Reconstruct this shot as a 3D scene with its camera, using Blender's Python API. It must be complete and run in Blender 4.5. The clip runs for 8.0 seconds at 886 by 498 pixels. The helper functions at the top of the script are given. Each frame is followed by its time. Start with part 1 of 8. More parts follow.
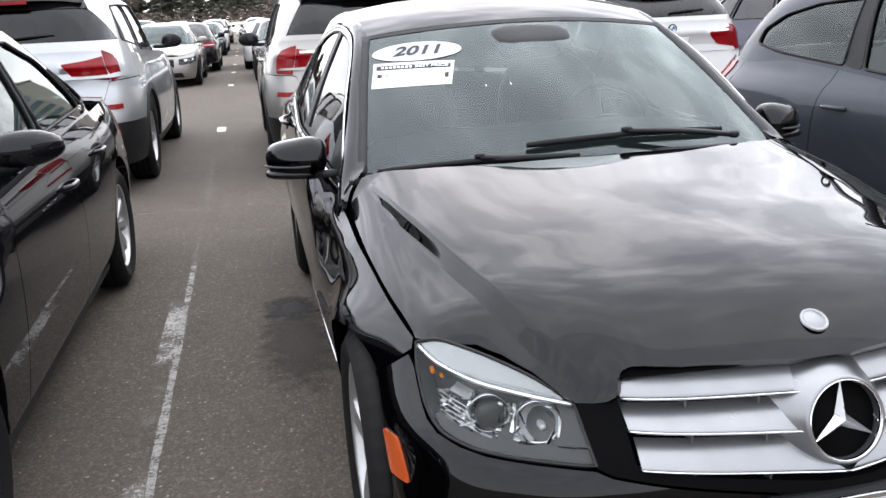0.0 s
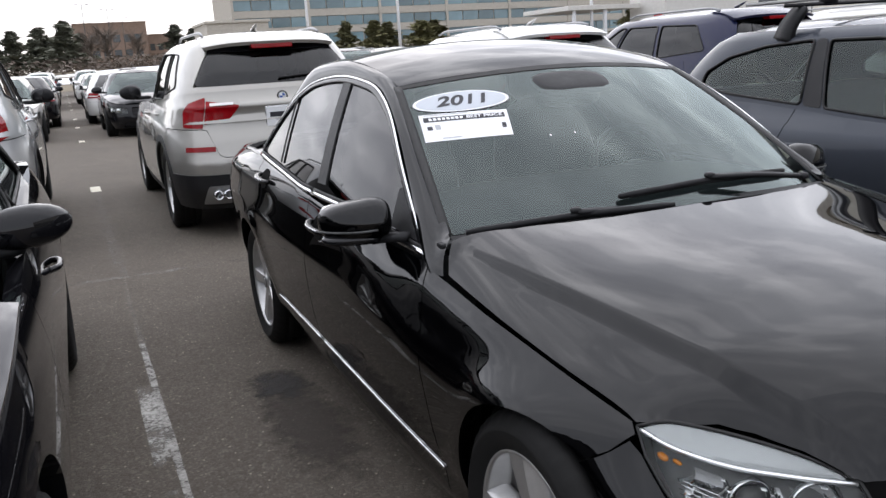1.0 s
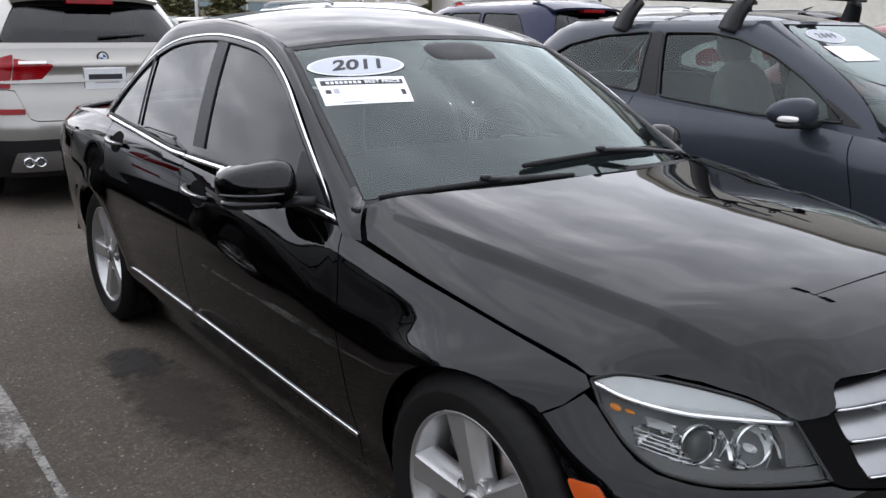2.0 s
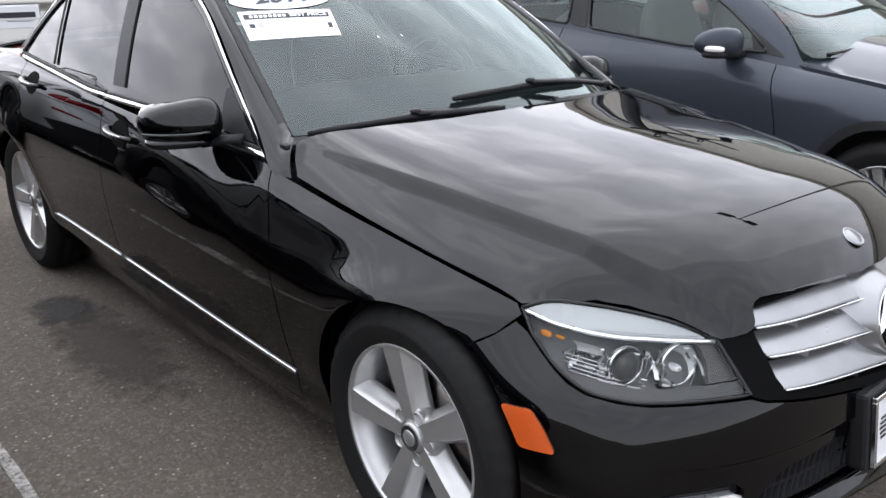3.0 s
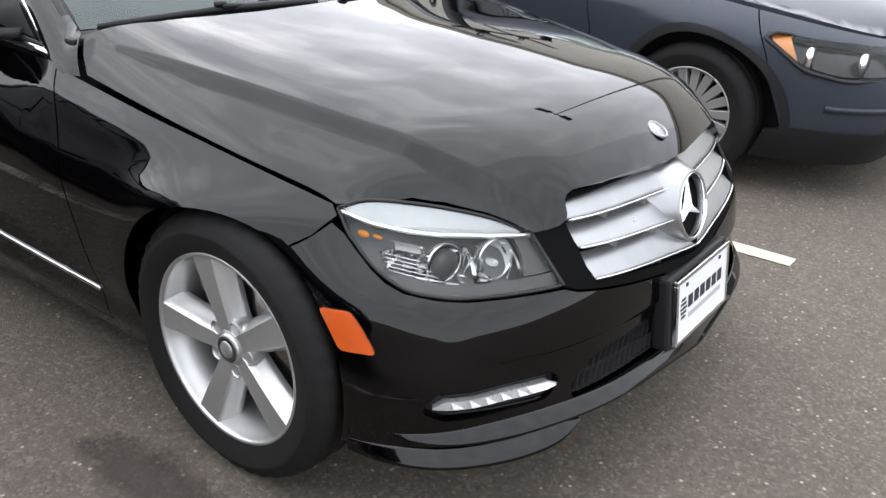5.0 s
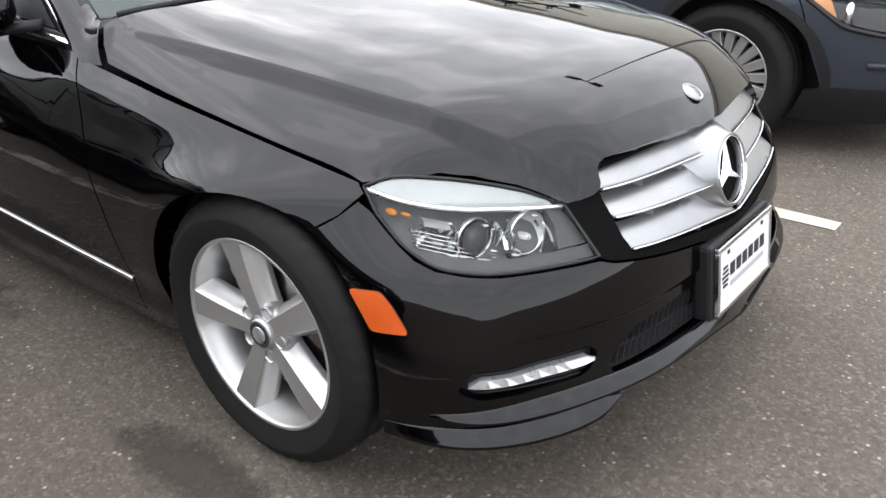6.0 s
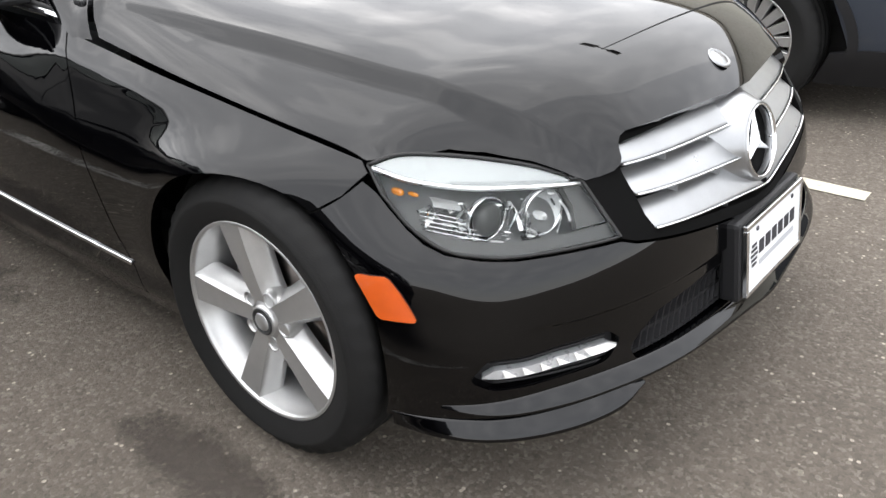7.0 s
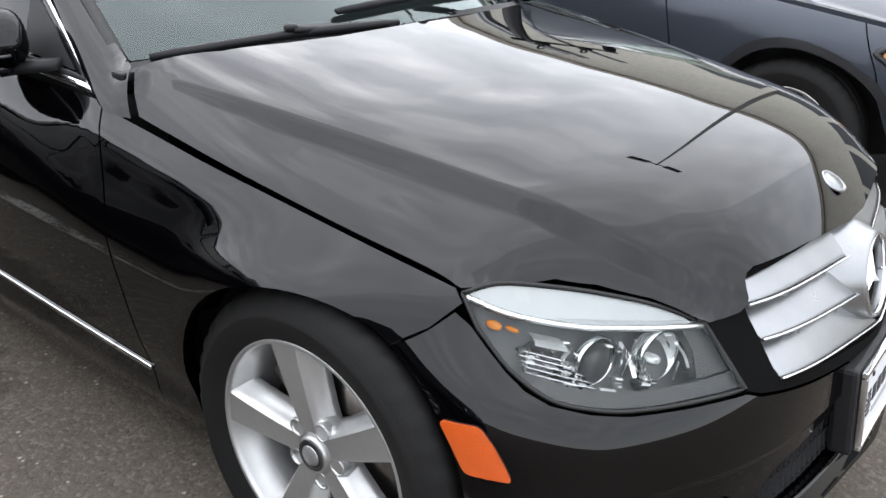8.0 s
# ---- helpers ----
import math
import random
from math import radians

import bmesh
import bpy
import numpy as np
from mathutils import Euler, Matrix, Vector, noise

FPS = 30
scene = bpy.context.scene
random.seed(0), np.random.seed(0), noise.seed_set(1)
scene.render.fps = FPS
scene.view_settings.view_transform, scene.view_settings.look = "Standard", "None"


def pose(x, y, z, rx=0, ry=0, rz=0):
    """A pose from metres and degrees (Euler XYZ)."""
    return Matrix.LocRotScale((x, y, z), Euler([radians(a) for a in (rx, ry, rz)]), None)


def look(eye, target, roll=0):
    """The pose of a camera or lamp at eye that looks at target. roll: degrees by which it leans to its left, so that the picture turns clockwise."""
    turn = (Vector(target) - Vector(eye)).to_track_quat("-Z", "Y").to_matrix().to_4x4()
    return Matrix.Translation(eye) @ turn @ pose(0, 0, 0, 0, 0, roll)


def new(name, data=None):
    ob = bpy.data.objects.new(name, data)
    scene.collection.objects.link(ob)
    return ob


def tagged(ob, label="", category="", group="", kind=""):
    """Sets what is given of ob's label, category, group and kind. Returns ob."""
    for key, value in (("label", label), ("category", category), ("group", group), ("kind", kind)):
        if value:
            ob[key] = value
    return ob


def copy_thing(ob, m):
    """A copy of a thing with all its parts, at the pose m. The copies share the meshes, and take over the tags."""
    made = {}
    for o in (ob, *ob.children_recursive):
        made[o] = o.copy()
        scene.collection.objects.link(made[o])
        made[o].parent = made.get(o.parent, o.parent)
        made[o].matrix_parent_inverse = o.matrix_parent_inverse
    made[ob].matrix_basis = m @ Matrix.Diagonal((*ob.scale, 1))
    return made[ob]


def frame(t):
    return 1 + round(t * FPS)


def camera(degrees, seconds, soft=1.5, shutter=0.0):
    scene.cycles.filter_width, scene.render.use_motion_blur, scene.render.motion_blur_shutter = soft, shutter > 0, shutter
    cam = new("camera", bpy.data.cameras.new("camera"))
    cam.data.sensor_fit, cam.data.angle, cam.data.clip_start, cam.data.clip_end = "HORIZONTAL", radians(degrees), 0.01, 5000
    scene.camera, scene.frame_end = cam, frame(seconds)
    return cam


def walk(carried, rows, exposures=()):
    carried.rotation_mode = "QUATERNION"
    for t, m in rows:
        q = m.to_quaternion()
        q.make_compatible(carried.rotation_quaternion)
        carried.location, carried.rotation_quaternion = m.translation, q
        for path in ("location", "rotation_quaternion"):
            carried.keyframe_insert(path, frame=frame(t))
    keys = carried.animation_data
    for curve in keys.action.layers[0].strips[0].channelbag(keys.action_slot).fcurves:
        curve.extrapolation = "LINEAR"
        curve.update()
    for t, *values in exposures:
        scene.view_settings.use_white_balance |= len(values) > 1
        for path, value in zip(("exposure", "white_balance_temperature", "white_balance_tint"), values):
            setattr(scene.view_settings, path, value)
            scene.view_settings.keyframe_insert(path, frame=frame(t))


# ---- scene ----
cam = camera(55.2, 8.0)
PATH = [
    (0, (-1.019, -1.103, 1.365), (-0.612, 0.781, 0.831), -2.6),
    (0.2, (-1.147, -1.056, 1.375), (-0.654, 0.796, 0.804), -2.5),
    (0.3, (-1.225, -1.018, 1.393), (-0.713, 0.831, 0.829), -2.4),
    (0.4, (-1.287, -0.976, 1.406), (-0.749, 0.878, 0.88), -2.3),
    (0.5, (-1.358, -0.933, 1.414), (-0.785, 0.93, 0.965), -2.7),
    (0.6, (-1.422, -0.881, 1.406), (-0.838, 0.984, 0.982), -3.4),
    (0.7, (-1.485, -0.836, 1.409), (-0.891, 1.023, 0.975), -4.2),
    (0.8, (-1.537, -0.766, 1.395), (-0.856, 1.067, 0.973), -3.7),
    (1, (-1.628, -0.655, 1.398), (-0.863, 1.138, 0.949), -3.4),
    (1.2, (-1.718, -0.586, 1.382), (-0.853, 1.167, 0.958), -1.4),
    (1.5, (-1.864, -0.515, 1.373), (-0.8, 1.114, 0.91), -0.2),
    (1.7, (-1.9, -0.49, 1.361), (-0.776, 1.094, 0.883), 0.3),
    (2.8, (-1.888, -0.495, 1.352), (-0.652, 0.953, 0.739), -0.3),
    (3, (-1.89, -0.505, 1.344), (-0.637, 0.917, 0.707), -0.0),
    (3.2, (-1.87, -0.517, 1.319), (-0.582, 0.888, 0.712), 1.0),
    (3.5, (-1.869, -0.517, 1.323), (-0.476, 0.77, 0.687), 3.2),
    (4, (-1.847, -0.509, 1.321), (-0.372, 0.644, 0.617), 3.8),
    (4.5, (-1.837, -0.499, 1.315), (-0.34, 0.604, 0.577), 3.7),
    (5, (-1.832, -0.5, 1.305), (-0.367, 0.581, 0.479), 2.5),
    (5.2, (-1.834, -0.495, 1.305), (-0.397, 0.608, 0.458), 1.5),
    (6.3, (-1.775, -0.483, 1.268), (-0.383, 0.652, 0.389), -1.9),
    (6.5, (-1.761, -0.47, 1.265), (-0.382, 0.654, 0.35), -2.3),
    (7, (-1.715, -0.433, 1.253), (-0.365, 0.713, 0.324), -2.1),
    (7.5, (-1.684, -0.352, 1.272), (-0.351, 0.841, 0.379), -0.1),
    (7.7, (-1.671, -0.248, 1.276), (-0.246, 0.851, 0.403), 1.0),
    (7.8, (-1.672, -0.195, 1.28), (-0.248, 0.929, 0.437), 1.5),
    (8, (-1.66, -0.107, 1.28), (-0.216, 1.009, 0.463), 2.0),
]
walk(cam, [(t, look(eye, target, roll)) for t, eye, target, roll in PATH], exposures=[
    (0, 1.50, 6200, 14), (0.5, 1.25, 6200, 14), (1.0, 0.96, 6200, 14), (1.7, 0.96, 6150, 14), (2.8, 1.45, 6150, 14), (3.5, 1.66, 6200, 14), (4.5, 1.86, 6250, 13), (5.2, 1.88, 6300, 12),
    (6.3, 2.04, 6450, 11), (7.0, 2.10, 6500, 11), (8.0, 1.90, 6250, 11)])
from mathutils import geometry

# ------------------------------------------------ world, sun, exposure
SUN_AZ, SUN_EL = 12.0, 26.0          # degrees from +y towards +x, height
world = bpy.data.worlds.new("sky")
scene.world = world
world.use_nodes = True
wt = world.node_tree
wt.nodes.clear()


def wnode(kind, **vals):
    n = wt.nodes.new(kind)
    for k, v in vals.items():
        n.inputs[k].default_value = v
    return n


sky = wnode("ShaderNodeTexSky")
sky.sky_type, sky.sun_disc = "NISHITA", False
sky.sun_elevation, sky.sun_rotation = radians(SUN_EL), radians(SUN_AZ)
bg_sky = wnode("ShaderNodeBackground", Strength=0.10)
wt.links.new(sky.outputs[0], bg_sky.inputs["Color"])
tc = wnode("ShaderNodeTexCoord")
sep = wnode("ShaderNodeSeparateXYZ")
wt.links.new(tc.outputs["Generated"], sep.inputs[0])


def wmath(op, a, b=None):
    n = wt.nodes.new("ShaderNodeMath")
    n.operation = op
    for i, s in enumerate((a, b)):
        if s is None:
            continue
        if isinstance(s, (int, float)):
            n.inputs[i].default_value = s
        else:
            wt.links.new(s, n.inputs[i])
    return n.outputs[0]


# a cloud layer: directions laid out on a flat sheet overhead
zz = wmath("ADD", wmath("MAXIMUM", sep.outputs["Z"], 0.0), 0.55)
comb = wnode("ShaderNodeCombineXYZ")
wt.links.new(wmath("DIVIDE", sep.outputs["X"], zz), comb.inputs[0])
wt.links.new(wmath("DIVIDE", sep.outputs["Y"], zz), comb.inputs[1])
big = wnode("ShaderNodeTexNoise", Scale=6.4, Detail=7.0, Roughness=0.50, Distortion=0.2)
wt.links.new(comb.outputs[0], big.inputs["Vector"])
ramp = wnode("ShaderNodeValToRGB")
ramp.color_ramp.interpolation = "EASE"
stops = ((0.30, (0.52, 0.53, 0.555)), (0.45, (0.72, 0.73, 0.745)), (0.55, (1.00, 1.00, 1.00)), (0.70, (1.50, 1.49, 1.465)))
while len(ramp.color_ramp.elements) < len(stops):
    ramp.color_ramp.elements.new(0.5)
for e, (p, c) in zip(ramp.color_ramp.elements, stops):
    e.position, e.color = p, (*c, 1)
wt.links.new(big.outputs["Fac"], ramp.inputs[0])
# towards the horizon the overcast thins to an even white
hz = wmath("POWER", wmath("SUBTRACT", 1.0, wmath("MAXIMUM", sep.outputs["Z"], 0.0)), 7.0)
mixh = wnode("ShaderNodeMixRGB", Color2=(1.02, 1.03, 1.05, 1))
wt.links.new(hz, mixh.inputs[0])
# away from the sun the cloud deck is thick and even
even = wnode("ShaderNodeMixRGB", Color1=(0.80, 0.81, 0.83, 1))
wt.links.new(ramp.outputs[0], even.inputs[2])
wt.links.new(even.outputs[0], mixh.inputs[1])
bg_cloud = wnode("ShaderNodeBackground")
wt.links.new(mixh.outputs[0], bg_cloud.inputs["Color"])
# the whole overcast is brighter on the sun's side of the sky
dot = wt.nodes.new("ShaderNodeVectorMath")
dot.operation = "DOT_PRODUCT"
wt.links.new(tc.outputs["Generated"], dot.inputs[0])
dot.inputs[1].default_value = (math.sin(radians(SUN_AZ)) * math.cos(radians(SUN_EL)), math.cos(radians(SUN_AZ)) * math.cos(radians(SUN_EL)), math.sin(radians(SUN_EL)))
glow = wmath("POWER", wmath("MULTIPLY", wmath("ADD", dot.outputs["Value"], 1.0), 0.5), 2.0)
thin = wt.nodes.new("ShaderNodeMapRange")
thin.interpolation_type = "SMOOTHSTEP"
thin.inputs["From Min"].default_value, thin.inputs["From Max"].default_value = 0.50, 1.0
thin.inputs["To Min"].default_value, thin.inputs["To Max"].default_value = 0.25, 1.0
wt.links.new(dot.outputs["Value"], thin.inputs["Value"])
wt.links.new(thin.outputs[0], even.inputs[0])
# and, as under any overcast, brighter overhead than low down
lofty = wmath("ADD", wmath("MULTIPLY", wmath("MAXIMUM", sep.outputs["Z"], 0.0), 0.46), 0.76)
wt.links.new(wmath("MULTIPLY", lofty, wmath("ADD", wmath("MULTIPLY", glow, 0.22), 0.96)), bg_cloud.inputs["Strength"])
mixw = wnode("ShaderNodeMixShader", Fac=0.88)
wt.links.new(bg_sky.outputs[0], mixw.inputs[1])
wt.links.new(bg_cloud.outputs[0], mixw.inputs[2])
wout = wt.nodes.new("ShaderNodeOutputWorld")
wt.links.new(mixw.outputs[0], wout.inputs[0])

sun = new("sun", bpy.data.lights.new("sun", "SUN"))
sun.data.energy, sun.data.angle, sun.data.color = 0.5, radians(160), (1.0, 0.97, 0.92)
_az, _el = radians(SUN_AZ), radians(SUN_EL)
sun.matrix_basis = look((0, 0, 30), (-math.sin(_az) * math.cos(_el), -math.cos(_az) * math.cos(_el), 30 - math.sin(_el)))

# ------------------------------------------------ materials
def material(name, color, rough=0.5, metal=0.0, vary=0.0, grain=0.0, scale=8.0, fine=120.0, bump=0.0, coat=0.0, coat_rough=0.03, coat_ior=1.5,
             spec=0.5, tone=None, ior=1.45, transmission=0.0, emit=None, flake=0.0, random=0.0):
    """A Principled material with stains at one scale, grain at a finer one, and fine relief."""
    m = bpy.data.materials.new(name)
    m.use_nodes = True
    t = m.node_tree
    p = t.nodes["Principled BSDF"]
    p.inputs["Base Color"].default_value = (*color, 1)
    p.inputs["Roughness"].default_value = rough
    p.inputs["Metallic"].default_value = metal
    p.inputs["Coat Weight"].default_value = coat
    p.inputs["Coat Roughness"].default_value = coat_rough
    p.inputs["Coat IOR"].default_value = coat_ior
    p.inputs["Specular IOR Level"].default_value = spec
    p.inputs["IOR"].default_value = ior
    p.inputs["Transmission Weight"].default_value = transmission
    if emit:
        p.inputs["Emission Color"].default_value = (*emit[0], 1)
        p.inputs["Emission Strength"].default_value = emit[1]
    if not (vary or grain or bump or flake or random):
        return m
    co = t.nodes.new("ShaderNodeTexCoord").outputs["Object"]

    def noise_at(sc, detail=5.0, rough_=0.6):
        n = t.nodes.new("ShaderNodeTexNoise")
        n.inputs["Scale"].default_value, n.inputs["Detail"].default_value, n.inputs["Roughness"].default_value = sc, detail, rough_
        t.links.new(co, n.inputs["Vector"])
        return n.outputs["Fac"]

    col = None

    def blend(fac, amount, other):
        nonlocal col
        rng = t.nodes.new("ShaderNodeMapRange")
        rng.inputs["From Min"].default_value, rng.inputs["From Max"].default_value = 0.35, 0.7
        rng.inputs["To Max"].default_value = amount
        t.links.new(fac, rng.inputs["Value"])
        mix = t.nodes.new("ShaderNodeMixRGB")
        mix.inputs[1].default_value = (*color, 1)
        if col:
            t.links.new(col, mix.inputs[1])
        mix.inputs[2].default_value = (*other, 1)
        t.links.new(rng.outputs[0], mix.inputs[0])
        col = mix.outputs[0]

    other = tone or tuple(c * 0.45 for c in color)
    if vary:
        f = noise_at(scale)
        blend(f, vary, other)
        rr = t.nodes.new("ShaderNodeMapRange")
        rr.inputs["To Min"].default_value, rr.inputs["To Max"].default_value = max(0.0, rough - 0.08), min(1.0, rough + 0.1)
        t.links.new(f, rr.inputs["Value"])
        t.links.new(rr.outputs[0], p.inputs["Roughness"])
    if grain:
        blend(noise_at(fine, 3.0), grain, tuple(min(1.0, c * 1.9 + 0.01) for c in color))
    if flake:
        blend(noise_at(900.0, 1.0), flake, tuple(min(1.0, c * 1.6 + 0.02) for c in color))
    if random:
        oi = t.nodes.new("ShaderNodeObjectInfo")
        hsv = t.nodes.new("ShaderNodeHueSaturation")
        rr = t.nodes.new("ShaderNodeMapRange")
        rr.inputs["To Min"].default_value, rr.inputs["To Max"].default_value = 1 - random, 1 + random
        t.links.new(oi.outputs["Random"], rr.inputs["Value"])
        t.links.new(rr.outputs[0], hsv.inputs["Value"])
        hsv.inputs["Color"].default_value = (*color, 1)
        if col:
            t.links.new(col, hsv.inputs["Color"])
        col = hsv.outputs[0]
    if col:
        t.links.new(col, p.inputs["Base Color"])
    if bump:
        b = t.nodes.new("ShaderNodeBump")
        b.inputs["Strength"].default_value, b.inputs["Distance"].default_value = bump, 0.004
        t.links.new(noise_at(fine, 4.0), b.inputs["Height"])
        t.links.new(b.outputs[0], p.inputs["Normal"])
    return m


def glass(name, tint, gloss=(0.9, 0.95, 0.95), ior=1.5):
    """Thin glazing: what lies behind shows tinted, and gloss rises by Fresnel."""
    m = bpy.data.materials.new(name)
    m.use_nodes = True
    t = m.node_tree
    t.nodes.clear()
    out = t.nodes.new("ShaderNodeOutputMaterial")
    tr = t.nodes.new("ShaderNodeBsdfTransparent")
    tr.inputs[0].default_value = (*tint, 1)
    gl = t.nodes.new("ShaderNodeBsdfGlossy")
    gl.inputs["Color"].default_value = (*gloss, 1)
    gl.inputs["Roughness"].default_value = 0.015
    fr = t.nodes.new("ShaderNodeFresnel")
    fr.inputs["IOR"].default_value = ior
    mx = t.nodes.new("ShaderNodeMixShader")
    t.links.new(fr.outputs[0], mx.inputs[0])
    t.links.new(tr.outputs[0], mx.inputs[1])
    t.links.new(gl.outputs[0], mx.inputs[2])
    t.links.new(mx.outputs[0], out.inputs[0])
    return m


def paint(name, color, metal=0.0, flake=0.0, rough=0.35, spec=0.5, coat_ior=1.5):
    return material(name, color, rough, metal, spec=spec, coat_ior=coat_ior, vary=0.06, scale=2.5, coat=1.0, coat_rough=0.02, flake=flake, tone=tuple(c * 0.8 + 0.001 for c in color))


M_BLACK = paint("black_clearcoat_paint", (0.0005, 0.0005, 0.0007), rough=0.3, spec=0.0, coat_ior=1.42)
M_BLACK2 = paint("black_metallic_paint", (0.003, 0.003, 0.004), 0.0, 0.2, spec=0.0, coat_ior=1.40)
M_GRAY = paint("slate_grey_metallic_paint", (0.030, 0.035, 0.045), 0.42, 0.3, rough=0.46, spec=0.12, coat_ior=1.22)
M_SILVER = paint("silver_metallic_paint", (0.30, 0.29, 0.265), 0.62, 0.3)
M_PEARL = paint("pale_silver_paint", (0.39, 0.40, 0.41), 0.80, 0.2)
M_WHITE = paint("white_paint", (0.55, 0.55, 0.535))
M_NAVY = paint("navy_metallic_paint", (0.006, 0.008, 0.034), 0.1, 0.3, spec=0.05, coat_ior=1.36)
M_TURN = material("amber_indicator_lens", (0.66, 0.22, 0.015), 0.2, coat=1.0, vary=0.25, scale=30, bump=0.3, fine=420)
M_RED = paint("dark_red_paint", (0.16, 0.006, 0.012), 0.2, 0.2)
M_CHROME = material("chrome", (0.78, 0.79, 0.80), 0.09, 1.0, vary=0.1, scale=30)
M_SATIN = material("satin_silver_plastic", (0.285, 0.29, 0.295), 0.30, 0.88, vary=0.12, scale=18, flake=0.15)
M_ALLOY = material("silver_lacquered_alloy", (0.43, 0.43, 0.425), 0.36, 0.78, vary=0.12, scale=25, flake=0.2, coat=0.4)
M_PLASTIC = material("black_trim_plastic", (0.009, 0.009, 0.010), 0.5, spec=0.35, vary=0.3, scale=12, bump=0.12, fine=700)
M_GLOSSPL = material("piano_black_plastic", (0.006, 0.006, 0.007), 0.12, vary=0.2, scale=14)
M_RUBBER = material("tyre_rubber", (0.007, 0.007, 0.007), 0.78, spec=0.25, vary=0.5, scale=9, tone=(0.011, 0.0105, 0.0095), bump=0.2, fine=260)
M_SEAL = material("rubber_seal", (0.008, 0.008, 0.008), 0.6, vary=0.3, scale=20)
M_GAP = material("dark_cavity", (0.002, 0.002, 0.002), 0.9, spec=0.1)
M_UNDER = material("underbody_black", (0.010, 0.010, 0.010), 0.85, vary=0.4, scale=6)
M_STEEL = material("brake_disc_steel", (0.20, 0.19, 0.18), 0.35, 1.0, vary=0.6, scale=20, tone=(0.10, 0.05, 0.025))
M_CAVITY = material("headlamp_reflector", (0.82, 0.83, 0.83), 0.12, 1.0, vary=0.1, scale=40)
M_LAMPGREY = material("headlamp_bezel_grey", (0.075, 0.077, 0.077), 0.30, 0.5, vary=0.6, scale=22, tone=(0.022, 0.023, 0.023))
M_DRL = material("daytime_lamp_reflector", (0.40, 0.41, 0.42), 0.28, 0.35, vary=0.3, scale=60, tone=(0.27, 0.275, 0.28), coat=1.0)
M_BRIGHT = material("bright_lamp_reflector", (0.90, 0.91, 0.91), 0.16, 0.60, vary=0.2, scale=60, tone=(0.40, 0.41, 0.41), bump=1.0, fine=60)
M_SMOKE = material("smoked_lamp_trim", (0.032, 0.033, 0.032), 0.35, 0.1, vary=0.3, scale=14, tone=(0.06, 0.06, 0.058))
M_LENS = glass("clear_lens", (0.93, 0.94, 0.93), ior=1.32)
M_FROST = material("frosted_lamp_brow", (0.40, 0.415, 0.42), 0.25, 0.0, vary=0.15, scale=12, coat=1.0)
M_GLASS = glass("windscreen_glass", (0.42, 0.50, 0.49), (0.86, 0.97, 0.95), 1.60)
M_TINT = glass("tinted_privacy_glass", (0.06, 0.06, 0.065), (0.95, 0.95, 0.95), 1.46)
M_SIDEGL = glass("side_glass", (0.45, 0.52, 0.50), (0.9, 0.97, 0.95), 1.48)
M_STAR = material("bright_satin_metal", (0.78, 0.79, 0.80), 0.28, 0.9, vary=0.1, scale=40)
M_AMBER = material("amber_marker_lens", (0.47, 0.075, 0.008), 0.22, coat=1.0, vary=0.15, scale=40, bump=0.3, fine=420)
M_REDLENS = material("red_lamp_lens", (0.17, 0.001, 0.003), 0.12, coat=0.15, spec=0.25, vary=0.45, scale=16, tone=(0.33, 0.004, 0.008))
M_WHITELENS = material("white_lamp_lens", (0.72, 0.70, 0.68), 0.15, coat=1.0, vary=0.2, scale=20)
M_PLATE = material("white_plate_plastic", (0.66, 0.67, 0.68), 0.35, vary=0.06, scale=20)
M_INK = material("black_ink", (0.02, 0.02, 0.025), 0.6)
M_INKGREY = material("grey_ink", (0.35, 0.36, 0.38), 0.6)
M_PAPER = material("white_window_paper", (0.72, 0.73, 0.74), 0.6, vary=0.05, scale=20)
M_STICKER = material("pale_grey_vinyl", (0.42, 0.45, 0.49), 0.4, vary=0.06, scale=20)
M_SEAT = material("grey_leather", (0.30, 0.29, 0.27), 0.55, vary=0.2, scale=12, bump=0.15, fine=180)
M_DARKSEAT = material("black_leather", (0.02, 0.02, 0.02), 0.55, vary=0.3, scale=12, bump=0.15, fine=180)
M_DASH = material("dashboard_vinyl", (0.03, 0.03, 0.032), 0.6, vary=0.2, scale=10, bump=0.15, fine=300)
M_BLUE = material("enamel_blue", (0.02, 0.09, 0.35), 0.25, coat=1.0, vary=0.1, scale=60)


# ------------------------------------------------ geometry kit
def pchip(xs, ys):
    """A smooth curve through points that never overshoots them."""
    xs, ys = np.asarray(xs, float), np.asarray(ys, float)
    h, d = np.diff(xs), np.diff(ys) / np.diff(xs)
    m = np.zeros_like(ys)
    for i in range(1, len(xs) - 1):
        if d[i - 1] * d[i] > 0:
            w1, w2 = 2 * h[i] + h[i - 1], h[i] + 2 * h[i - 1]
            m[i] = (w1 + w2) / (w1 / d[i - 1] + w2 / d[i])
    m[0], m[-1] = d[0], d[-1]

    def f(x):
        x = np.asarray(x, float)
        i = np.clip(np.searchsorted(xs, x) - 1, 0, len(xs) - 2)
        t = (x - xs[i]) / h[i]
        a = (1 + 2 * t) * (1 - t) ** 2 * ys[i] + t * (1 - t) ** 2 * h[i] * m[i] + t * t * (3 - 2 * t) * ys[i + 1] + t * t * (t - 1) * h[i] * m[i + 1]
        lo, hi = ys[0] + (x - xs[0]) * m[0], ys[-1] + (x - xs[-1]) * m[-1]
        return np.where(x < xs[0], lo, np.where(x > xs[-1], hi, a))
    return f


def curve(*pts):
    return pchip([p[0] for p in pts], [p[1] for p in pts])


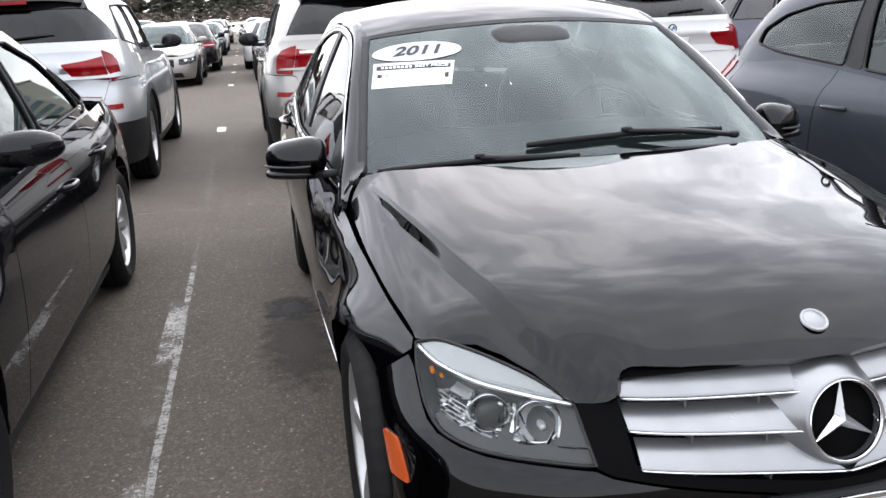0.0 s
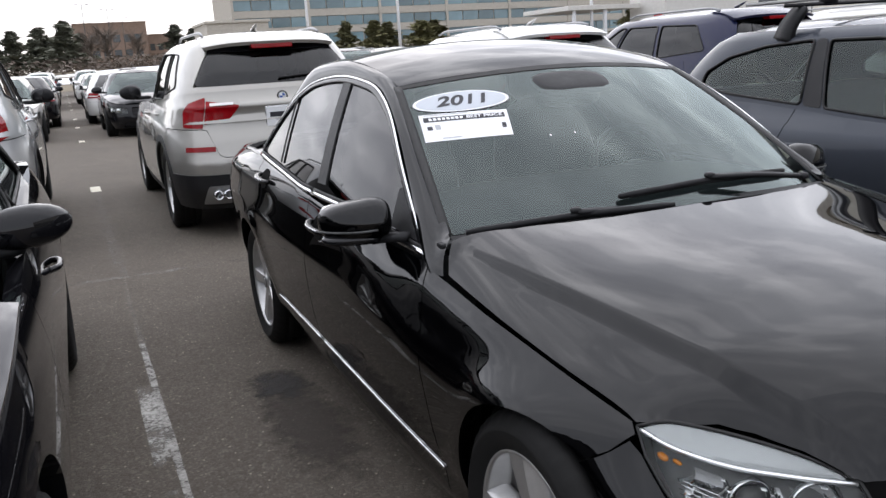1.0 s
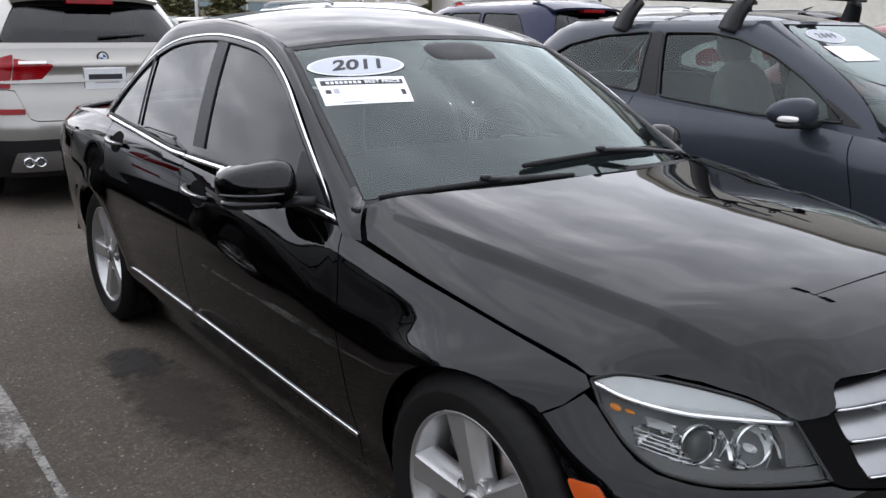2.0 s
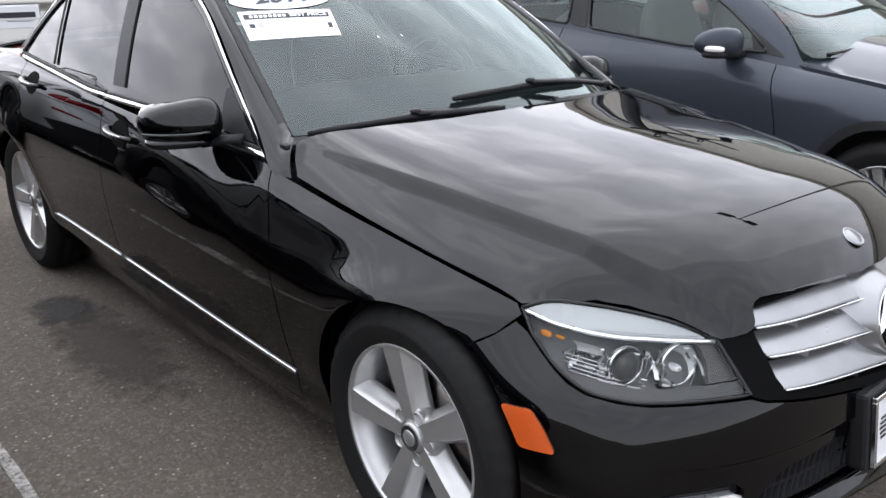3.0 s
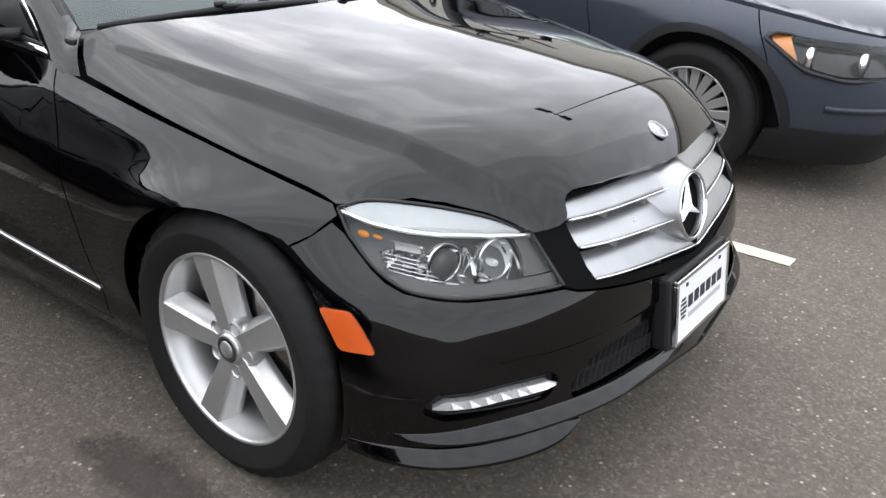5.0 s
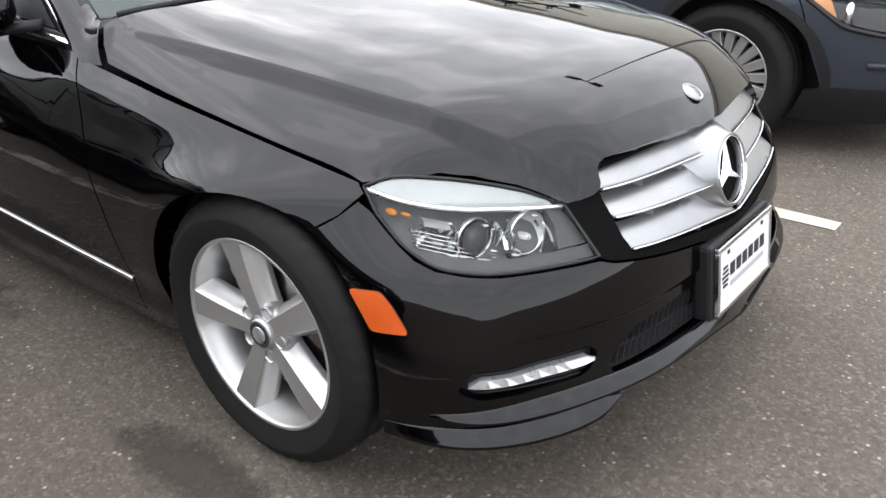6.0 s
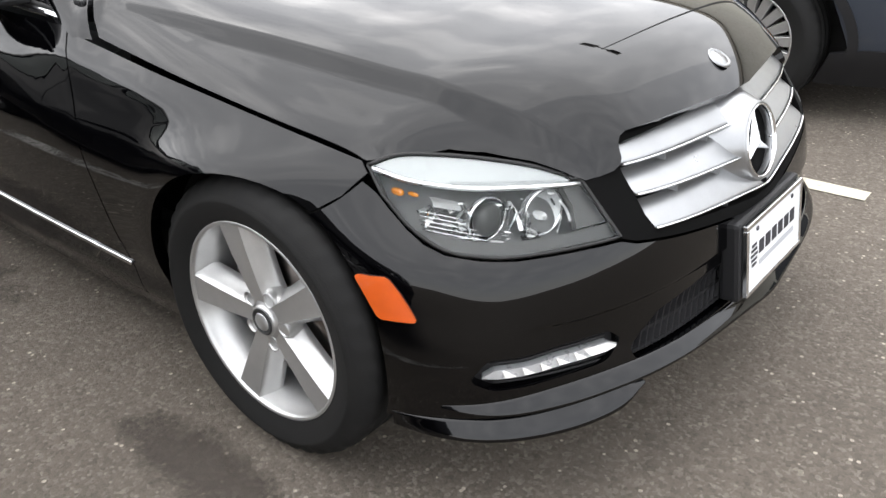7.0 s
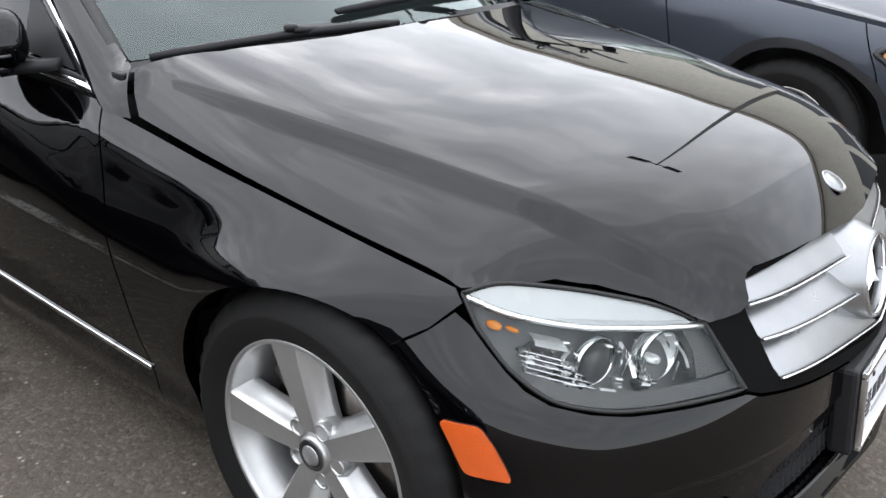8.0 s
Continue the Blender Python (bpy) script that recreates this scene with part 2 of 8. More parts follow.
def fair(width, *pts):
    """The same, with its bends evened out over a width."""
    f = curve(*pts)
    xs = np.arange(pts[0][0] - 3 * width, pts[-1][0] + 3 * width, width / 8)
    k = np.exp(-0.5 * (np.arange(-24, 25) / 8.0) ** 2)
    ys = np.convolve(np.pad(f(xs), 24, mode="edge"), k / k.sum(), "valid")
    return lambda x: np.interp(np.asarray(x, float), xs, ys)


def cat(pts, n=8, closed=False):
    """A Catmull-Rom line through points."""
    p = np.asarray(pts, float)
    q = np.vstack([p[-1], p, p[0], p[1]]) if closed else np.vstack([2 * p[0] - p[1], p, 2 * p[-1] - p[-2]])
    out = []
    for i in range(1, len(q) - 2):
        t = np.linspace(0, 1, n, endpoint=False)[:, None]
        a, b, c, d = q[i - 1], q[i], q[i + 1], q[i + 2]
        out.append(0.5 * (2 * b + (c - a) * t + (2 * a - 5 * b + 4 * c - d) * t ** 2 + (3 * b - a - 3 * c + d) * t ** 3))
    if not closed:
        out.append(p[-1:])
    return np.vstack(out)


def rounded(poly, r, n=4):
    """A polygon with its corners rounded."""
    p = [np.asarray(a, float) for a in poly]
    out = []
    for i, b in enumerate(p):
        a, c = p[i - 1], p[(i + 1) % len(p)]
        la, lc = np.linalg.norm(a - b), np.linalg.norm(c - b)
        k = min(r, la * 0.45, lc * 0.45)
        s, e = b + (a - b) / la * k, b + (c - b) / lc * k
        for t in np.linspace(0, 1, n + 1):
            out.append((1 - t) ** 2 * s + 2 * t * (1 - t) * b + t * t * e)
    return np.array(out)


def inside(poly, pts):
    x, y = pts[:, 0], pts[:, 1]
    r = np.zeros(len(pts), bool)
    a = np.asarray(poly, float)
    b = np.roll(a, -1, 0)
    for (x0, y0), (x1, y1) in zip(a, b):
        hit = (y0 > y) != (y1 > y)
        if hit.any():
            r ^= hit & (x < (x1 - x0) * (y - y0) / ((y1 - y0) or 1e-12) + x0)
    return r


def dense(poly, h):
    a = np.asarray(poly, float)
    out = []
    for p, q in zip(a, np.roll(a, -1, 0)):
        k = max(1, int(math.ceil(np.linalg.norm(q - p) / h)))
        out += [p + (q - p) * i / k for i in range(k)]
    out = np.array(out)
    keep = np.linalg.norm(out - np.roll(out, 1, 0), axis=1) > h * 0.04
    return out[keep]


def mesh_of(name, verts, faces, smooth=True):
    me = bpy.data.meshes.new(name)
    me.from_pydata([tuple(v) for v in verts], [], [tuple(f) for f in faces])
    if smooth:
        me.polygons.foreach_set("use_smooth", [True] * len(me.polygons))
    me.update()
    return me


def part(name, me, mat, parent=None, label=""):
    """Links a mesh or bmesh as one object under a thing or a part."""
    if isinstance(me, bmesh.types.BMesh):
        b, me = me, bpy.data.meshes.new(name)
        b.to_mesh(me)
        b.free()
    me.name = name
    if mat and not me.materials:
        me.materials.append(mat)
    ob = new(name, me)
    if parent:
        ob.parent = parent
    if label:
        ob["label"] = label
    return ob


def thing(name, label, category, group="", kind="", m=None):
    ob = new(name)
    ob.empty_display_size = 0.2
    if m is not None:
        ob.matrix_basis = m
    return tagged(ob, label, category, group, kind)


def panel_mesh(P, out, h, holes=(), flange=0.0, heart=(0, 2.0, 0.6), inward=None, lines=()):
    """A curved panel: the surface P(u, v) inside an outline, less its holes, with its edge turned in by flange."""
    loops = [dense(out, h)] + [dense(k, h * 0.7) for k in holes]
    lo, hi = loops[0].min(0), loops[0].max(0)
    gu, gv = np.meshgrid(np.arange(lo[0] + h / 2, hi[0], h), np.arange(lo[1] + h / 2, hi[1], h))
    g = np.column_stack([gu.ravel(), gv.ravel()])
    if len(g):
        g = g[inside(loops[0], g)]
    for k in loops[1:]:
        if len(g):
            g = g[~inside(k, g)]
    edge = np.vstack(loops)
    own = [np.vstack([cat(k, 2)]) for k in lines]          # lines along which the surface bends sharply
    own = [k[inside(loops[0], k)] for k in own]
    own = [k[[(np.min(np.hypot(*(edge - p).T)) > 0.3 * h) for p in k]] for k in own]
    n_edge = len(edge)
    if own:
        edge = np.vstack([edge] + own)
    if len(g):
        near = np.full(len(g), 1e9)
        for e in edge:
            near = np.minimum(near, (g[:, 0] - e[0]) ** 2 + (g[:, 1] - e[1]) ** 2)
        g = g[near > (0.45 * h) ** 2]
    pts = np.vstack([edge, g]) if len(g) else edge
    con, base = [], 0
    for k in loops:
        n = len(k)
        con += [(base + i, base + (i + 1) % n) for i in range(n)]
        base += n
    for k in own:
        con += [(base + i, base + i + 1) for i in range(len(k) - 1)]
        base += len(k)
    res = geometry.delaunay_2d_cdt([Vector(p) for p in pts], con, [], 0, 1e-6)
    uv = np.array([tuple(v) for v in res[0]])
    tri = np.array([f for f in res[2] if len(f) == 3])
    mid = uv[tri].mean(1)
    ok = inside(loops[0], mid)
    for k in loops[1:]:
        ok &= ~inside(k, mid)
    tri = tri[ok]
    V = P(uv[:, 0], uv[:, 1])
    e = 2e-3
    N = np.cross(P(uv[:, 0] + e, uv[:, 1]) - P(uv[:, 0] - e, uv[:, 1]), P(uv[:, 0], uv[:, 1] + e) - P(uv[:, 0], uv[:, 1] - e))
    N /= np.linalg.norm(N, axis=1)[:, None] + 1e-12
    if np.sum(np.einsum("ij,ij->i", N, V - np.asarray(heart))) < 0:
        N = -N
    fn = np.cross(V[tri[:, 1]] - V[tri[:, 0]], V[tri[:, 2]] - V[tri[:, 0]])
    bad = np.einsum("ij,ij->i", fn, N[tri].mean(1)) < 0
    tri[bad] = tri[bad][:, ::-1]
    verts, faces = [tuple(v) for v in V], [tuple(int(i) for i in f) for f in tri]
    ln = [tuple(N[i]) for f in faces for i in f]
    nsurf = len(faces)
    if flange:
        seen = {}
        for f in faces:
            for a, b in ((f[0], f[1]), (f[1], f[2]), (f[2], f[0])):
                if (b, a) in seen:
                    del seen[(b, a)]
                else:
                    seen[(a, b)] = 1
        inner = {}
        for a, b in list(seen):
            for i in (a, b):
                if i not in inner:
                    inner[i] = len(verts)
                    dv = -N[i] if inward is None else np.asarray(inward, float)
                    verts.append(tuple(V[i] + dv * flange))
            faces.append((b, a, inner[a], inner[b]))
            ln += [(0.0, 0.0, 0.0)] * 4
    me = bpy.data.meshes.new("panel")
    me.from_pydata(verts, [], faces)
    me.polygons.foreach_set("use_smooth", [i < nsurf for i in range(len(faces))])
    me.update()
    me.normals_split_custom_set(ln)
    return me


def mirrored(P):
    return lambda u, v: P(u, v) * np.array([-1.0, 1.0, 1.0])


def lathe(profile, n=48, axis="x"):
    """A body of revolution about the x axis from (radius, x) pairs."""
    k = len(profile)
    verts, faces = [], []
    for i in range(n):
        a = 2 * math.pi * i / n
        for r, x in profile:
            verts.append((x, r * math.cos(a), r * math.sin(a)) if axis == "x" else (r * math.cos(a), r * math.sin(a), x))
    for i in range(n):
        j = (i + 1) % n
        for q in range(k - 1):
            faces.append((i * k + q, j * k + q, j * k + q + 1, i * k + q + 1))
    return verts, faces


def sweep(path, section, up=(0, 0, 1), caps=True, scale=None):
    """A closed section, (side, up) pairs, carried along a path."""
    p = np.asarray(path, float)
    d = np.gradient(p, axis=0)
    d /= np.linalg.norm(d, axis=1)[:, None] + 1e-12
    u = np.broadcast_to(np.asarray(up, float), p.shape)
    side = np.cross(d, u)
    side /= np.linalg.norm(side, axis=1)[:, None] + 1e-12
    top = np.cross(side, d)
    k = len(section)
    verts, faces = [], []
    for i in range(len(p)):
        s = 1.0 if scale is None else scale[i]
        for a, b in section:
            verts.append(p[i] + side[i] * a * s + top[i] * b * s)
    for i in range(len(p) - 1):
        for q in range(k):
            r = (q + 1) % k
            faces.append((i * k + q, i * k + r, (i + 1) * k + r, (i + 1) * k + q))
    if caps:
        faces.append(tuple(range(k))[::-1])
        faces.append(tuple(range((len(p) - 1) * k, len(p) * k)))
    return verts, faces


def ring_section(r, n=8, flat=1.0):
    return [(r * math.cos(2 * math.pi * i / n), r * flat * math.sin(2 * math.pi * i / n)) for i in range(n)]


def swept(name, path, section, mat, parent, up=(0, 0, 1), label="", scale=None, smooth=True):
    v, f = sweep(path, section, up, True, scale)
    return part(name, mesh_of(name, v, f, smooth), mat, parent, label)


def box_bm(x0, x1, y0, y1, z0, z1, bevel=0.0, seg=2):
    b = bmesh.new()
    bmesh.ops.create_cube(b, size=1.0)
    for v in b.verts:
        v.co = ((x0 + x1) / 2 + v.co.x * (x1 - x0), (y0 + y1) / 2 + v.co.y * (y1 - y0), (z0 + z1) / 2 + v.co.z * (z1 - z0))
    if bevel:
        bmesh.ops.bevel(b, geom=b.edges[:], offset=bevel, segments=seg, affect="EDGES", profile=0.6)
    return b


def blob_bm(c, r, rot=None, power=2.6, nu=20, nv=12):
    """A rounded block: a superellipsoid of half sizes r."""
    b = bmesh.new()
    bmesh.ops.create_uvsphere(b, u_segments=nu, v_segments=nv, radius=1.0)
    for v in b.verts:
        k = (abs(v.co.x) ** power + abs(v.co.y) ** power + abs(v.co.z) ** power) ** (-1 / power)
        q = Vector((v.co.x * k * r[0], v.co.y * k * r[1], v.co.z * k * r[2]))
        v.co = Vector(c) + (rot @ q if rot else q)
    for f in b.faces:
        f.smooth = True
    return b


def text_mesh(words, size, shear=0.0, bold=0.0):
    cu = bpy.data.curves.new("words", "FONT")
    cu.body, cu.size, cu.align_x, cu.align_y, cu.extrude, cu.shear, cu.offset = words, size, "CENTER", "CENTER", 0.0004, shear, bold
    ob = bpy.data.objects.new("words", cu)
    scene.collection.objects.link(ob)
    dg = bpy.context.evaluated_depsgraph_get()
    me = bpy.data.meshes.new_from_object(ob.evaluated_get(dg))
    bpy.data.objects.remove(ob)
    bpy.data.curves.remove(cu)
    return me


# ------------------------------------------------ ground
def asphalt_material(name, base, speck, patch, wet=None):
    m = bpy.data.materials.new(name)
    m.use_nodes = True
    t = m.node_tree
    p = t.nodes["Principled BSDF"]
    co = t.nodes.new("ShaderNodeTexCoord").outputs["Object"]

    def tex(kind, **k):
        n = t.nodes.new(kind)
        for a, b in k.items():
            n.inputs[a].default_value = b
        t.links.new(co, n.inputs["Vector"])
        return n

    def mixed(fac, a, b, lo, hi, amount=1.0):
        r = t.nodes.new("ShaderNodeMapRange")
        r.inputs["From Min"].default_value, r.inputs["From Max"].default_value, r.inputs["To Max"].default_value = lo, hi, amount
        t.links.new(fac, r.inputs["Value"])
        x = t.nodes.new("ShaderNodeMixRGB")
        t.links.new(r.outputs[0], x.inputs[0])
        for i, s in ((1, a), (2, b)):
            if isinstance(s, tuple):
                x.inputs[i].default_value = (*s, 1)
            else:
                t.links.new(s, x.inputs[i])
        return x.outputs[0]
    c = mixed(tex("ShaderNodeTexNoise", Scale=0.55, Detail=6.0, Roughness=0.6).outputs["Fac"], base, patch, 0.35, 0.72)
    c = mixed(tex("ShaderNodeTexNoise", Scale=3.1, Detail=5.0, Roughness=0.65).outputs["Fac"], c, tuple(b * 0.6 for b in base), 0.48, 0.75, 0.55)
    c = mixed(tex("ShaderNodeTexNoise", Scale=26.0, Detail=4.0, Roughness=0.7).outputs["Fac"], c, tuple(b * 0.62 for b in base), 0.46, 0.68, 0.55)
    grit = tex("ShaderNodeTexVoronoi", Scale=115.0)
    c = mixed(grit.outputs["Color"], c, speck, 0.62, 0.95, 0.45)
    c = mixed(grit.outputs["Color"], c, tuple(b * 0.42 for b in base), 0.45, 0.02, 0.6)
    chips = tex("ShaderNodeTexVoronoi", Scale=62.0)
    chip = t.nodes.new("ShaderNodeMath")
    chip.operation = "LESS_THAN"
    chip.inputs[1].default_value = 0.30
    t.links.new(chips.outputs["Distance"], chip.inputs[0])
    few = t.nodes.new("ShaderNodeSeparateColor")
    t.links.new(chips.outputs["Color"], few.inputs[0])
    both = t.nodes.new("ShaderNodeMath")
    both.operation = "MULTIPLY"
    t.links.new(chip.outputs[0], both.inputs[0])
    t.links.new(few.outputs[1], both.inputs[1])
    c = mixed(both.outputs[0], c, tuple(min(0.6, b * 1.5) for b in speck), 0.93, 0.97, 0.85)
    fine = tex("ShaderNodeTexNoise", Scale=320.0, Detail=3.0, Roughness=0.7)
    c = mixed(fine.outputs["Fac"], c, tuple(b * 0.4 for b in base), 0.45, 0.7, 0.5)
    t.links.new(c, p.inputs["Base Color"])
    p.inputs["Roughness"].default_value = 0.88 if wet is None else wet
    p.inputs["Specular IOR Level"].default_value = 0.3
    h = t.nodes.new("ShaderNodeMath")
    h.operation = "MULTIPLY_ADD"
    h.inputs[1].default_value = -0.7
    t.links.new(grit.outputs["Distance"], h.inputs[0])
    t.links.new(fine.outputs["Fac"], h.inputs[2])
    b = t.nodes.new("ShaderNodeBump")
    b.inputs["Strength"].default_value, b.inputs["Distance"].default_value = 0.7, 0.006
    t.links.new(h.outputs[0], b.inputs["Height"])
    t.links.new(b.outputs[0], p.inputs["Normal"])
    if wet is not None:
        blot = tex("ShaderNodeTexNoise", Scale=9.0, Detail=6.0, Roughness=0.7)
        r = t.nodes.new("ShaderNodeMapRange")
        r.inputs["From Min"].default_value, r.inputs["From Max"].default_value = 0.32, 0.60
        t.links.new(blot.outputs["Fac"], r.inputs["Value"])
        t.links.new(r.outputs[0], p.inputs["Alpha"])
    return m


def worn_paint(name, color, lo, hi, ends=0.0):
    """Road paint worn through to the asphalt below."""
    m = material(name, color, 0.75, vary=0.35, scale=9, tone=tuple(c * 0.6 for c in color), bump=0.3, fine=260)
    t = m.node_tree
    p = t.nodes["Principled BSDF"]
    co = t.nodes.new("ShaderNodeTexCoord").outputs["Object"]
    f = []
    for s in (7.0, 70.0, 240.0):
        n = t.nodes.new("ShaderNodeTexNoise")
        n.inputs["Scale"].default_value, n.inputs["Detail"].default_value, n.inputs["Roughness"].default_value = s, 5.0, 0.7
        t.links.new(co, n.inputs["Vector"])
        f.append(n.outputs["Fac"])
    a = None
    for q, w in zip(f, (0.45, 0.35, 0.20)):
        k = t.nodes.new("ShaderNodeMath")
        k.operation = "MULTIPLY_ADD"
        k.inputs[1].default_value = w
        t.links.new(q, k.inputs[0])
        if a:
            t.links.new(a, k.inputs[2])
        else:
            k.inputs[2].default_value = 0.0
        a = k.outputs[0]
    if ends:                            # worn away towards both ends
        g = t.nodes.new("ShaderNodeSeparateXYZ")
        t.links.new(t.nodes.new("ShaderNodeTexCoord").outputs["Generated"], g.inputs[0])
        q_ = g.outputs["Y"]
        for op, v in (("SUBTRACT", 0.5), ("ABSOLUTE", 0.0), ("SUBTRACT", 0.26), ("MAXIMUM", 0.0), ("MULTIPLY", -ends)):
            k = t.nodes.new("ShaderNodeMath")
            k.operation = op
            k.inputs[1].default_value = v
            t.links.new(q_, k.inputs[0])
            q_ = k.outputs[0]
        k = t.nodes.new("ShaderNodeMath")
        t.links.new(a, k.inputs[0])
        t.links.new(q_, k.inputs[1])
        a = k.outputs[0]
    r = t.nodes.new("ShaderNodeMapRange")
    r.inputs["From Min"].default_value, r.inputs["From Max"].default_value = lo, hi
    t.links.new(a, r.inputs["Value"])
    t.links.new(r.outputs[0], p.inputs["Alpha"])
    return m


M_ASPHALT = asphalt_material("parking_lot_asphalt", (0.128, 0.109, 0.089), (0.27, 0.237, 0.196), (0.100, 0.086, 0.070))
M_LINE_WORN = worn_paint("worn_white_line", (0.50, 0.49, 0.455), 0.43, 0.56)
M_LINE_FAINT = worn_paint("faint_white_line", (0.34, 0.335, 0.31), 0.50, 0.70)
M_LINE_GOOD2 = worn_paint("scuffed_white_line", (0.36, 0.345, 0.32), 0.38, 0.56)
M_LINE_PATCH = worn_paint("patchy_white_line", (0.42, 0.405, 0.375), 0.43, 0.57, 0.9)
M_LINE_CREAM = worn_paint("dulled_cream_line", (0.46, 0.43, 0.345), 0.33, 0.46)
M_LINE_GOOD = worn_paint("cream_white_line", (0.60, 0.565, 0.46), 0.30, 0.40)
M_FIELD = material("dry_winter_grass", (0.16, 0.13, 0.085), 0.95, vary=0.8, scale=0.08, tone=(0.10, 0.085, 0.06), grain=0.4, fine=1.2, bump=0.5)
M_SNOW = material("old_snow", (0.80, 0.82, 0.85), 0.8, vary=0.25, scale=0.4, tone=(0.55, 0.55, 0.56), bump=0.4, fine=3)


def sheet(name, xs, ys, z, mat, label, category, kind="structure"):
    v = [(x, y, z(x, y)) for y in ys for x in xs]
    n = len(xs)
    f = [(j * n + i, j * n + i + 1, (j + 1) * n + i + 1, (j + 1) * n + i) for j in range(len(ys) - 1) for i in range(n - 1)]
    return tagged(part(name, mesh_of(name, v, f), mat), label, category, kind=kind)


sheet("ground", [-2500, -400, -60, -20, -8, 0, 8, 20, 60, 400, 2500], [-2500, -400, -60, -20, -8, 0, 8, 20, 45, 80, 400, 2500], lambda x, y: 0.0, M_ASPHALT,
      "grey-brown weathered asphalt of a car park", "asphalt ground")


def rise(x, y):
    return 0.03 + 1.9 * max(0.0, min(1.0, (y - 84) / 50)) ** 1.3 + 0.004 * max(0.0, y - 134) + 0.25 * math.sin(x * 0.07) * min(1.0, max(0.0, (y - 90) / 40))


sheet("field", [-2000, -500] + list(range(-220, 260, 12)) + [500, 2000], [84, 88, 92, 97, 104, 112, 122, 136, 160, 220, 320, 600, 2400], rise, M_FIELD,
      "rising strip of dry brown winter grass beyond the car park", "grass field")


def flat_patch(name, pts, z, mat, label, category, kind="structure"):
    v = [(x, y, z) for x, y in pts]
    return tagged(part(name, mesh_of(name, v, [tuple(range(len(v)))], False), mat), label, category, kind=kind)


def wobble(cx, cy, rx, ry, rot, n=40, amp=0.22, seed=1):
    rng = np.random.RandomState(seed)
    a = np.linspace(0, 2 * math.pi, n, endpoint=False)
    r = 1 + sum(amp / k * math.sin(1.7 * k + rng.rand() * 6) * np.cos(k * a + rng.rand() * 6.3) for k in (2, 3, 5, 7))
    r += rng.uniform(-0.05, 0.05, n)
    c, s = math.cos(rot), math.sin(rot)
    return [(cx + rx * q * math.cos(b) * c - ry * q * math.sin(b) * s, cy + rx * q * math.cos(b) * s + ry * q * math.sin(b) * c) for q, b in zip(r, a)]


# painted stall lines
def line(x0, x1, y0, y1, mat, label):
    k = max(2, int(abs(y1 - y0) / 0.25) + 1)
    rng = np.random.RandomState(int(abs(x0 * 100 + y0 * 10)) % 9999)
    j = rng.uniform(-0.004, 0.004, (k, 2)) if x1 - x0 < 0.5 else np.zeros((k, 2))
    ys = np.linspace(y0, y1, k)
    v = [(x0 + j[i, 0], ys[i], 0.004) for i in range(k)] + [(x1 + j[i, 1], ys[i], 0.004) for i in range(k)]
    f = [(i, k + i, k + i + 1, i + 1) for i in range(k - 1)]
    return tagged(part("parking_line", mesh_of("parking_line", v, f, False), mat), label, "parking line", kind="structure")


W_LABEL, F_LABEL = "worn white stall line, half rubbed off the asphalt", "very faint white stall line on old asphalt"
line(-1.518, -1.452, -0.05, 1.75, M_LINE_PATCH, W_LABEL)
line(-1.515, -1.452, 1.75, 2.15, M_LINE_FAINT, F_LABEL)
line(-1.521, -1.452, 2.15, 3.40, M_LINE_PATCH, W_LABEL)
line(-1.452, -1.424, -0.05, 3.9, M_LINE_GOOD2, "narrow white edge left of a worn stall line")
line(-1.452, -1.426, 3.9, 5.53, M_LINE_FAINT, "narrow white edge left of a worn stall line")
line(-1.475, -1.395, 5.53, 10.42, M_LINE_FAINT, F_LABEL)
line(-1.495, -1.375, 10.42, 10.95, M_LINE_GOOD, "short clean white end of a stall line")
line(1.222, 1.308, 0.16, 5.53, M_LINE_CREAM, "cream-white painted stall line between two cars")
for x in (-4.22, 4.02, 6.76, 9.5):
    line(x - 0.05, x + 0.05, 0.1, 5.53, M_LINE_WORN, W_LABEL)
    line(x - 0.05, x + 0.05, 5.53, 10.95, M_LINE_FAINT, F_LABEL)
line(-7.0, 12.2, 5.49, 5.57, M_LINE_FAINT, "faint white line between two rows of stalls")
for y0 in (19.0, 38.0, 57.0):
    for x in (-7.0, -4.22, -1.42, 1.30, 4.02, 6.76, 9.5, 12.3, 15.0):
        for a in (0.0, 5.4, 10.4):
            line(x - 0.06, x + 0.06, y0 + a, y0 + a + 0.55, M_LINE_GOOD, "short clean white end of a stall line")

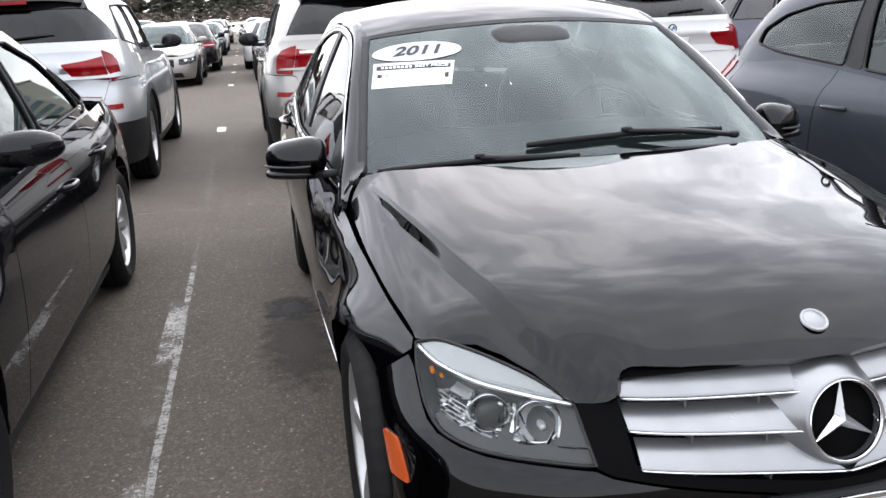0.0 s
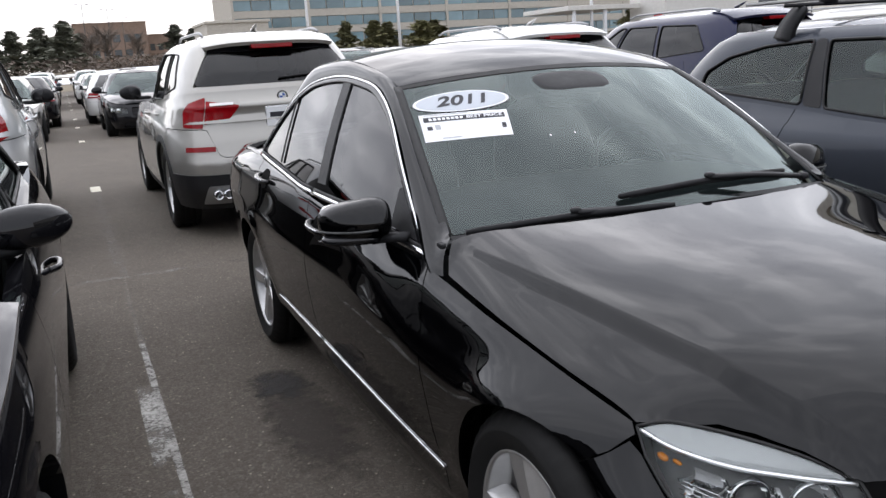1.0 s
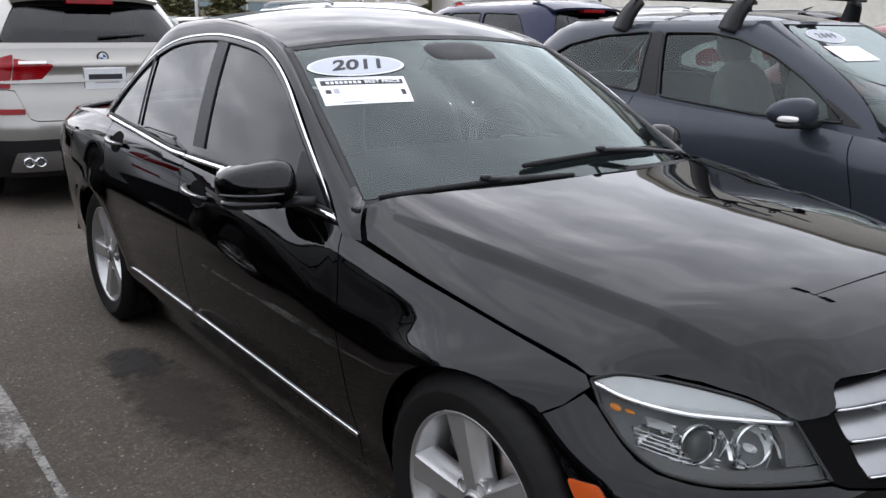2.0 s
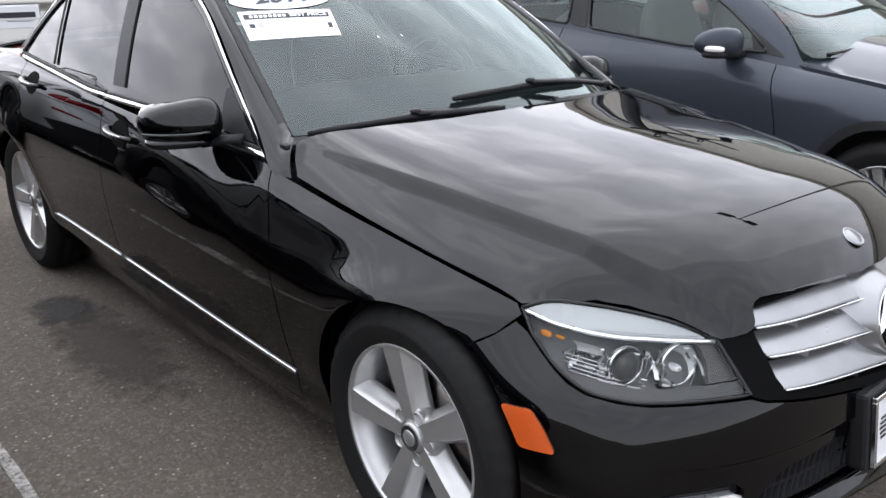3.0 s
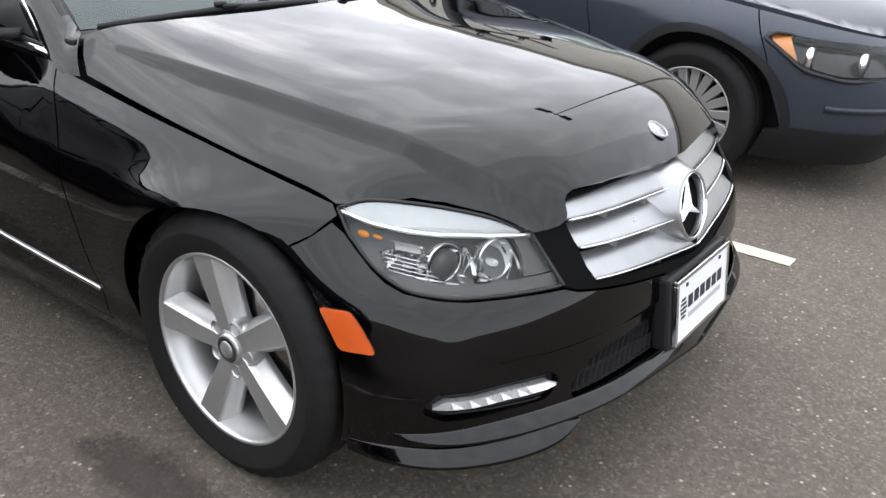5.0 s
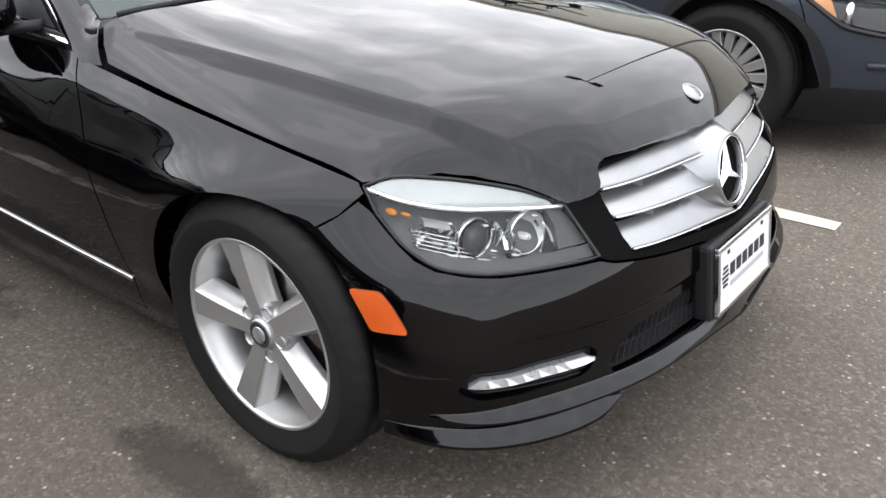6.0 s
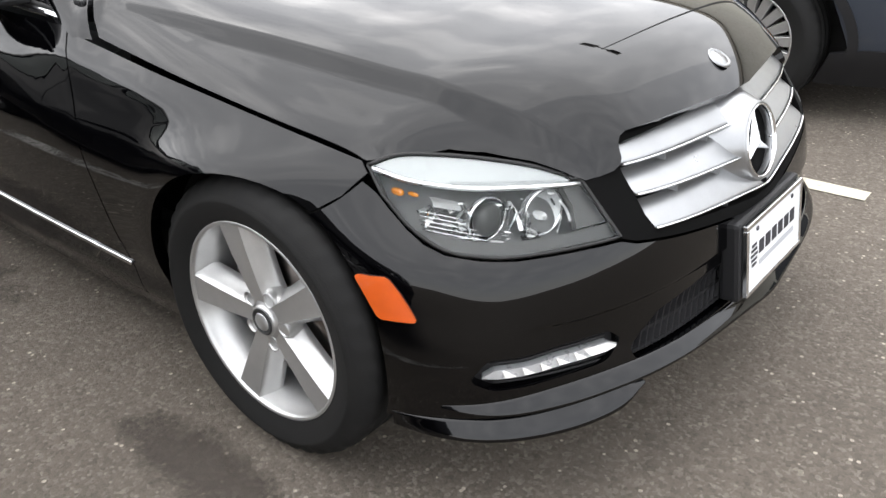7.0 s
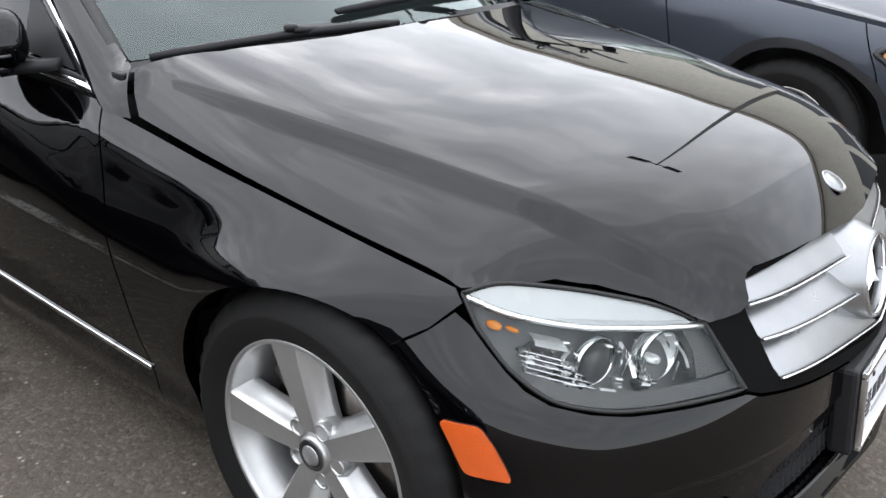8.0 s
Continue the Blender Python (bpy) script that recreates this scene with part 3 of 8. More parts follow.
def stain_material(name, color, strength):
    """A stain that soaks in from a broken rim towards its middle."""
    m = material(name, color, 0.8, vary=0.3, scale=30, bump=0.4, fine=300)
    t = m.node_tree
    tcs = t.nodes.new("ShaderNodeTexCoord")
    d = t.nodes.new("ShaderNodeVectorMath")
    d.operation = "DISTANCE"
    d.inputs[1].default_value = (0.5, 0.5, 0.0)
    fl = t.nodes.new("ShaderNodeVectorMath")
    fl.operation = "MULTIPLY"
    fl.inputs[1].default_value = (1.0, 1.0, 0.0)
    t.links.new(tcs.outputs["Generated"], fl.inputs[0])
    t.links.new(fl.outputs[0], d.inputs[0])
    n = t.nodes.new("ShaderNodeTexNoise")
    n.inputs["Scale"].default_value, n.inputs["Detail"].default_value, n.inputs["Roughness"].default_value = 11.0, 7.0, 0.68
    t.links.new(tcs.outputs["Object"], n.inputs["Vector"])
    k = t.nodes.new("ShaderNodeMath")
    k.operation = "MULTIPLY_ADD"
    k.inputs[1].default_value = 0.62
    t.links.new(n.outputs["Fac"], k.inputs[0])
    t.links.new(d.outputs["Value"], k.inputs[2])
    r = t.nodes.new("ShaderNodeMapRange")
    r.inputs["From Min"].default_value, r.inputs["From Max"].default_value = 0.72, 0.50
    r.inputs["To Max"].default_value = strength
    t.links.new(k.outputs[0], r.inputs["Value"])
    t.links.new(r.outputs[0], t.nodes["Principled BSDF"].inputs["Alpha"])
    return m


M_STAIN = stain_material("oil_soaked_asphalt", (0.028, 0.025, 0.023), 0.85)
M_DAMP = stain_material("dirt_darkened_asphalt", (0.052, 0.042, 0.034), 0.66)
flat_patch("oil_stain", wobble(-0.925, 2.92, 0.17, 0.27, 0.25, 44, 0.10, 3), 0.0030, M_STAIN, "black oil stain soaked into the asphalt", "stain")
flat_patch("oil_stain", wobble(-0.93, 2.45, 0.20, 0.70, 0.1, 40, 0.1, 8), 0.0022, M_DAMP, "pale trail of an oil stain on the asphalt", "stain")
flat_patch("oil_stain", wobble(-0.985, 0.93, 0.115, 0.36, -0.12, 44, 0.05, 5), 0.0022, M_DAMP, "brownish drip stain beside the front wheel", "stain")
flat_patch("oil_stain", wobble(-2.05, 1.15, 0.20, 0.30, 0.3, 40, 0.1, 11), 0.0022, M_STAIN, "small dark oil stain near the next car", "stain")

# ------------------------------------------------ buildings far off
M_BEIGE = material("beige_precast_concrete", (0.38, 0.355, 0.31), 0.85, vary=0.35, scale=0.15, tone=(0.38, 0.35, 0.30), grain=0.2, fine=3)
M_TAN = material("tan_brick_far", (0.20, 0.142, 0.11), 0.9, vary=0.4, scale=0.2, grain=0.3, fine=2)
M_TAN2 = material("sand_coloured_render", (0.60, 0.575, 0.50), 0.85, vary=0.3, scale=0.2, grain=0.2, fine=3)
M_WALLWHITE = material("off_white_stucco", (0.55, 0.535, 0.50), 0.85, vary=0.25, scale=0.3, tone=(0.58, 0.56, 0.52), grain=0.15, fine=4)
M_BLDGLASS = material("blue_green_glazing", (0.10, 0.16, 0.18), 0.06, 0.0, vary=0.5, scale=0.25, tone=(0.16, 0.25, 0.29), spec=0.9, random=0.35)
M_DARKGLASS = material("dark_glazing", (0.03, 0.035, 0.04), 0.08, vary=0.4, scale=0.4, spec=0.8)
M_POLE = material("white_painted_steel", (0.72, 0.73, 0.74), 0.5, vary=0.2, scale=2)
M_POLEGREY = material("grey_painted_steel", (0.16, 0.16, 0.155), 0.5, vary=0.3, scale=2)
M_POLEDARK = material("dark_bronze_steel", (0.05, 0.045, 0.04), 0.5, vary=0.3, scale=2)


def office(x0, x1, y, floors, fh, bay):
    b = thing("office_building", "beige concrete office block with blue-green ribbon windows", "office building")
    part("wall", box_bm(x0, x1, y + 0.4, y + 24, 0, floors * fh + 1.2), M_BEIGE, b)
    part("roof_parapet", box_bm(x0 - 0.3, x1 + 0.3, y - 0.2, y + 24.3, floors * fh + 1.2, floors * fh + 2.0, 0.08), M_BEIGE, b)
    n = int((x1 - x0) / bay)
    w = (x1 - x0) / n
    pane = mesh_of("pane", *box_vf(0.12, w / 2 - 0.15, 0, 0.18, 0, fh * 0.56), False)
    pane.materials.append(M_BLDGLASS)
    mull = mesh_of("mullion", *box_vf(-0.28, 0.28, -0.35, 0.39, 0, fh), False)
    mull.materials.append(M_BEIGE)
    sill = mesh_of("spandrel", *box_vf(0, x1 - x0, -0.12, 0.38, 0, fh * 0.40), False)
    sill.materials.append(M_BEIGE)
    for k in range(floors):
        o = part("spandrel", sill, None, b)
        o.location = (x0, y, k * fh)
        for i in range(n):
            if i % 2 == 0:
                o = part("column", mull, None, b)
                o.location = (x0 + i * w, y, k * fh)
            for h in (0, 1):
                o = part("window", pane, None, b)
                o.location = (x0 + i * w + h * w / 2, y + 0.1, k * fh + fh * 0.42)
    return b


def box_vf(x0, x1, y0, y1, z0, z1):
    v = [(x, y, z) for x in (x0, x1) for y in (y0, y1) for z in (z0, z1)]
    return v, [(0, 1, 3, 2), (4, 6, 7, 5), (0, 4, 5, 1), (2, 3, 7, 6), (0, 2, 6, 4), (1, 5, 7, 3)]


office(33.5, 150.0, 188.0, 9, 3.7, 8.3)


def plain_house(name, label, x0, x1, y0, y1, h, wall, wins, z0=0.0):
    b = thing(name, label, "building")
    part("wall", box_bm(x0, x1, y0, y1, z0, z0 + h), wall, b)
    part("roof_edge", box_bm(x0 - 0.25, x1 + 0.25, y0 - 0.25, y1 + 0.25, z0 + h, z0 + h + 0.35, 0.05), wall, b)
    for wx, wz, ww, wh in wins:
        part("window", box_bm(x0 + wx, x0 + wx + ww, y0 - 0.06, y0 + 0.2, z0 + wz, z0 + wz + wh), M_DARKGLASS, b)
        part("lintel", box_bm(x0 + wx - 0.1, x0 + wx + ww + 0.1, y0 - 0.14, y0 + 0.05, z0 + wz + wh, z0 + wz + wh + 0.2), wall, b)
    return b


plain_house("screen_wall_building", "low beige block beside the offices", 17.2, 25.6, 120, 132, 6.2, M_BEIGE, [], 0.9)
plain_house("brick_building", "far tan-brown brick building with dark windows", 4.0, 26.0, 300, 330, 15.0, M_TAN,
            [(1.5 + 3.3 * i, 9.0, 2.2, 2.4) for i in range(6)] + [(1.5 + 3.3 * i, 4.4, 2.2, 2.2) for i in range(6)], 2.0)
plain_house("brick_building", "lower wing of a far tan-brown brick building", 26.1, 35.0, 306, 330, 11.0, M_TAN, [(1.0 + 2.6 * i, 6.0, 1.6, 2.2) for i in range(3)], 2.0)
plain_house("showroom_building", "off-white stucco showroom with tall dark openings", 46.8, 112.0, 61.0, 66.0, 15.0, M_WALLWHITE,
            [(10.5, 0.3, 2.2, 5.6), (17.0, 0.3, 2.8, 4.6), (27, 0.3, 6.0, 3.5), (40, 0.3, 6.0, 3.5)])
cnp = thing("entrance_canopy", "flat grey canopy beside the showroom", "canopy")
part("slab", box_bm(39.0, 46.5, 64, 72, 4.35, 4.75, 0.05), M_WALLWHITE, cnp)
for px in (39.6, 42.8):
    part("post", box_bm(px, px + 0.25, 64.2, 64.45, 0, 4.35), M_POLE, cnp)


def pole_meshes(h, r, arms, mat):
    v, f = sweep([(0, 0, 0), (0, 0, h * 0.5), (0, 0, h)], ring_section(r, 10), (0, 1, 0), True, [1.0, 0.85, 0.6])
    pole = mesh_of("pole", v, f)
    return pole


def lamp_post(x, y, h, mat, label, heads=2, turn=0.0, r=0.09, base=0.0, arm=0.75, head=0.36):
    lp = thing("street_lamp", label, "street lamp", "car park lamps", m=pose(x, y, base, 0, 0, turn))
    part("pole", pole_meshes(h, r, heads, mat), mat, lp)
    part("base", lathe_part([(0.0, 0.0), (r * 2.6, 0.0), (r * 2.6, 0.5), (r * 1.5, 0.62), (r * 1.1, 0.64)], 16), M_BEIGE, lp)
    for s in ((1, -1) if heads == 2 else (1,)):
        part("arm", box_bm(min(0, s * arm), max(0, s * arm), -0.04, 0.04, h - 0.14, h - 0.06), mat, lp)
        part("lamp_head", box_bm(s * arm - head, s * arm + head, -0.19, 0.19, h - 0.20, h - 0.04, 0.04), mat, lp)
    return lp


def lathe_part(profile, n=24):
    v, f = lathe(profile, n, "z")
    return mesh_of("base", v, f)


for az, d, h in ((15.2, 92, 15.0), (21.1, 92, 15.0), (33.6, 78, 14.0)):
    a = radians(az)
    lamp_post(-1.6 + d * math.sin(a), -0.6 + d * math.cos(a), h, M_POLE, "tall white steel lamp post", 2, 20, 0.16, 0.0)
for az, d, h in ((1.7, 210, 14.5), (3.1, 205, 13.0), (3.9, 240, 13.0)):
    a = radians(az)
    lamp_post(-1.6 + d * math.sin(a), -0.6 + d * math.cos(a), h, M_POLEDARK, "far thin lamp post with two heads", 2, 10, 0.13, rise(0, d) - 0.1, 1.2)

lamp_post(15.4, 3.9, 14.1, M_POLEGREY, "grey steel lamp post with two heads between stalls", 2, -101, 0.12, 0.0, 1.35, 0.72)
stop = thing("stop_sign", "red octagonal stop sign with a white rim", "stop sign", m=pose(41.6, 55.2, 0, 0, 0, -30))
part("post", box_bm(-0.03, 0.03, 0.02, 0.08, 0, 3.5), M_POLEDARK, stop)
M_SIGNRED = material("sign_red", (0.50, 0.015, 0.02), 0.4, vary=0.1, scale=6)
for nm, r, yy, mt in (("rim", 0.40, 0.0, M_PLATE), ("plate", 0.365, -0.012, M_SIGNRED)):
    v = [(r * math.cos(radians(22.5 + 45 * i)), yy + q, 3.2 + r * math.sin(radians(22.5 + 45 * i))) for q in (0.0, 0.01) for i in range(8)]
    part(nm, mesh_of(nm, v, [tuple(range(8)), tuple(range(15, 7, -1))] + [(i, 8 + i, 8 + (i + 1) % 8, (i + 1) % 8) for i in range(8)], False), mt, stop)
tm = text_mesh("STOP", 0.27)
tm.transform(Matrix.Translation((0, -0.016, 3.2)) @ Matrix.Rotation(radians(90), 4, "X"))
part("lettering", tm, M_PLATE, stop, "white word on red")

# ------------------------------------------------ trees
M_NEEDLE = material("dark_conifer_needles", (0.085, 0.090, 0.066), 0.8, vary=0.6, scale=1.5, tone=(0.115, 0.115, 0.080), random=0.3)
M_OLIVE = material("yellow_green_pine_needles", (0.13, 0.120, 0.050), 0.8, vary=0.6, scale=1.5, tone=(0.05, 0.055, 0.022), random=0.3)
M_BARK = material("grey_brown_bark", (0.10, 0.08, 0.06), 0.9, vary=0.5, scale=5, bump=0.5, fine=30)
M_TWIG = material("bare_winter_twigs", (0.13, 0.105, 0.085), 0.9, vary=0.5, scale=2)


def conifer(label, h, spread, seed, needles, dense_=520):
    rng = np.random.RandomState(seed)
    tr = thing("pine_tree", label, "tree", "trees beyond the car park")
    v, f = sweep([(0, 0, 0), (0.05, 0, h * 0.5), (0, 0.05, h * 0.97)], ring_section(h * 0.028, 8), (0, 1, 0), True, [1, 0.6, 0.12])
    part("trunk", mesh_of("trunk", v, f), M_BARK, tr)
    for i in range(7):
        z = h * (0.18 + 0.1 * i)
        a = rng.rand() * 6.28
        rr = spread * (1 - z / h) * 0.9
        vv, ff = sweep([(0, 0, z), (rr * 0.5 * math.cos(a), rr * 0.5 * math.sin(a), z + 0.05 * h * 0.3), (rr * math.cos(a), rr * math.sin(a), z)], ring_section(h * 0.008, 5), (0, 0, 1), True, [1, .7, .3])
        part("limb", mesh_of("limb", vv, ff), M_BARK, tr)
    verts, faces = [], []
    lop = rng.uniform(0.75, 1.2, 9)
    for i in range(dense_ * 3):
        z = h * (0.12 + 0.88 * rng.rand() ** 0.8)
        a = rng.rand() * 6.283
        env = spread * (1.02 - z / h) ** 0.75 * lop[int(a / 6.2832 * 9) % 9] * (0.72 + 0.4 * math.sin(z / h * 23 + a))
        r = env * rng.rand() ** 0.45
        c = np.array([r * math.cos(a), r * math.sin(a), z])
        s = h * rng.uniform(0.012, 0.032)
        k = len(verts)
        d = rng.normal(size=(5, 3)) * s * np.array([1, 1, 0.55])
        d[0] *= 1.5
        verts += [tuple(c + q) for q in d]
        faces += [(k, k + 1, k + 2), (k, k + 2, k + 3), (k, k + 3, k + 4), (k + 1, k + 3, k + 4)]
    part("crown", mesh_of("crown", verts, faces, False), needles, tr)
    return tr


def bare_tree(label, h, seed):
    rng = np.random.RandomState(seed)
    tr = thing("bare_tree", label, "tree", "trees beyond the car park")
    v, f = sweep([(0, 0, 0), (0.06, 0.02, h * 0.3), (0, 0.05, h * 0.6)], ring_section(h * 0.03, 8), (0, 1, 0), True, [1, 0.7, 0.4])
    part("trunk", mesh_of("trunk", v, f), M_BARK, tr)
    tv, tf = [], []
    for i in range(110):
        z = h * rng.uniform(0.25, 0.62)
        a, up = rng.rand() * 6.283, rng.uniform(0.5, 1.3)
        ln = h * rng.uniform(0.2, 0.42)
        d = np.array([math.cos(a), math.sin(a), up])
        d /= np.linalg.norm(d)
        p0 = np.array([0, 0, z])
        for g in range(2):
            p1 = p0 + d * ln + rng.normal(size=3) * 0.08 * ln
            v, f = sweep([p0, (p0 + p1) / 2 + rng.normal(size=3) * 0.03 * ln, p1], ring_section(h * 0.006, 3), (0.2, 0.3, 1), False, [1, 0.7, 0.3])
            k = len(tv)
            tv += [tuple(q) for q in v]
            tf += [tuple(k + j for j in q) for q in f]
            p0, d, ln = (p0 + p1) / 2, d + rng.normal(size=3) * 0.5, ln * 0.6
            d /= np.linalg.norm(d)
    part("crown", mesh_of("crown", tv, tf, False), M_TWIG, tr)
    return tr


def at_bearing(az, d, turn, s=1.0, base=None):
    a = radians(az)
    x, y = -1.6 + d * math.sin(a), -0.6 + d * math.cos(a)
    return pose(x, y, rise(x, y) - 0.1 if base is None else base, 0, 0, turn)


dark = [conifer("dark green pine tree beyond the field", 8.0, 2.6, 3 + i, M_NEEDLE) for i in range(3)]
olive = [conifer("bushy yellow-green pine before the offices", 5.6, 2.5, 31 + i, M_OLIVE, 620) for i in range(2)]
bare = [bare_tree("leafless grey-brown winter tree", 8.5, 51 + i) for i in range(2)]
rng = np.random.RandomState(4)
STOUT = Matrix.Diagonal((1.3, 1.3, 0.95, 1.0))
spots = [(a, rng.uniform(135, 190)) for a in (-9.5, -8.2, -7, -6.1, -5.0, -4.0, -3.2, -2.4, -1.3, -0.9, -0.2, 0.5, 1.4)] + [(6.9, 170), (8.0, 150), (8.5, 146)]
for i, (a, d) in enumerate(spots):
    src = dark[i % 3]
    if i < 3:
        src.matrix_basis = at_bearing(a, d, i * 70) @ STOUT
    else:
        copy_thing(src, at_bearing(a, d, i * 57) @ STOUT @ Matrix.Scale(rng.uniform(0.72, 1.05), 4))
for i, (a, d) in enumerate(((17.6, 108), (19.4, 104), (20.3, 110), (22.6, 100), (23.4, 106), (36.2, 96))):
    if i < 2:
        olive[i].matrix_basis = at_bearing(a, d, i * 40) @ STOUT
    else:
        copy_thing(olive[i % 2], at_bearing(a, d, i * 61) @ STOUT)
for i, (a, d) in enumerate(((-10.4, 150), (-4.5, 200), (1.9, 170), (2.8, 150), (4.6, 190), (-6.6, 160))):
    if i < 2:
        bare[i].matrix_basis = at_bearing(a, d, i * 40)
    else:
        copy_thing(bare[i % 2], at_bearing(a, d, i * 61))
# low scrub in front of the far buildings, and old snow along the edge of the field
sv, sf = [], []
for i in range(9000):
    az, d = rng.uniform(-12, 14), rng.uniform(128, 170)
    x, y = -1.6 + d * math.sin(radians(az)), -0.6 + d * math.cos(radians(az))
    c, s = np.array([x, y, rise(x, y) + 1.9 * rng.rand() ** 1.6]), rng.uniform(0.08, 0.30)
    k = len(sv)
    sv += [tuple(c + q) for q in rng.normal(size=(4, 3)) * s * np.array([1, 1, 0.5])]
    sf += [(k, k + 1, k + 2), (k, k + 2, k + 3), (k + 1, k + 2, k + 3)]
tagged(part("scrub", mesh_of("scrub", sv, sf, False), M_TWIG), "brown winter scrub along the edge of the field", "scrub", kind="stuff")
for i, (az, d, rx, ry) in enumerate(((5.6, 100, 7.0, 3.2), (1.5, 104, 6.5, 2.2), (-2.5, 108, 8.5, 2.6), (-6.5, 102, 7.5, 2.4), (9.5, 96, 6.5, 2.4), (13, 98, 5.5, 2.0), (4.0, 124, 11.0, 3.0))):
    a = radians(az)
    pts = wobble(-1.6 + d * math.sin(a), -0.6 + d * math.cos(a), rx, ry, 0.1, 36, 0.3, 20 + i)
    n = len(pts)
    cx, cy = np.mean(pts, 0)
    v = [(x, y, rise(x, y) + 0.02) for x, y in pts] + [(cx + (x - cx) * 0.55, cy + (y - cy) * 0.55, rise(x, y) + 0.30) for x, y in pts] + [(cx, cy, rise(cx, cy) + 0.42)]
    f = [(j, (j + 1) % n, n + (j + 1) % n, n + j) for j in range(n)] + [(n + j, n + (j + 1) % n, 2 * n) for j in range(n)]
    tagged(part("snow_patch", mesh_of("snow_patch", v, f), M_SNOW), "low heap of old grey-white snow on the grass", "snow", kind="structure")

# the long showroom that closes the car park on its far side
showroom = thing("showroom", "long beige showroom building with a dark glazed front", "showroom", kind="structure")
part("wall", box_bm(32.0, 46.0, -38.0, 31.0, 0.0, 11.5, 0.05), M_TAN2, showroom)
for k in range(10):
    part("window", box_bm(31.9, 31.99, -36.5 + 5 * k, -32.5 + 5 * k, 0.4, 4.4), M_DARKGLASS, showroom)
part("roof_edge", box_bm(31.7, 46.2, -38.2, 31.2, 11.5, 12.0, 0.03), M_BEIGE, showroom)


# ------------------------------------------------ wheels
def spoke_mesh(r0, r1, w0, w1, depth, dish, ridge=0.004, n=12):
    """One spoke, along +z, its face towards +x: a flat face between two crisp edges, with hollow flanks that flare into hub and rim."""
    verts, faces = [], []
    big = r1 > 0.21
    for i in range(n):
        t = i / (n - 1)
        r = r0 + (r1 - r0) * t
        w = w0 + (w1 - w0) * t ** 1.2
        x = dish - 0.014 * (1 - t) ** 1.5
        e = 0.018 + 0.006 * t + 0.004 * max(0.0, 1 - t / 0.25) ** 2 + 0.022 * max(0.0, (t - 0.84) / 0.16) ** 2 if big else 0.004
        row = [(w * 0.45, -ridge * 0.25), (w - 0.003, -ridge * 0.1), (w, 0.0), (w + 0.0012, -0.0012), (w + 0.32 * e, -depth * 0.30), (w + 0.62 * e, -depth * 0.52), (w + 0.88 * e, -depth * 0.68), (w + e, -depth * 0.80), (w + e * 1.02, -depth)]
        row = [(-p, q) for p, q in row[::-1]] + row
        verts += [(x + q, p, r) for p, q in row]
    k = len(row)
    for i in range(n - 1):
        for q in range(k - 1):
            faces.append((i * k + q, i * k + q + 1, (i + 1) * k + q + 1, (i + 1) * k + q))
    me = mesh_of("spoke", verts, faces, True)
    crease = k - 1
    for p in me.polygons:
        j = p.index % crease
        if j in (5, 6, crease - 6, crease - 7):
            p.use_smooth = False
    return me


def turned(me, ang):
    m2 = me.copy()
    m2.transform(Matrix.Rotation(ang, 4, "X"))
    return m2


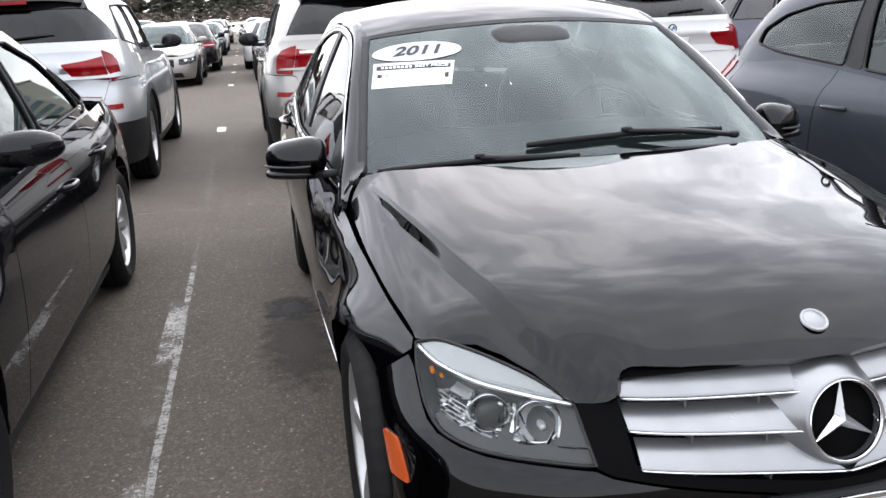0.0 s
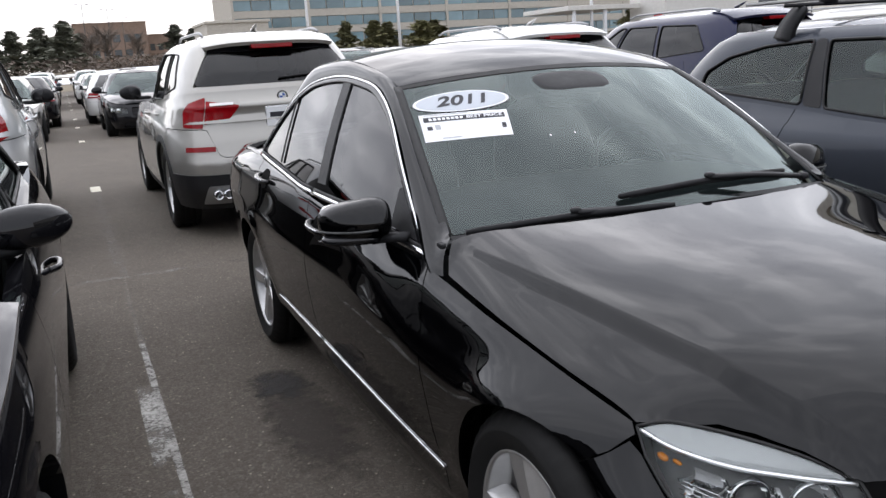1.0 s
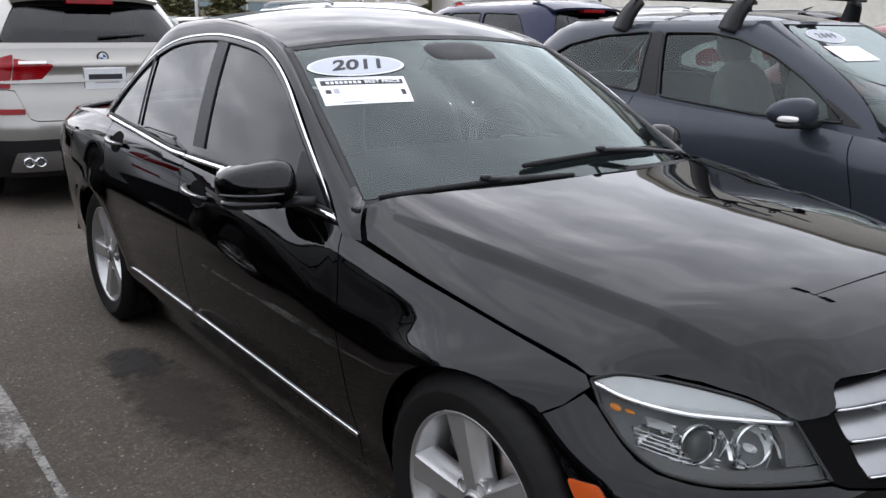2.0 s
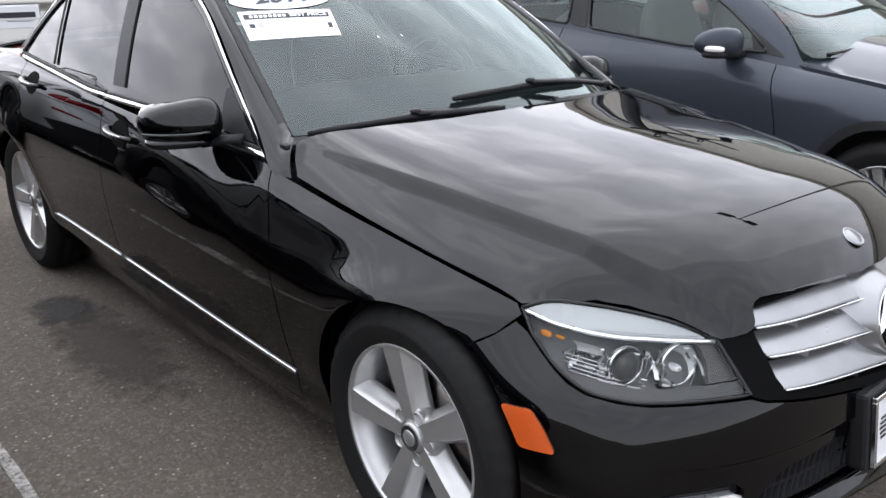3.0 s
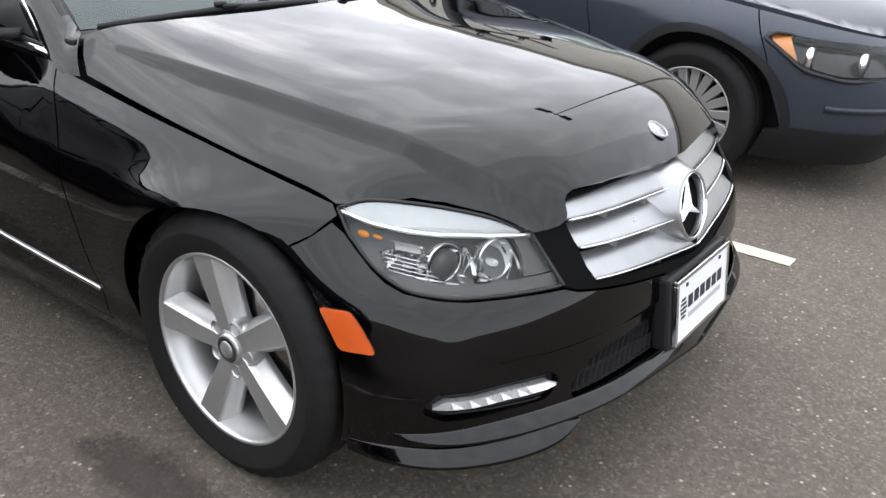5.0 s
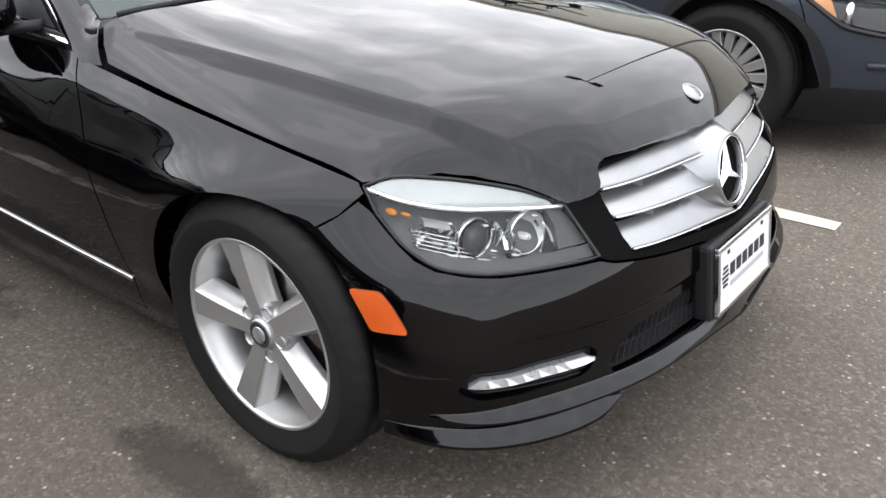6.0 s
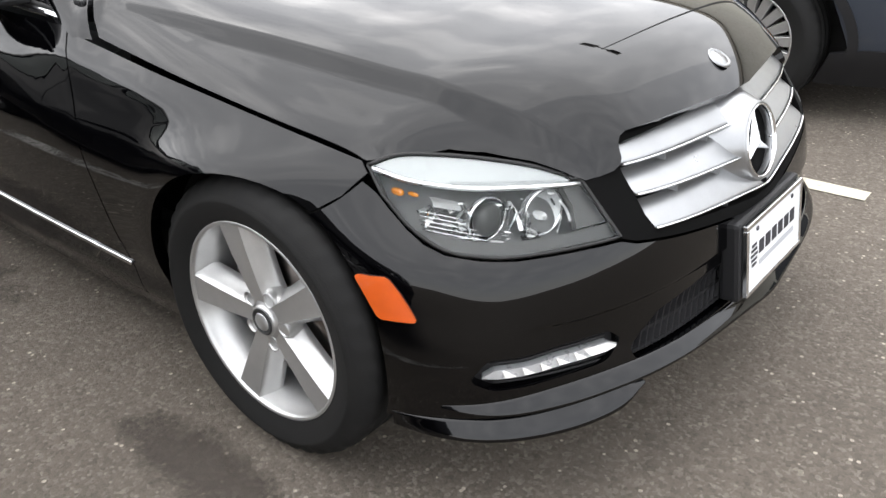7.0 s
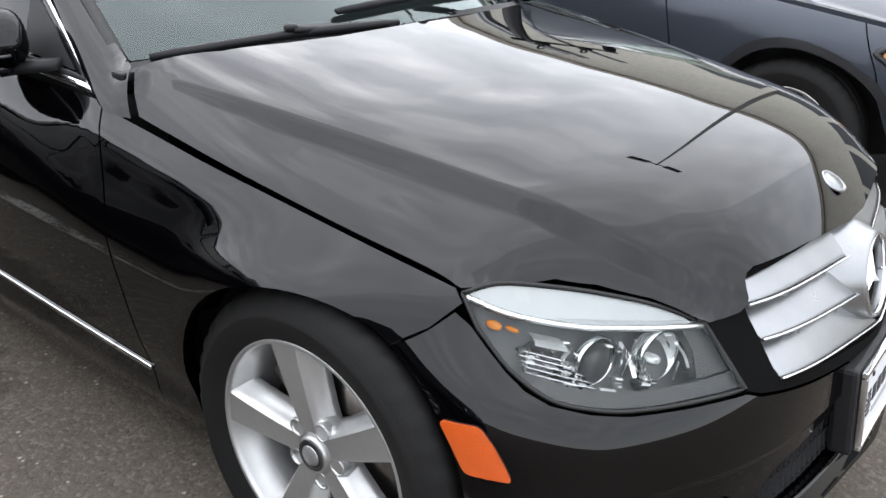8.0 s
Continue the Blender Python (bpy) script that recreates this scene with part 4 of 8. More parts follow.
def wheel_set(R, rim, width, spokes, style="alloy", face=0.0):
    """The meshes of one wheel, its outer face towards +x, centred on its hub."""
    w = width / 2
    tyre = [(rim - 0.004, -w * 0.86), (rim + 0.012, -w * 0.94), (rim + (R - rim) * 0.5, -w * 1.04), (R - 0.030, -w * 0.97), (R - 0.010, -w * 0.86), (R - 0.002, -w * 0.70)]
    tread = []
    for g in (-0.42, 0.0, 0.42):
        tread += [(R, (g - 0.14) * w), (R - 0.007, (g - 0.12) * w), (R - 0.007, (g + 0.06) * w), (R, (g + 0.08) * w)]
    tyre = tyre + tread + [(R - 0.002, w * 0.70), (R - 0.010, w * 0.86), (R - 0.030, w * 0.97), (R - 0.034, w * 0.985), (rim + (R - rim) * 0.55, w * 1.045), (rim + (R - rim) * 0.5, w * 1.035), (rim + 0.016, w * 0.955), (rim + 0.008, w * 0.90), (rim - 0.004, w * 0.86)]
    out = {}
    v, f = lathe(tyre, 120)
    k = len(tyre)
    v = [(x, y * q, z * q) for i, (x, y, z) in enumerate(v) for q in [1 - 0.006 / R if (i // k) % 3 == 0 and math.hypot(y, z) > R - 0.012 and abs(x) > 0.5 * w else 1.0]]
    out["tyre"] = mesh_of("tyre", v, f)
    x0 = w * 0.86
    v, f = lathe([(rim + 0.002, x0 - 0.012), (rim + 0.004, x0), (rim - 0.002, x0 + 0.004), (rim - 0.007, x0 + 0.001), (rim - 0.009, x0 - 0.008), (rim - 0.016, x0 - 0.026), (rim - 0.028, x0 - 0.050), (rim - 0.032, x0 - 0.09), (rim - 0.034, -w * 0.8)], 64)
    out["rim"] = mesh_of("rim", v, f)
    fx = x0 - 0.012 + face
    if style == "alloy":
        sp = spoke_mesh(0.040, rim - 0.003, 0.019, 0.032, 0.050, 0.0, 0.004)
        sp.transform(Matrix.Translation((fx, 0, 0)))
        out["spokes"] = [turned(sp, 2 * math.pi * i / spokes) for i in range(spokes)]
    else:
        sp = spoke_mesh(0.05, rim - 0.006, 0.014, 0.020, 0.028, 0.0, 0.002)
        sp.transform(Matrix.Translation((fx, 0, 0)))
        out["spokes"] = [turned(sp, 2 * math.pi * i / spokes) for i in range(spokes)]
    v, f = lathe([(0.0, fx - 0.006), (0.030, fx - 0.006), (0.034, fx - 0.009), (0.036, fx - 0.014), (0.066, fx - 0.017), (0.074, fx - 0.026), (0.076, fx - 0.05)], 40)
    out["hub"] = mesh_of("hub", v, f)
    v, f = lathe([(0.0, 0.012), (rim * 0.72, 0.012), (rim * 0.72, 0.0), (0, 0)], 48)
    out["brake_disc"] = mesh_of("brake_disc", v, f)
    v, f = lathe([(0.0, -0.02), (rim - 0.034, -0.02), (rim - 0.034, -0.03), (0, -0.03)], 40)
    out["backing"] = mesh_of("backing_plate", v, f)
    b = bmesh.new()
    for me in out["spokes"] + [out["hub"], out["backing"]]:
        b.from_mesh(me)
    out["face"] = bpy.data.meshes.new("wheel_face")
    b.to_mesh(out["face"])
    b.free()
    return out


def put_wheel(ws, parent, c, side, spin=0.0, alloy=None, far=False):
    wl = new("wheel")
    wl.parent = parent
    wl.matrix_basis = pose(*c, spin, 0, 0) if side > 0 else pose(*c, 0, 0, 180) @ pose(0, 0, 0, spin, 0, 0)
    part("tyre", ws["tyre"], M_RUBBER, wl)
    part("rim", ws["rim"], alloy or M_ALLOY, wl)
    if far:
        part("hub_cap", ws["face"], alloy or M_ALLOY, wl)
        return wl
    for s in ws["spokes"]:
        part("spoke", s, alloy or M_ALLOY, wl)
    part("hub_cap", ws["hub"], alloy or M_ALLOY, wl)
    part("brake_disc", ws["brake_disc"], M_STEEL, wl)
    part("backing_plate", ws["backing"], M_GAP, wl)
    return wl


# ------------------------------------------------ cars in general: a body of rounded plan slices, and a cabin of the same kind
class Ring:
    """A closed wall of rounded plan: at each height a front, a rear and a half width. u runs along it from the front's middle."""

    def __init__(self, yf, yr, hw, nf, nr, zref, roll=None):
        self.yf, self.yr, self.hw, self.nf, self.nr, self.roll = yf, yr, hw, nf, nr, roll
        self.mid = (float(yf(zref)) + float(yr(zref))) / 2
        th = np.linspace(-math.pi, 2 * math.pi, 9001)
        x, y = self.plan(th, np.full_like(th, zref))
        u = np.concatenate([[0], np.cumsum(np.hypot(np.diff(x), np.diff(y)))])
        u -= np.interp(0.0, th, u)
        self.th, self.u = th, u
        s = (th >= 0) & (th <= math.pi)
        self.sy, self.su = y[s], u[s]
        f = (th >= 0) & (th <= math.pi / 2)
        self.fx, self.fu = x[f], u[f]
        r = (th >= math.pi / 2) & (th <= math.pi)
        self.rx, self.ru = x[r][::-1], u[r][::-1]
        self.U = float(np.interp(math.pi, th, u))

    def plan(self, th, z):
        s, c = np.sin(th), np.cos(th)
        n = np.where(c > 0, self.nf, self.nr)
        N = (np.abs(s) ** n + np.abs(c) ** n) ** (1 / n)
        x, y = self.hw(z) * s / N, np.where(c > 0, self.mid - c / N * (self.mid - self.yf(z)), self.mid - c / N * (self.yr(z) - self.mid))
        if self.roll:                   # the wall leans in to meet the bonnet
            top, deep, wide, y1 = self.roll
            t = np.clip(1 - (top(y) - z) / deep, 0, 1.3)
            x = x - np.sign(x) * np.minimum(np.abs(x), wide * t * t) * np.clip((y1 - y) / 0.35, 0, 1)
        return x, y

    def __call__(self, u, z):
        u, z = np.asarray(u, float), np.asarray(z, float)
        x, y = self.plan(np.interp(u, self.u, self.th), z)
        return np.column_stack([x, y, z])

    def uy(self, y):
        return np.interp(y, self.sy, self.su)

    def uf(self, x):
        return np.sign(x) * np.interp(np.abs(x), self.fx, self.fu)

    def ur(self, x):
        a = np.interp(np.abs(x), self.rx, self.ru)
        return np.where(np.asarray(x) >= 0, a, 2 * self.U - a)


def offset(P, d, heart=(0, 2, 0.6)):
    def Q(u, v):
        u, v = np.asarray(u, float), np.asarray(v, float)
        e, p = 2e-3, P(u, v)
        n = np.cross(P(u + e, v) - P(u - e, v), P(u, v + e) - P(u, v - e))
        n /= np.linalg.norm(n, axis=1)[:, None] + 1e-12
        if np.sum(np.einsum("ij,ij->i", n, p - np.asarray(heart))) < 0:
            n = -n
        return p + n * d
    return Q


def side_outline(y0, y1, zb, top, wheels, ra, wz, gap=0.003, step=0.06):
    """An outline in (y, z) between two upright joints, arched over the wheels."""
    ys = list(np.linspace(y0 + gap, y1 - gap, max(3, int((y1 - y0) / step))))
    for w in wheels:
        ys += [w + ra * math.cos(a) for a in np.linspace(0.02, math.pi - 0.02, 26) if y0 + gap < w + ra * math.cos(a) < y1 - gap]
    ys = np.unique(np.round(ys, 4))
    low = np.full_like(ys, zb)
    for w in wheels:
        k = np.abs(ys - w) < ra
        low[k] = np.maximum(low[k], wz + np.sqrt(np.maximum(0, ra ** 2 - (ys[k] - w) ** 2)))
    ok = low < top(ys) - 0.02
    ys, low = ys[ok], low[ok]
    tops = np.linspace(ys[-1], ys[0], max(3, int((ys[-1] - ys[0]) / step)))
    return np.vstack([np.column_stack([ys, low]), np.column_stack([tops, top(tops)])])


def to_u(ring, poly):
    p = np.asarray(poly, float)
    return np.column_stack([ring.uy(p[:, 0]), p[:, 1]])


def both_sides(name, P, out, h, mat, parent, label="", **k):
    a = part(name, panel_mesh(P, out, h, **k), mat, parent, label)
    b = part(name, panel_mesh(mirrored(P), out, h, **k), mat, parent, label)
    return a, b


def seat(parent, x, y, z, mat, wide=0.26):
    s = part("seat", blob_bm((x, y, z), (wide, 0.27, 0.10)), mat, parent)
    part("backrest", blob_bm((x, y + 0.30, z + 0.33), (wide, 0.10, 0.36), Matrix.Rotation(radians(-14), 3, "X")), mat, s)
    part("headrest", blob_bm((x, y + 0.42, z + 0.76), (0.13, 0.055, 0.10), Matrix.Rotation(radians(-10), 3, "X")), mat, s)


def roundel(parent, c, n_rot, r, rim_mat, fill):
    """A small round badge: a ring with a plain disc."""
    v, f = lathe([(0, 0.003), (r * 0.78, 0.003), (r * 0.8, 0.006), (r, 0.005), (r, -0.006)], 28, "z")
    me = mesh_of("badge", v, f)
    me.transform(Matrix.Translation(c) @ n_rot)
    b = part("badge", me, rim_mat, parent)
    v, f = lathe([(0, 0.0036), (r * 0.76, 0.0036), (r * 0.76, 0.0)], 24, "z")
    me = mesh_of("badge_disc", v, f)
    me.transform(Matrix.Translation(c) @ n_rot)
    part("badge_disc", me, fill, b)


def number_plate(parent, c, rot, bars=True):
    p = part("licence_plate", moved(box_bm(-0.155, 0.155, -0.004, 0.004, -0.078, 0.078, 0.003), c, rot), M_PLATE, parent, "white dealer plate with dark bars")
    part("plate_frame", moved(box_bm(-0.162, 0.162, 0.002, 0.010, -0.085, 0.085, 0.003), c, rot), M_CHROME, p)
    if bars:
        part("bar", moved(box_bm(-0.125, 0.125, -0.0055, -0.003, -0.005, 0.035), c, rot), M_INK, p)
        part("bar", moved(box_bm(-0.08, 0.10, -0.0055, -0.003, -0.034, -0.020), c, rot), M_INKGREY, p)
    return p


def moved(b, c, rot):
    bmesh.ops.transform(b, matrix=Matrix.Translation(c) @ (rot if rot else Matrix.Identity(4)), verts=b.verts[:])
    return b


def mirror_unit(parent, x, y, z, mat, sx=0.10, sz=0.075, glass_mat=M_GLOSSPL, lamp=False):
    for s in (1, -1):
        b = blob_bm((0, 0, 0), (sx, 0.060, sz), power=2.6)
        for v_ in b.verts:
            t = v_.co.x * s / sx
            v_.co.z *= 1 - 0.22 * max(0.0, t) ** 2
            v_.co.y += 0.035 * t + 0.025 * t * t
            v_.co.z = v_.co.z if v_.co.z > 0 else v_.co.z * 0.8
            v_.co += Vector((s * (x + 0.12), y, z))
        h = part("door_mirror", b, mat, parent)
        if lamp:
            part("indicator", blob_bm((s * (x + 0.12 + sx * 0.70), y - 0.012, z - sz * 0.25), (sx * 0.24, 0.050, sz * 0.20), power=3), M_WHITELENS, h, "clear indicator lens in the mirror shell")
            part("lower_shell", blob_bm((s * (x + 0.12), y + 0.01, z - sz * 0.62), (sx * 0.9, 0.05, sz * 0.28), power=3), M_PLASTIC, h)
        part("stalk", blob_bm((s * (x + 0.005), y + 0.01, z - 0.055), (0.10, 0.042, 0.022), power=3), M_PLASTIC, h)
        # plain black: the dark surroundings seen in the mirror, put into its colour
        part("mirror_glass", blob_bm((s * (x + 0.12), y + 0.048, z), (sx * 0.86, 0.012, sz * 0.82)), glass_mat, h)


def build_car(name, label, S, mat, m, h=0.07, glass_side=M_TINT, seats=M_DARKSEAT, group="cars in the car park"):
    """A parked car that faces -y, its front bumper at y = 0."""
    c = thing(name, label, S.get("category", "car"), group, m=m)
    far = h > 0.1
    L, zb, R, ra = S["L"], S["zb"], S["R"], S["R"] + 0.055
    wf, wr = S["fo"], S["fo"] + S["wb"]
    top = S["top"]
    B = Ring(S["yf"], S["yr"], S["hw"], S.get("nf", 5.0), S.get("nr", 6.5), S.get("zref", 0.65), S.get("roll"))
    G = Ring(S["gyf"], S["gyr"], S["ghw"], S.get("gnf", 4.2), S.get("gnr", 6.0), S["zbelt"] + 0.15)
    heart = (0, L / 2, 0.6)
    yfs, yrs = wf - ra * 0.80, wr + ra * 0.80
    d = S["doors"]
    wheels = (wf, wr)
    lowmat = M_PLASTIC if S.get("clad") else mat
    names = ["front_fender"] + ["door"] * (len(d) - 1) + ["rear_quarter"]
    cuts = [yfs] + list(d) + [yrs]
    for nm, a, b in zip(names, cuts[:-1], cuts[1:]):
        out = side_outline(a, b, zb + 0.10, top, wheels, ra, R, step=h)
        ps = both_sides(nm, B, to_u(B, out), h, mat, c, flange=0.05, heart=heart)
        if nm == "door" and not far:
            for s, o in zip((1, -1), ps):
                yy, zz = b - 0.16, float(top(b - 0.16)) - S.get("handle", 0.11)
                xx = float(B.hw(zz)) * 0.995
                swept("door_handle", cat([(s * xx, yy - 0.09, zz), (s * (xx + 0.03), yy - 0.06, zz + 0.003), (s * (xx + 0.032), yy + 0.05, zz + 0.004), (s * xx, yy + 0.08, zz)], 4), ring_section(0.011, 8), S.get("handle_mat", mat), o)
    out = side_outline(wf + ra + 0.02, wr - ra - 0.02, zb, lambda y: np.full_like(np.asarray(y, float), zb + 0.097), (), ra, R)
    both_sides("sill", offset(B, -0.01, heart), to_u(B, out), h, lowmat, c, flange=0.05, heart=heart)
    if S.get("clad"):
        for w in wheels:
            arc = np.linspace(-0.1, math.pi + 0.1, 26)
            o2 = np.array([(w + (ra - 0.005) * math.cos(a), R + (ra - 0.005) * math.sin(a)) for a in arc] + [(w + (ra + S.get("arch_w", 0.055)) * math.cos(a), R + (ra + S.get("arch_w", 0.055)) * math.sin(a)) for a in arc[::-1]])
            both_sides("arch_moulding", offset(B, 0.010, heart), to_u(B, o2), h, M_PLASTIC, c, flange=0.03, heart=heart)
    # front and rear ends
    uF, uR = float(B.uy(yfs)), float(B.uy(yrs))
    zt_f = lambda u: top(B(u, np.full_like(u, 0.7))[:, 1])
    us = np.linspace(-uF + 0.003, uF - 0.003, 40)
    zlow = zb + 0.02
    arch_f = [(-uF + 0.003, R + 0.20), (uF - 0.003, R + 0.20)]
    out = np.vstack([np.column_stack([us[::-1], zt_f(us[::-1]) - 0.004]), [(-uF + 0.003, R + ra * 0.55), (-float(B.uy(wf - ra)), R), (-float(B.uy(wf - ra)) + 0.02, zlow)], [(float(B.uy(wf - ra)) - 0.02, zlow), (float(B.uy(wf - ra)), R), (uF - 0.003, R + ra * 0.55)]])
    hl = S["headlight"]      # (x or y, z) corners on the +x side, given as u by x
    hlu = rounded([(float(B.uf(x)) if y is None else float(B.uy(y)), z) for x, y, z in hl], S.get("lamp_round", 0.03), 6)
    gr = S["grille"]
    gro = [rounded([(float(B.uf(x)), z) for x, z in g], 0.03) for g in gr]
    mhl = hlu * np.array([-1, 1])
    part("front_bumper", panel_mesh(B, out, h, holes=[hlu, mhl] + gro, flange=0.04, heart=heart), mat, c)
    for q in (hlu, mhl):
        lamp = part("headlight", panel_mesh(B, q, h * 0.7, flange=0.02, heart=heart), M_LENS, c, "clear headlight lens")
        part("reflector", panel_mesh(offset(B, -0.05, heart), q, h * 0.7, heart=heart), M_GLOSSPL if S.get("amber") else M_LAMPGREY, lamp)
        ctr = q.mean(0)
        for k in (-0.35, 0.3):
            cc = offset(B, -0.035, heart)(np.array([ctr[0] + k * (q[:, 0].max() - ctr[0])]), np.array([ctr[1]]))[0]
            part("lamp_bowl", blob_bm(cc, (0.052, 0.02, 0.052)), M_CAVITY, lamp)
        if S.get("amber"):
            sgn = 1 if q[:, 0].mean() > 0 else -1
            a, lim = dense(q, 0.01) * np.array([sgn, 1]), np.abs(q[:, 0]).max() - 0.10
            a = a[a[:, 0] > lim] * np.array([sgn, 1])
            part("turn_lamp", panel_mesh(offset(B, -0.012, heart), a, 0.03, flange=0.02, heart=heart), M_TURN, lamp, "amber indicator end of the lamp")
            ring_ = np.vstack([q, q[:1]])
            swept("lamp_surround", offset(B, 0.001, heart)(ring_[:, 0], ring_[:, 1]), ring_section(0.020, 8, 0.5), M_PLASTIC, lamp)
    for q in gro:
        g = part("grille", panel_mesh(offset(B, -0.03, heart), q, h, heart=heart), M_PLASTIC, c)
        lo, hi = q.min(0), q.max(0)
        for zz in np.arange(lo[1] + 0.03, hi[1] - 0.01, 0.035 if not far else 0.09):
            uu = np.linspace(lo[0] + 0.02, hi[0] - 0.02, 12)
            swept("slat", offset(B, -0.012, heart)(uu, np.full_like(uu, zz)), ring_section(0.006, 6), S.get("slat", M_GLOSSPL), g)
    # rear end
    vs = np.linspace(uR + 0.003, 2 * B.U - uR - 0.003, 120)
    zrb = np.interp(np.abs(B(vs, np.full(120, 0.7))[:, 0]), *zip(*S["seam"])) if "seam" in S else np.full(120, S["rear_split"])
    out = np.vstack([np.column_stack([vs[::-1], zrb[::-1]]), [(uR + 0.003, R + ra * 0.55), (float(B.uy(wr + ra)), R), (float(B.uy(wr + ra)) + 0.02, zlow + 0.08)], [(2 * B.U - float(B.uy(wr + ra)) - 0.02, zlow + 0.08), (2 * B.U - float(B.uy(wr + ra)), R), (2 * B.U - uR - 0.003, R + ra * 0.55)]])
    rb = part("rear_bumper", panel_mesh(B, out, h, flange=0.04, heart=heart), mat, c)
    if S.get("clad"):
        a, b = float(B.uy(wr + ra)) + 0.03, 2 * B.U - float(B.uy(wr + ra)) - 0.03
        part("bumper_cladding", panel_mesh(offset(B, 0.012, heart), rounded([(a, zlow + 0.02), (b, zlow + 0.02), (b, S["clad"]), (a, S["clad"])], 0.04), h, flange=0.03, heart=heart), M_PLASTIC, rb)
    if S.get("diffuser"):
        xd, z0d, z1d = S["diffuser"]
        part("diffuser", panel_mesh(offset(B, 0.020, heart), rounded([(float(B.ur(x)), z) for x, z in ((xd, z0d), (-xd, z0d), (0.06 - xd, z1d), (xd - 0.06, z1d))], 0.02), h, flange=0.02, heart=heart), M_SATIN, rb, "silver diffuser trim low on the bumper")
    zt_r = lambda u: top(B(u, np.full_like(u, 0.7))[:, 1])
    out = np.vstack([np.column_stack([vs, zrb + 0.007]), np.column_stack([vs[::-1], zt_r(vs[::-1])])])
    tl = S["taillight"] if isinstance(S["taillight"][0], list) else [S["taillight"]]
    tlu = [rounded([(float(B.ur(x)) if y is None else float(B.uy(y)), z) for x, y, z in k], 0.012) for k in tl]
    tlu += [np.array([2 * B.U, 0]) + k * np.array([-1, 1]) for k in tlu]
    tg = part("tailgate", panel_mesh(B, out, h, holes=tlu, flange=0.03, heart=heart), mat, c)
    for q in tlu:
        lamp = part("tail_light", panel_mesh(offset(B, 0.006, heart), q, h * 0.6, flange=0.03, heart=heart), M_REDLENS, c, "red tail light")
        lo, hi = q.min(0), q.max(0)
        zc = lo[1] + S.get("strip", 0.36) * (hi[1] - lo[1])
        if len(tlu) > 2 and abs(abs(q[:, 0].mean() - B.U) - abs(tlu[0][:, 0].mean() - B.U)) < 0.02:
            continue
        strip = [(lo[0] + 0.12 * (hi[0] - lo[0]), zc - 0.011), (lo[0] + 0.84 * (hi[0] - lo[0]), zc - 0.009), (lo[0] + 0.84 * (hi[0] - lo[0]), zc + 0.009), (lo[0] + 0.12 * (hi[0] - lo[0]), zc + 0.011)]
        part("reversing_lamp", panel_mesh(offset(B, 0.010, heart), rounded(strip, 0.008), h * 0.5, flange=0.006, heart=heart), M_WHITELENS, lamp)
    if "reflector" in S:
        xa, xb, zz = S["reflector"]
        for s in (1, -1):
            ua, ub = (float(B.ur(s * xa)), float(B.ur(s * xb)))
            part("rear_reflector", panel_mesh(offset(B, 0.006, heart), rounded([(ua, zz - 0.02), (ub, zz - 0.02), (ub, zz + 0.02), (ua, zz + 0.02)], 0.008), h * 0.5, flange=0.015, heart=heart), M_REDLENS, rb)
    if "plate" in S:
        zz = S["plate"]
        number_plate(tg, (0, float(B.yr(zz)) + 0.008, zz), Matrix.Rotation(math.pi, 4, "Z"))
    if S.get("badge"):
        zz = S["badge"]
        roundel(tg, (0, float(B.yr(zz)) + 0.004, zz), Matrix.Rotation(radians(-90), 4, "X"), 0.044, M_GLOSSPL, M_PAPER)
        for a_ in (0, 180):
            w_ = [(0, 0, 0.0042)] + [(0.024 * math.cos(radians(a_ + b_)), 0.024 * math.sin(radians(a_ + b_)), 0.0042) for b_ in range(0, 91, 15)]
            me = mesh_of("badge_quarter", w_, [tuple(range(8))], False)
            me.transform(Matrix.Translation((0, float(B.yr(zz)) + 0.005, zz)) @ Matrix.Rotation(radians(-90), 4, "X"))
            part("badge_quarter", me, M_BLUE, tg)
    for s in S.get("exhaust", ()):
        v, f = lathe([(0.030, -0.16), (0.036, -0.16), (0.037, 0.0), (0.031, 0.002), (0.030, -0.15)], 20, "z")
        me = mesh_of("exhaust_pipe", v, f)
        me.transform(Matrix.Translation((s, L + 0.035, zb + 0.165)) @ Matrix.Rotation(radians(-90), 4, "X"))
        part("exhaust_pipe", me, M_CHROME, rb)
    # bonnet (and boot lid)
    yc = S["cowl"]
    xe = lambda y: np.interp(y, np.linspace(0, L, 240), edge_x(B, top, L))
    def cap(y0, y1, crown, nm):
        def H(x, y):
            return np.column_stack([x, y, top(y) + crown * (1 - np.clip(np.abs(x) / np.maximum(xe(y), 0.05), 0, 1) ** 2.2) + 0.003])
        ys = np.linspace(y0, y1, 24)
        o = np.vstack([np.column_stack([xe(ys) + 0.002, ys]), np.column_stack([-(xe(ys[::-1]) + 0.002), ys[::-1]])])
        return part(nm, panel_mesh(H, o, h, flange=0.02, heart=(0, (y0 + y1) / 2, 0)), mat, c)
    cap(S.get("nose", 0.06), yc, S.get("bonnet", 0.06), "bonnet")
    if "boot" in S:
        cap(S["boot"], L - 0.05, 0.03, "boot_lid")
    # cabin
    zr, zl = S["zr"], S["zbelt"] - 0.12
    (xb, z0), (xt, z1) = S["windscreen"]
    (rxb, rz0), (rxt, rz1) = S["rear_window"]
    ub, ut = float(G.uf(xb)), float(G.uf(xt))
    part("windscreen", panel_mesh(G, rounded([(-ub, z0), (ub, z0), (ut, z1), (-ut, z1)], 0.06), h, flange=0.006, heart=heart), M_GLASS, c)
    va, vt = float(G.ur(rxb)), float(G.ur(rxt))
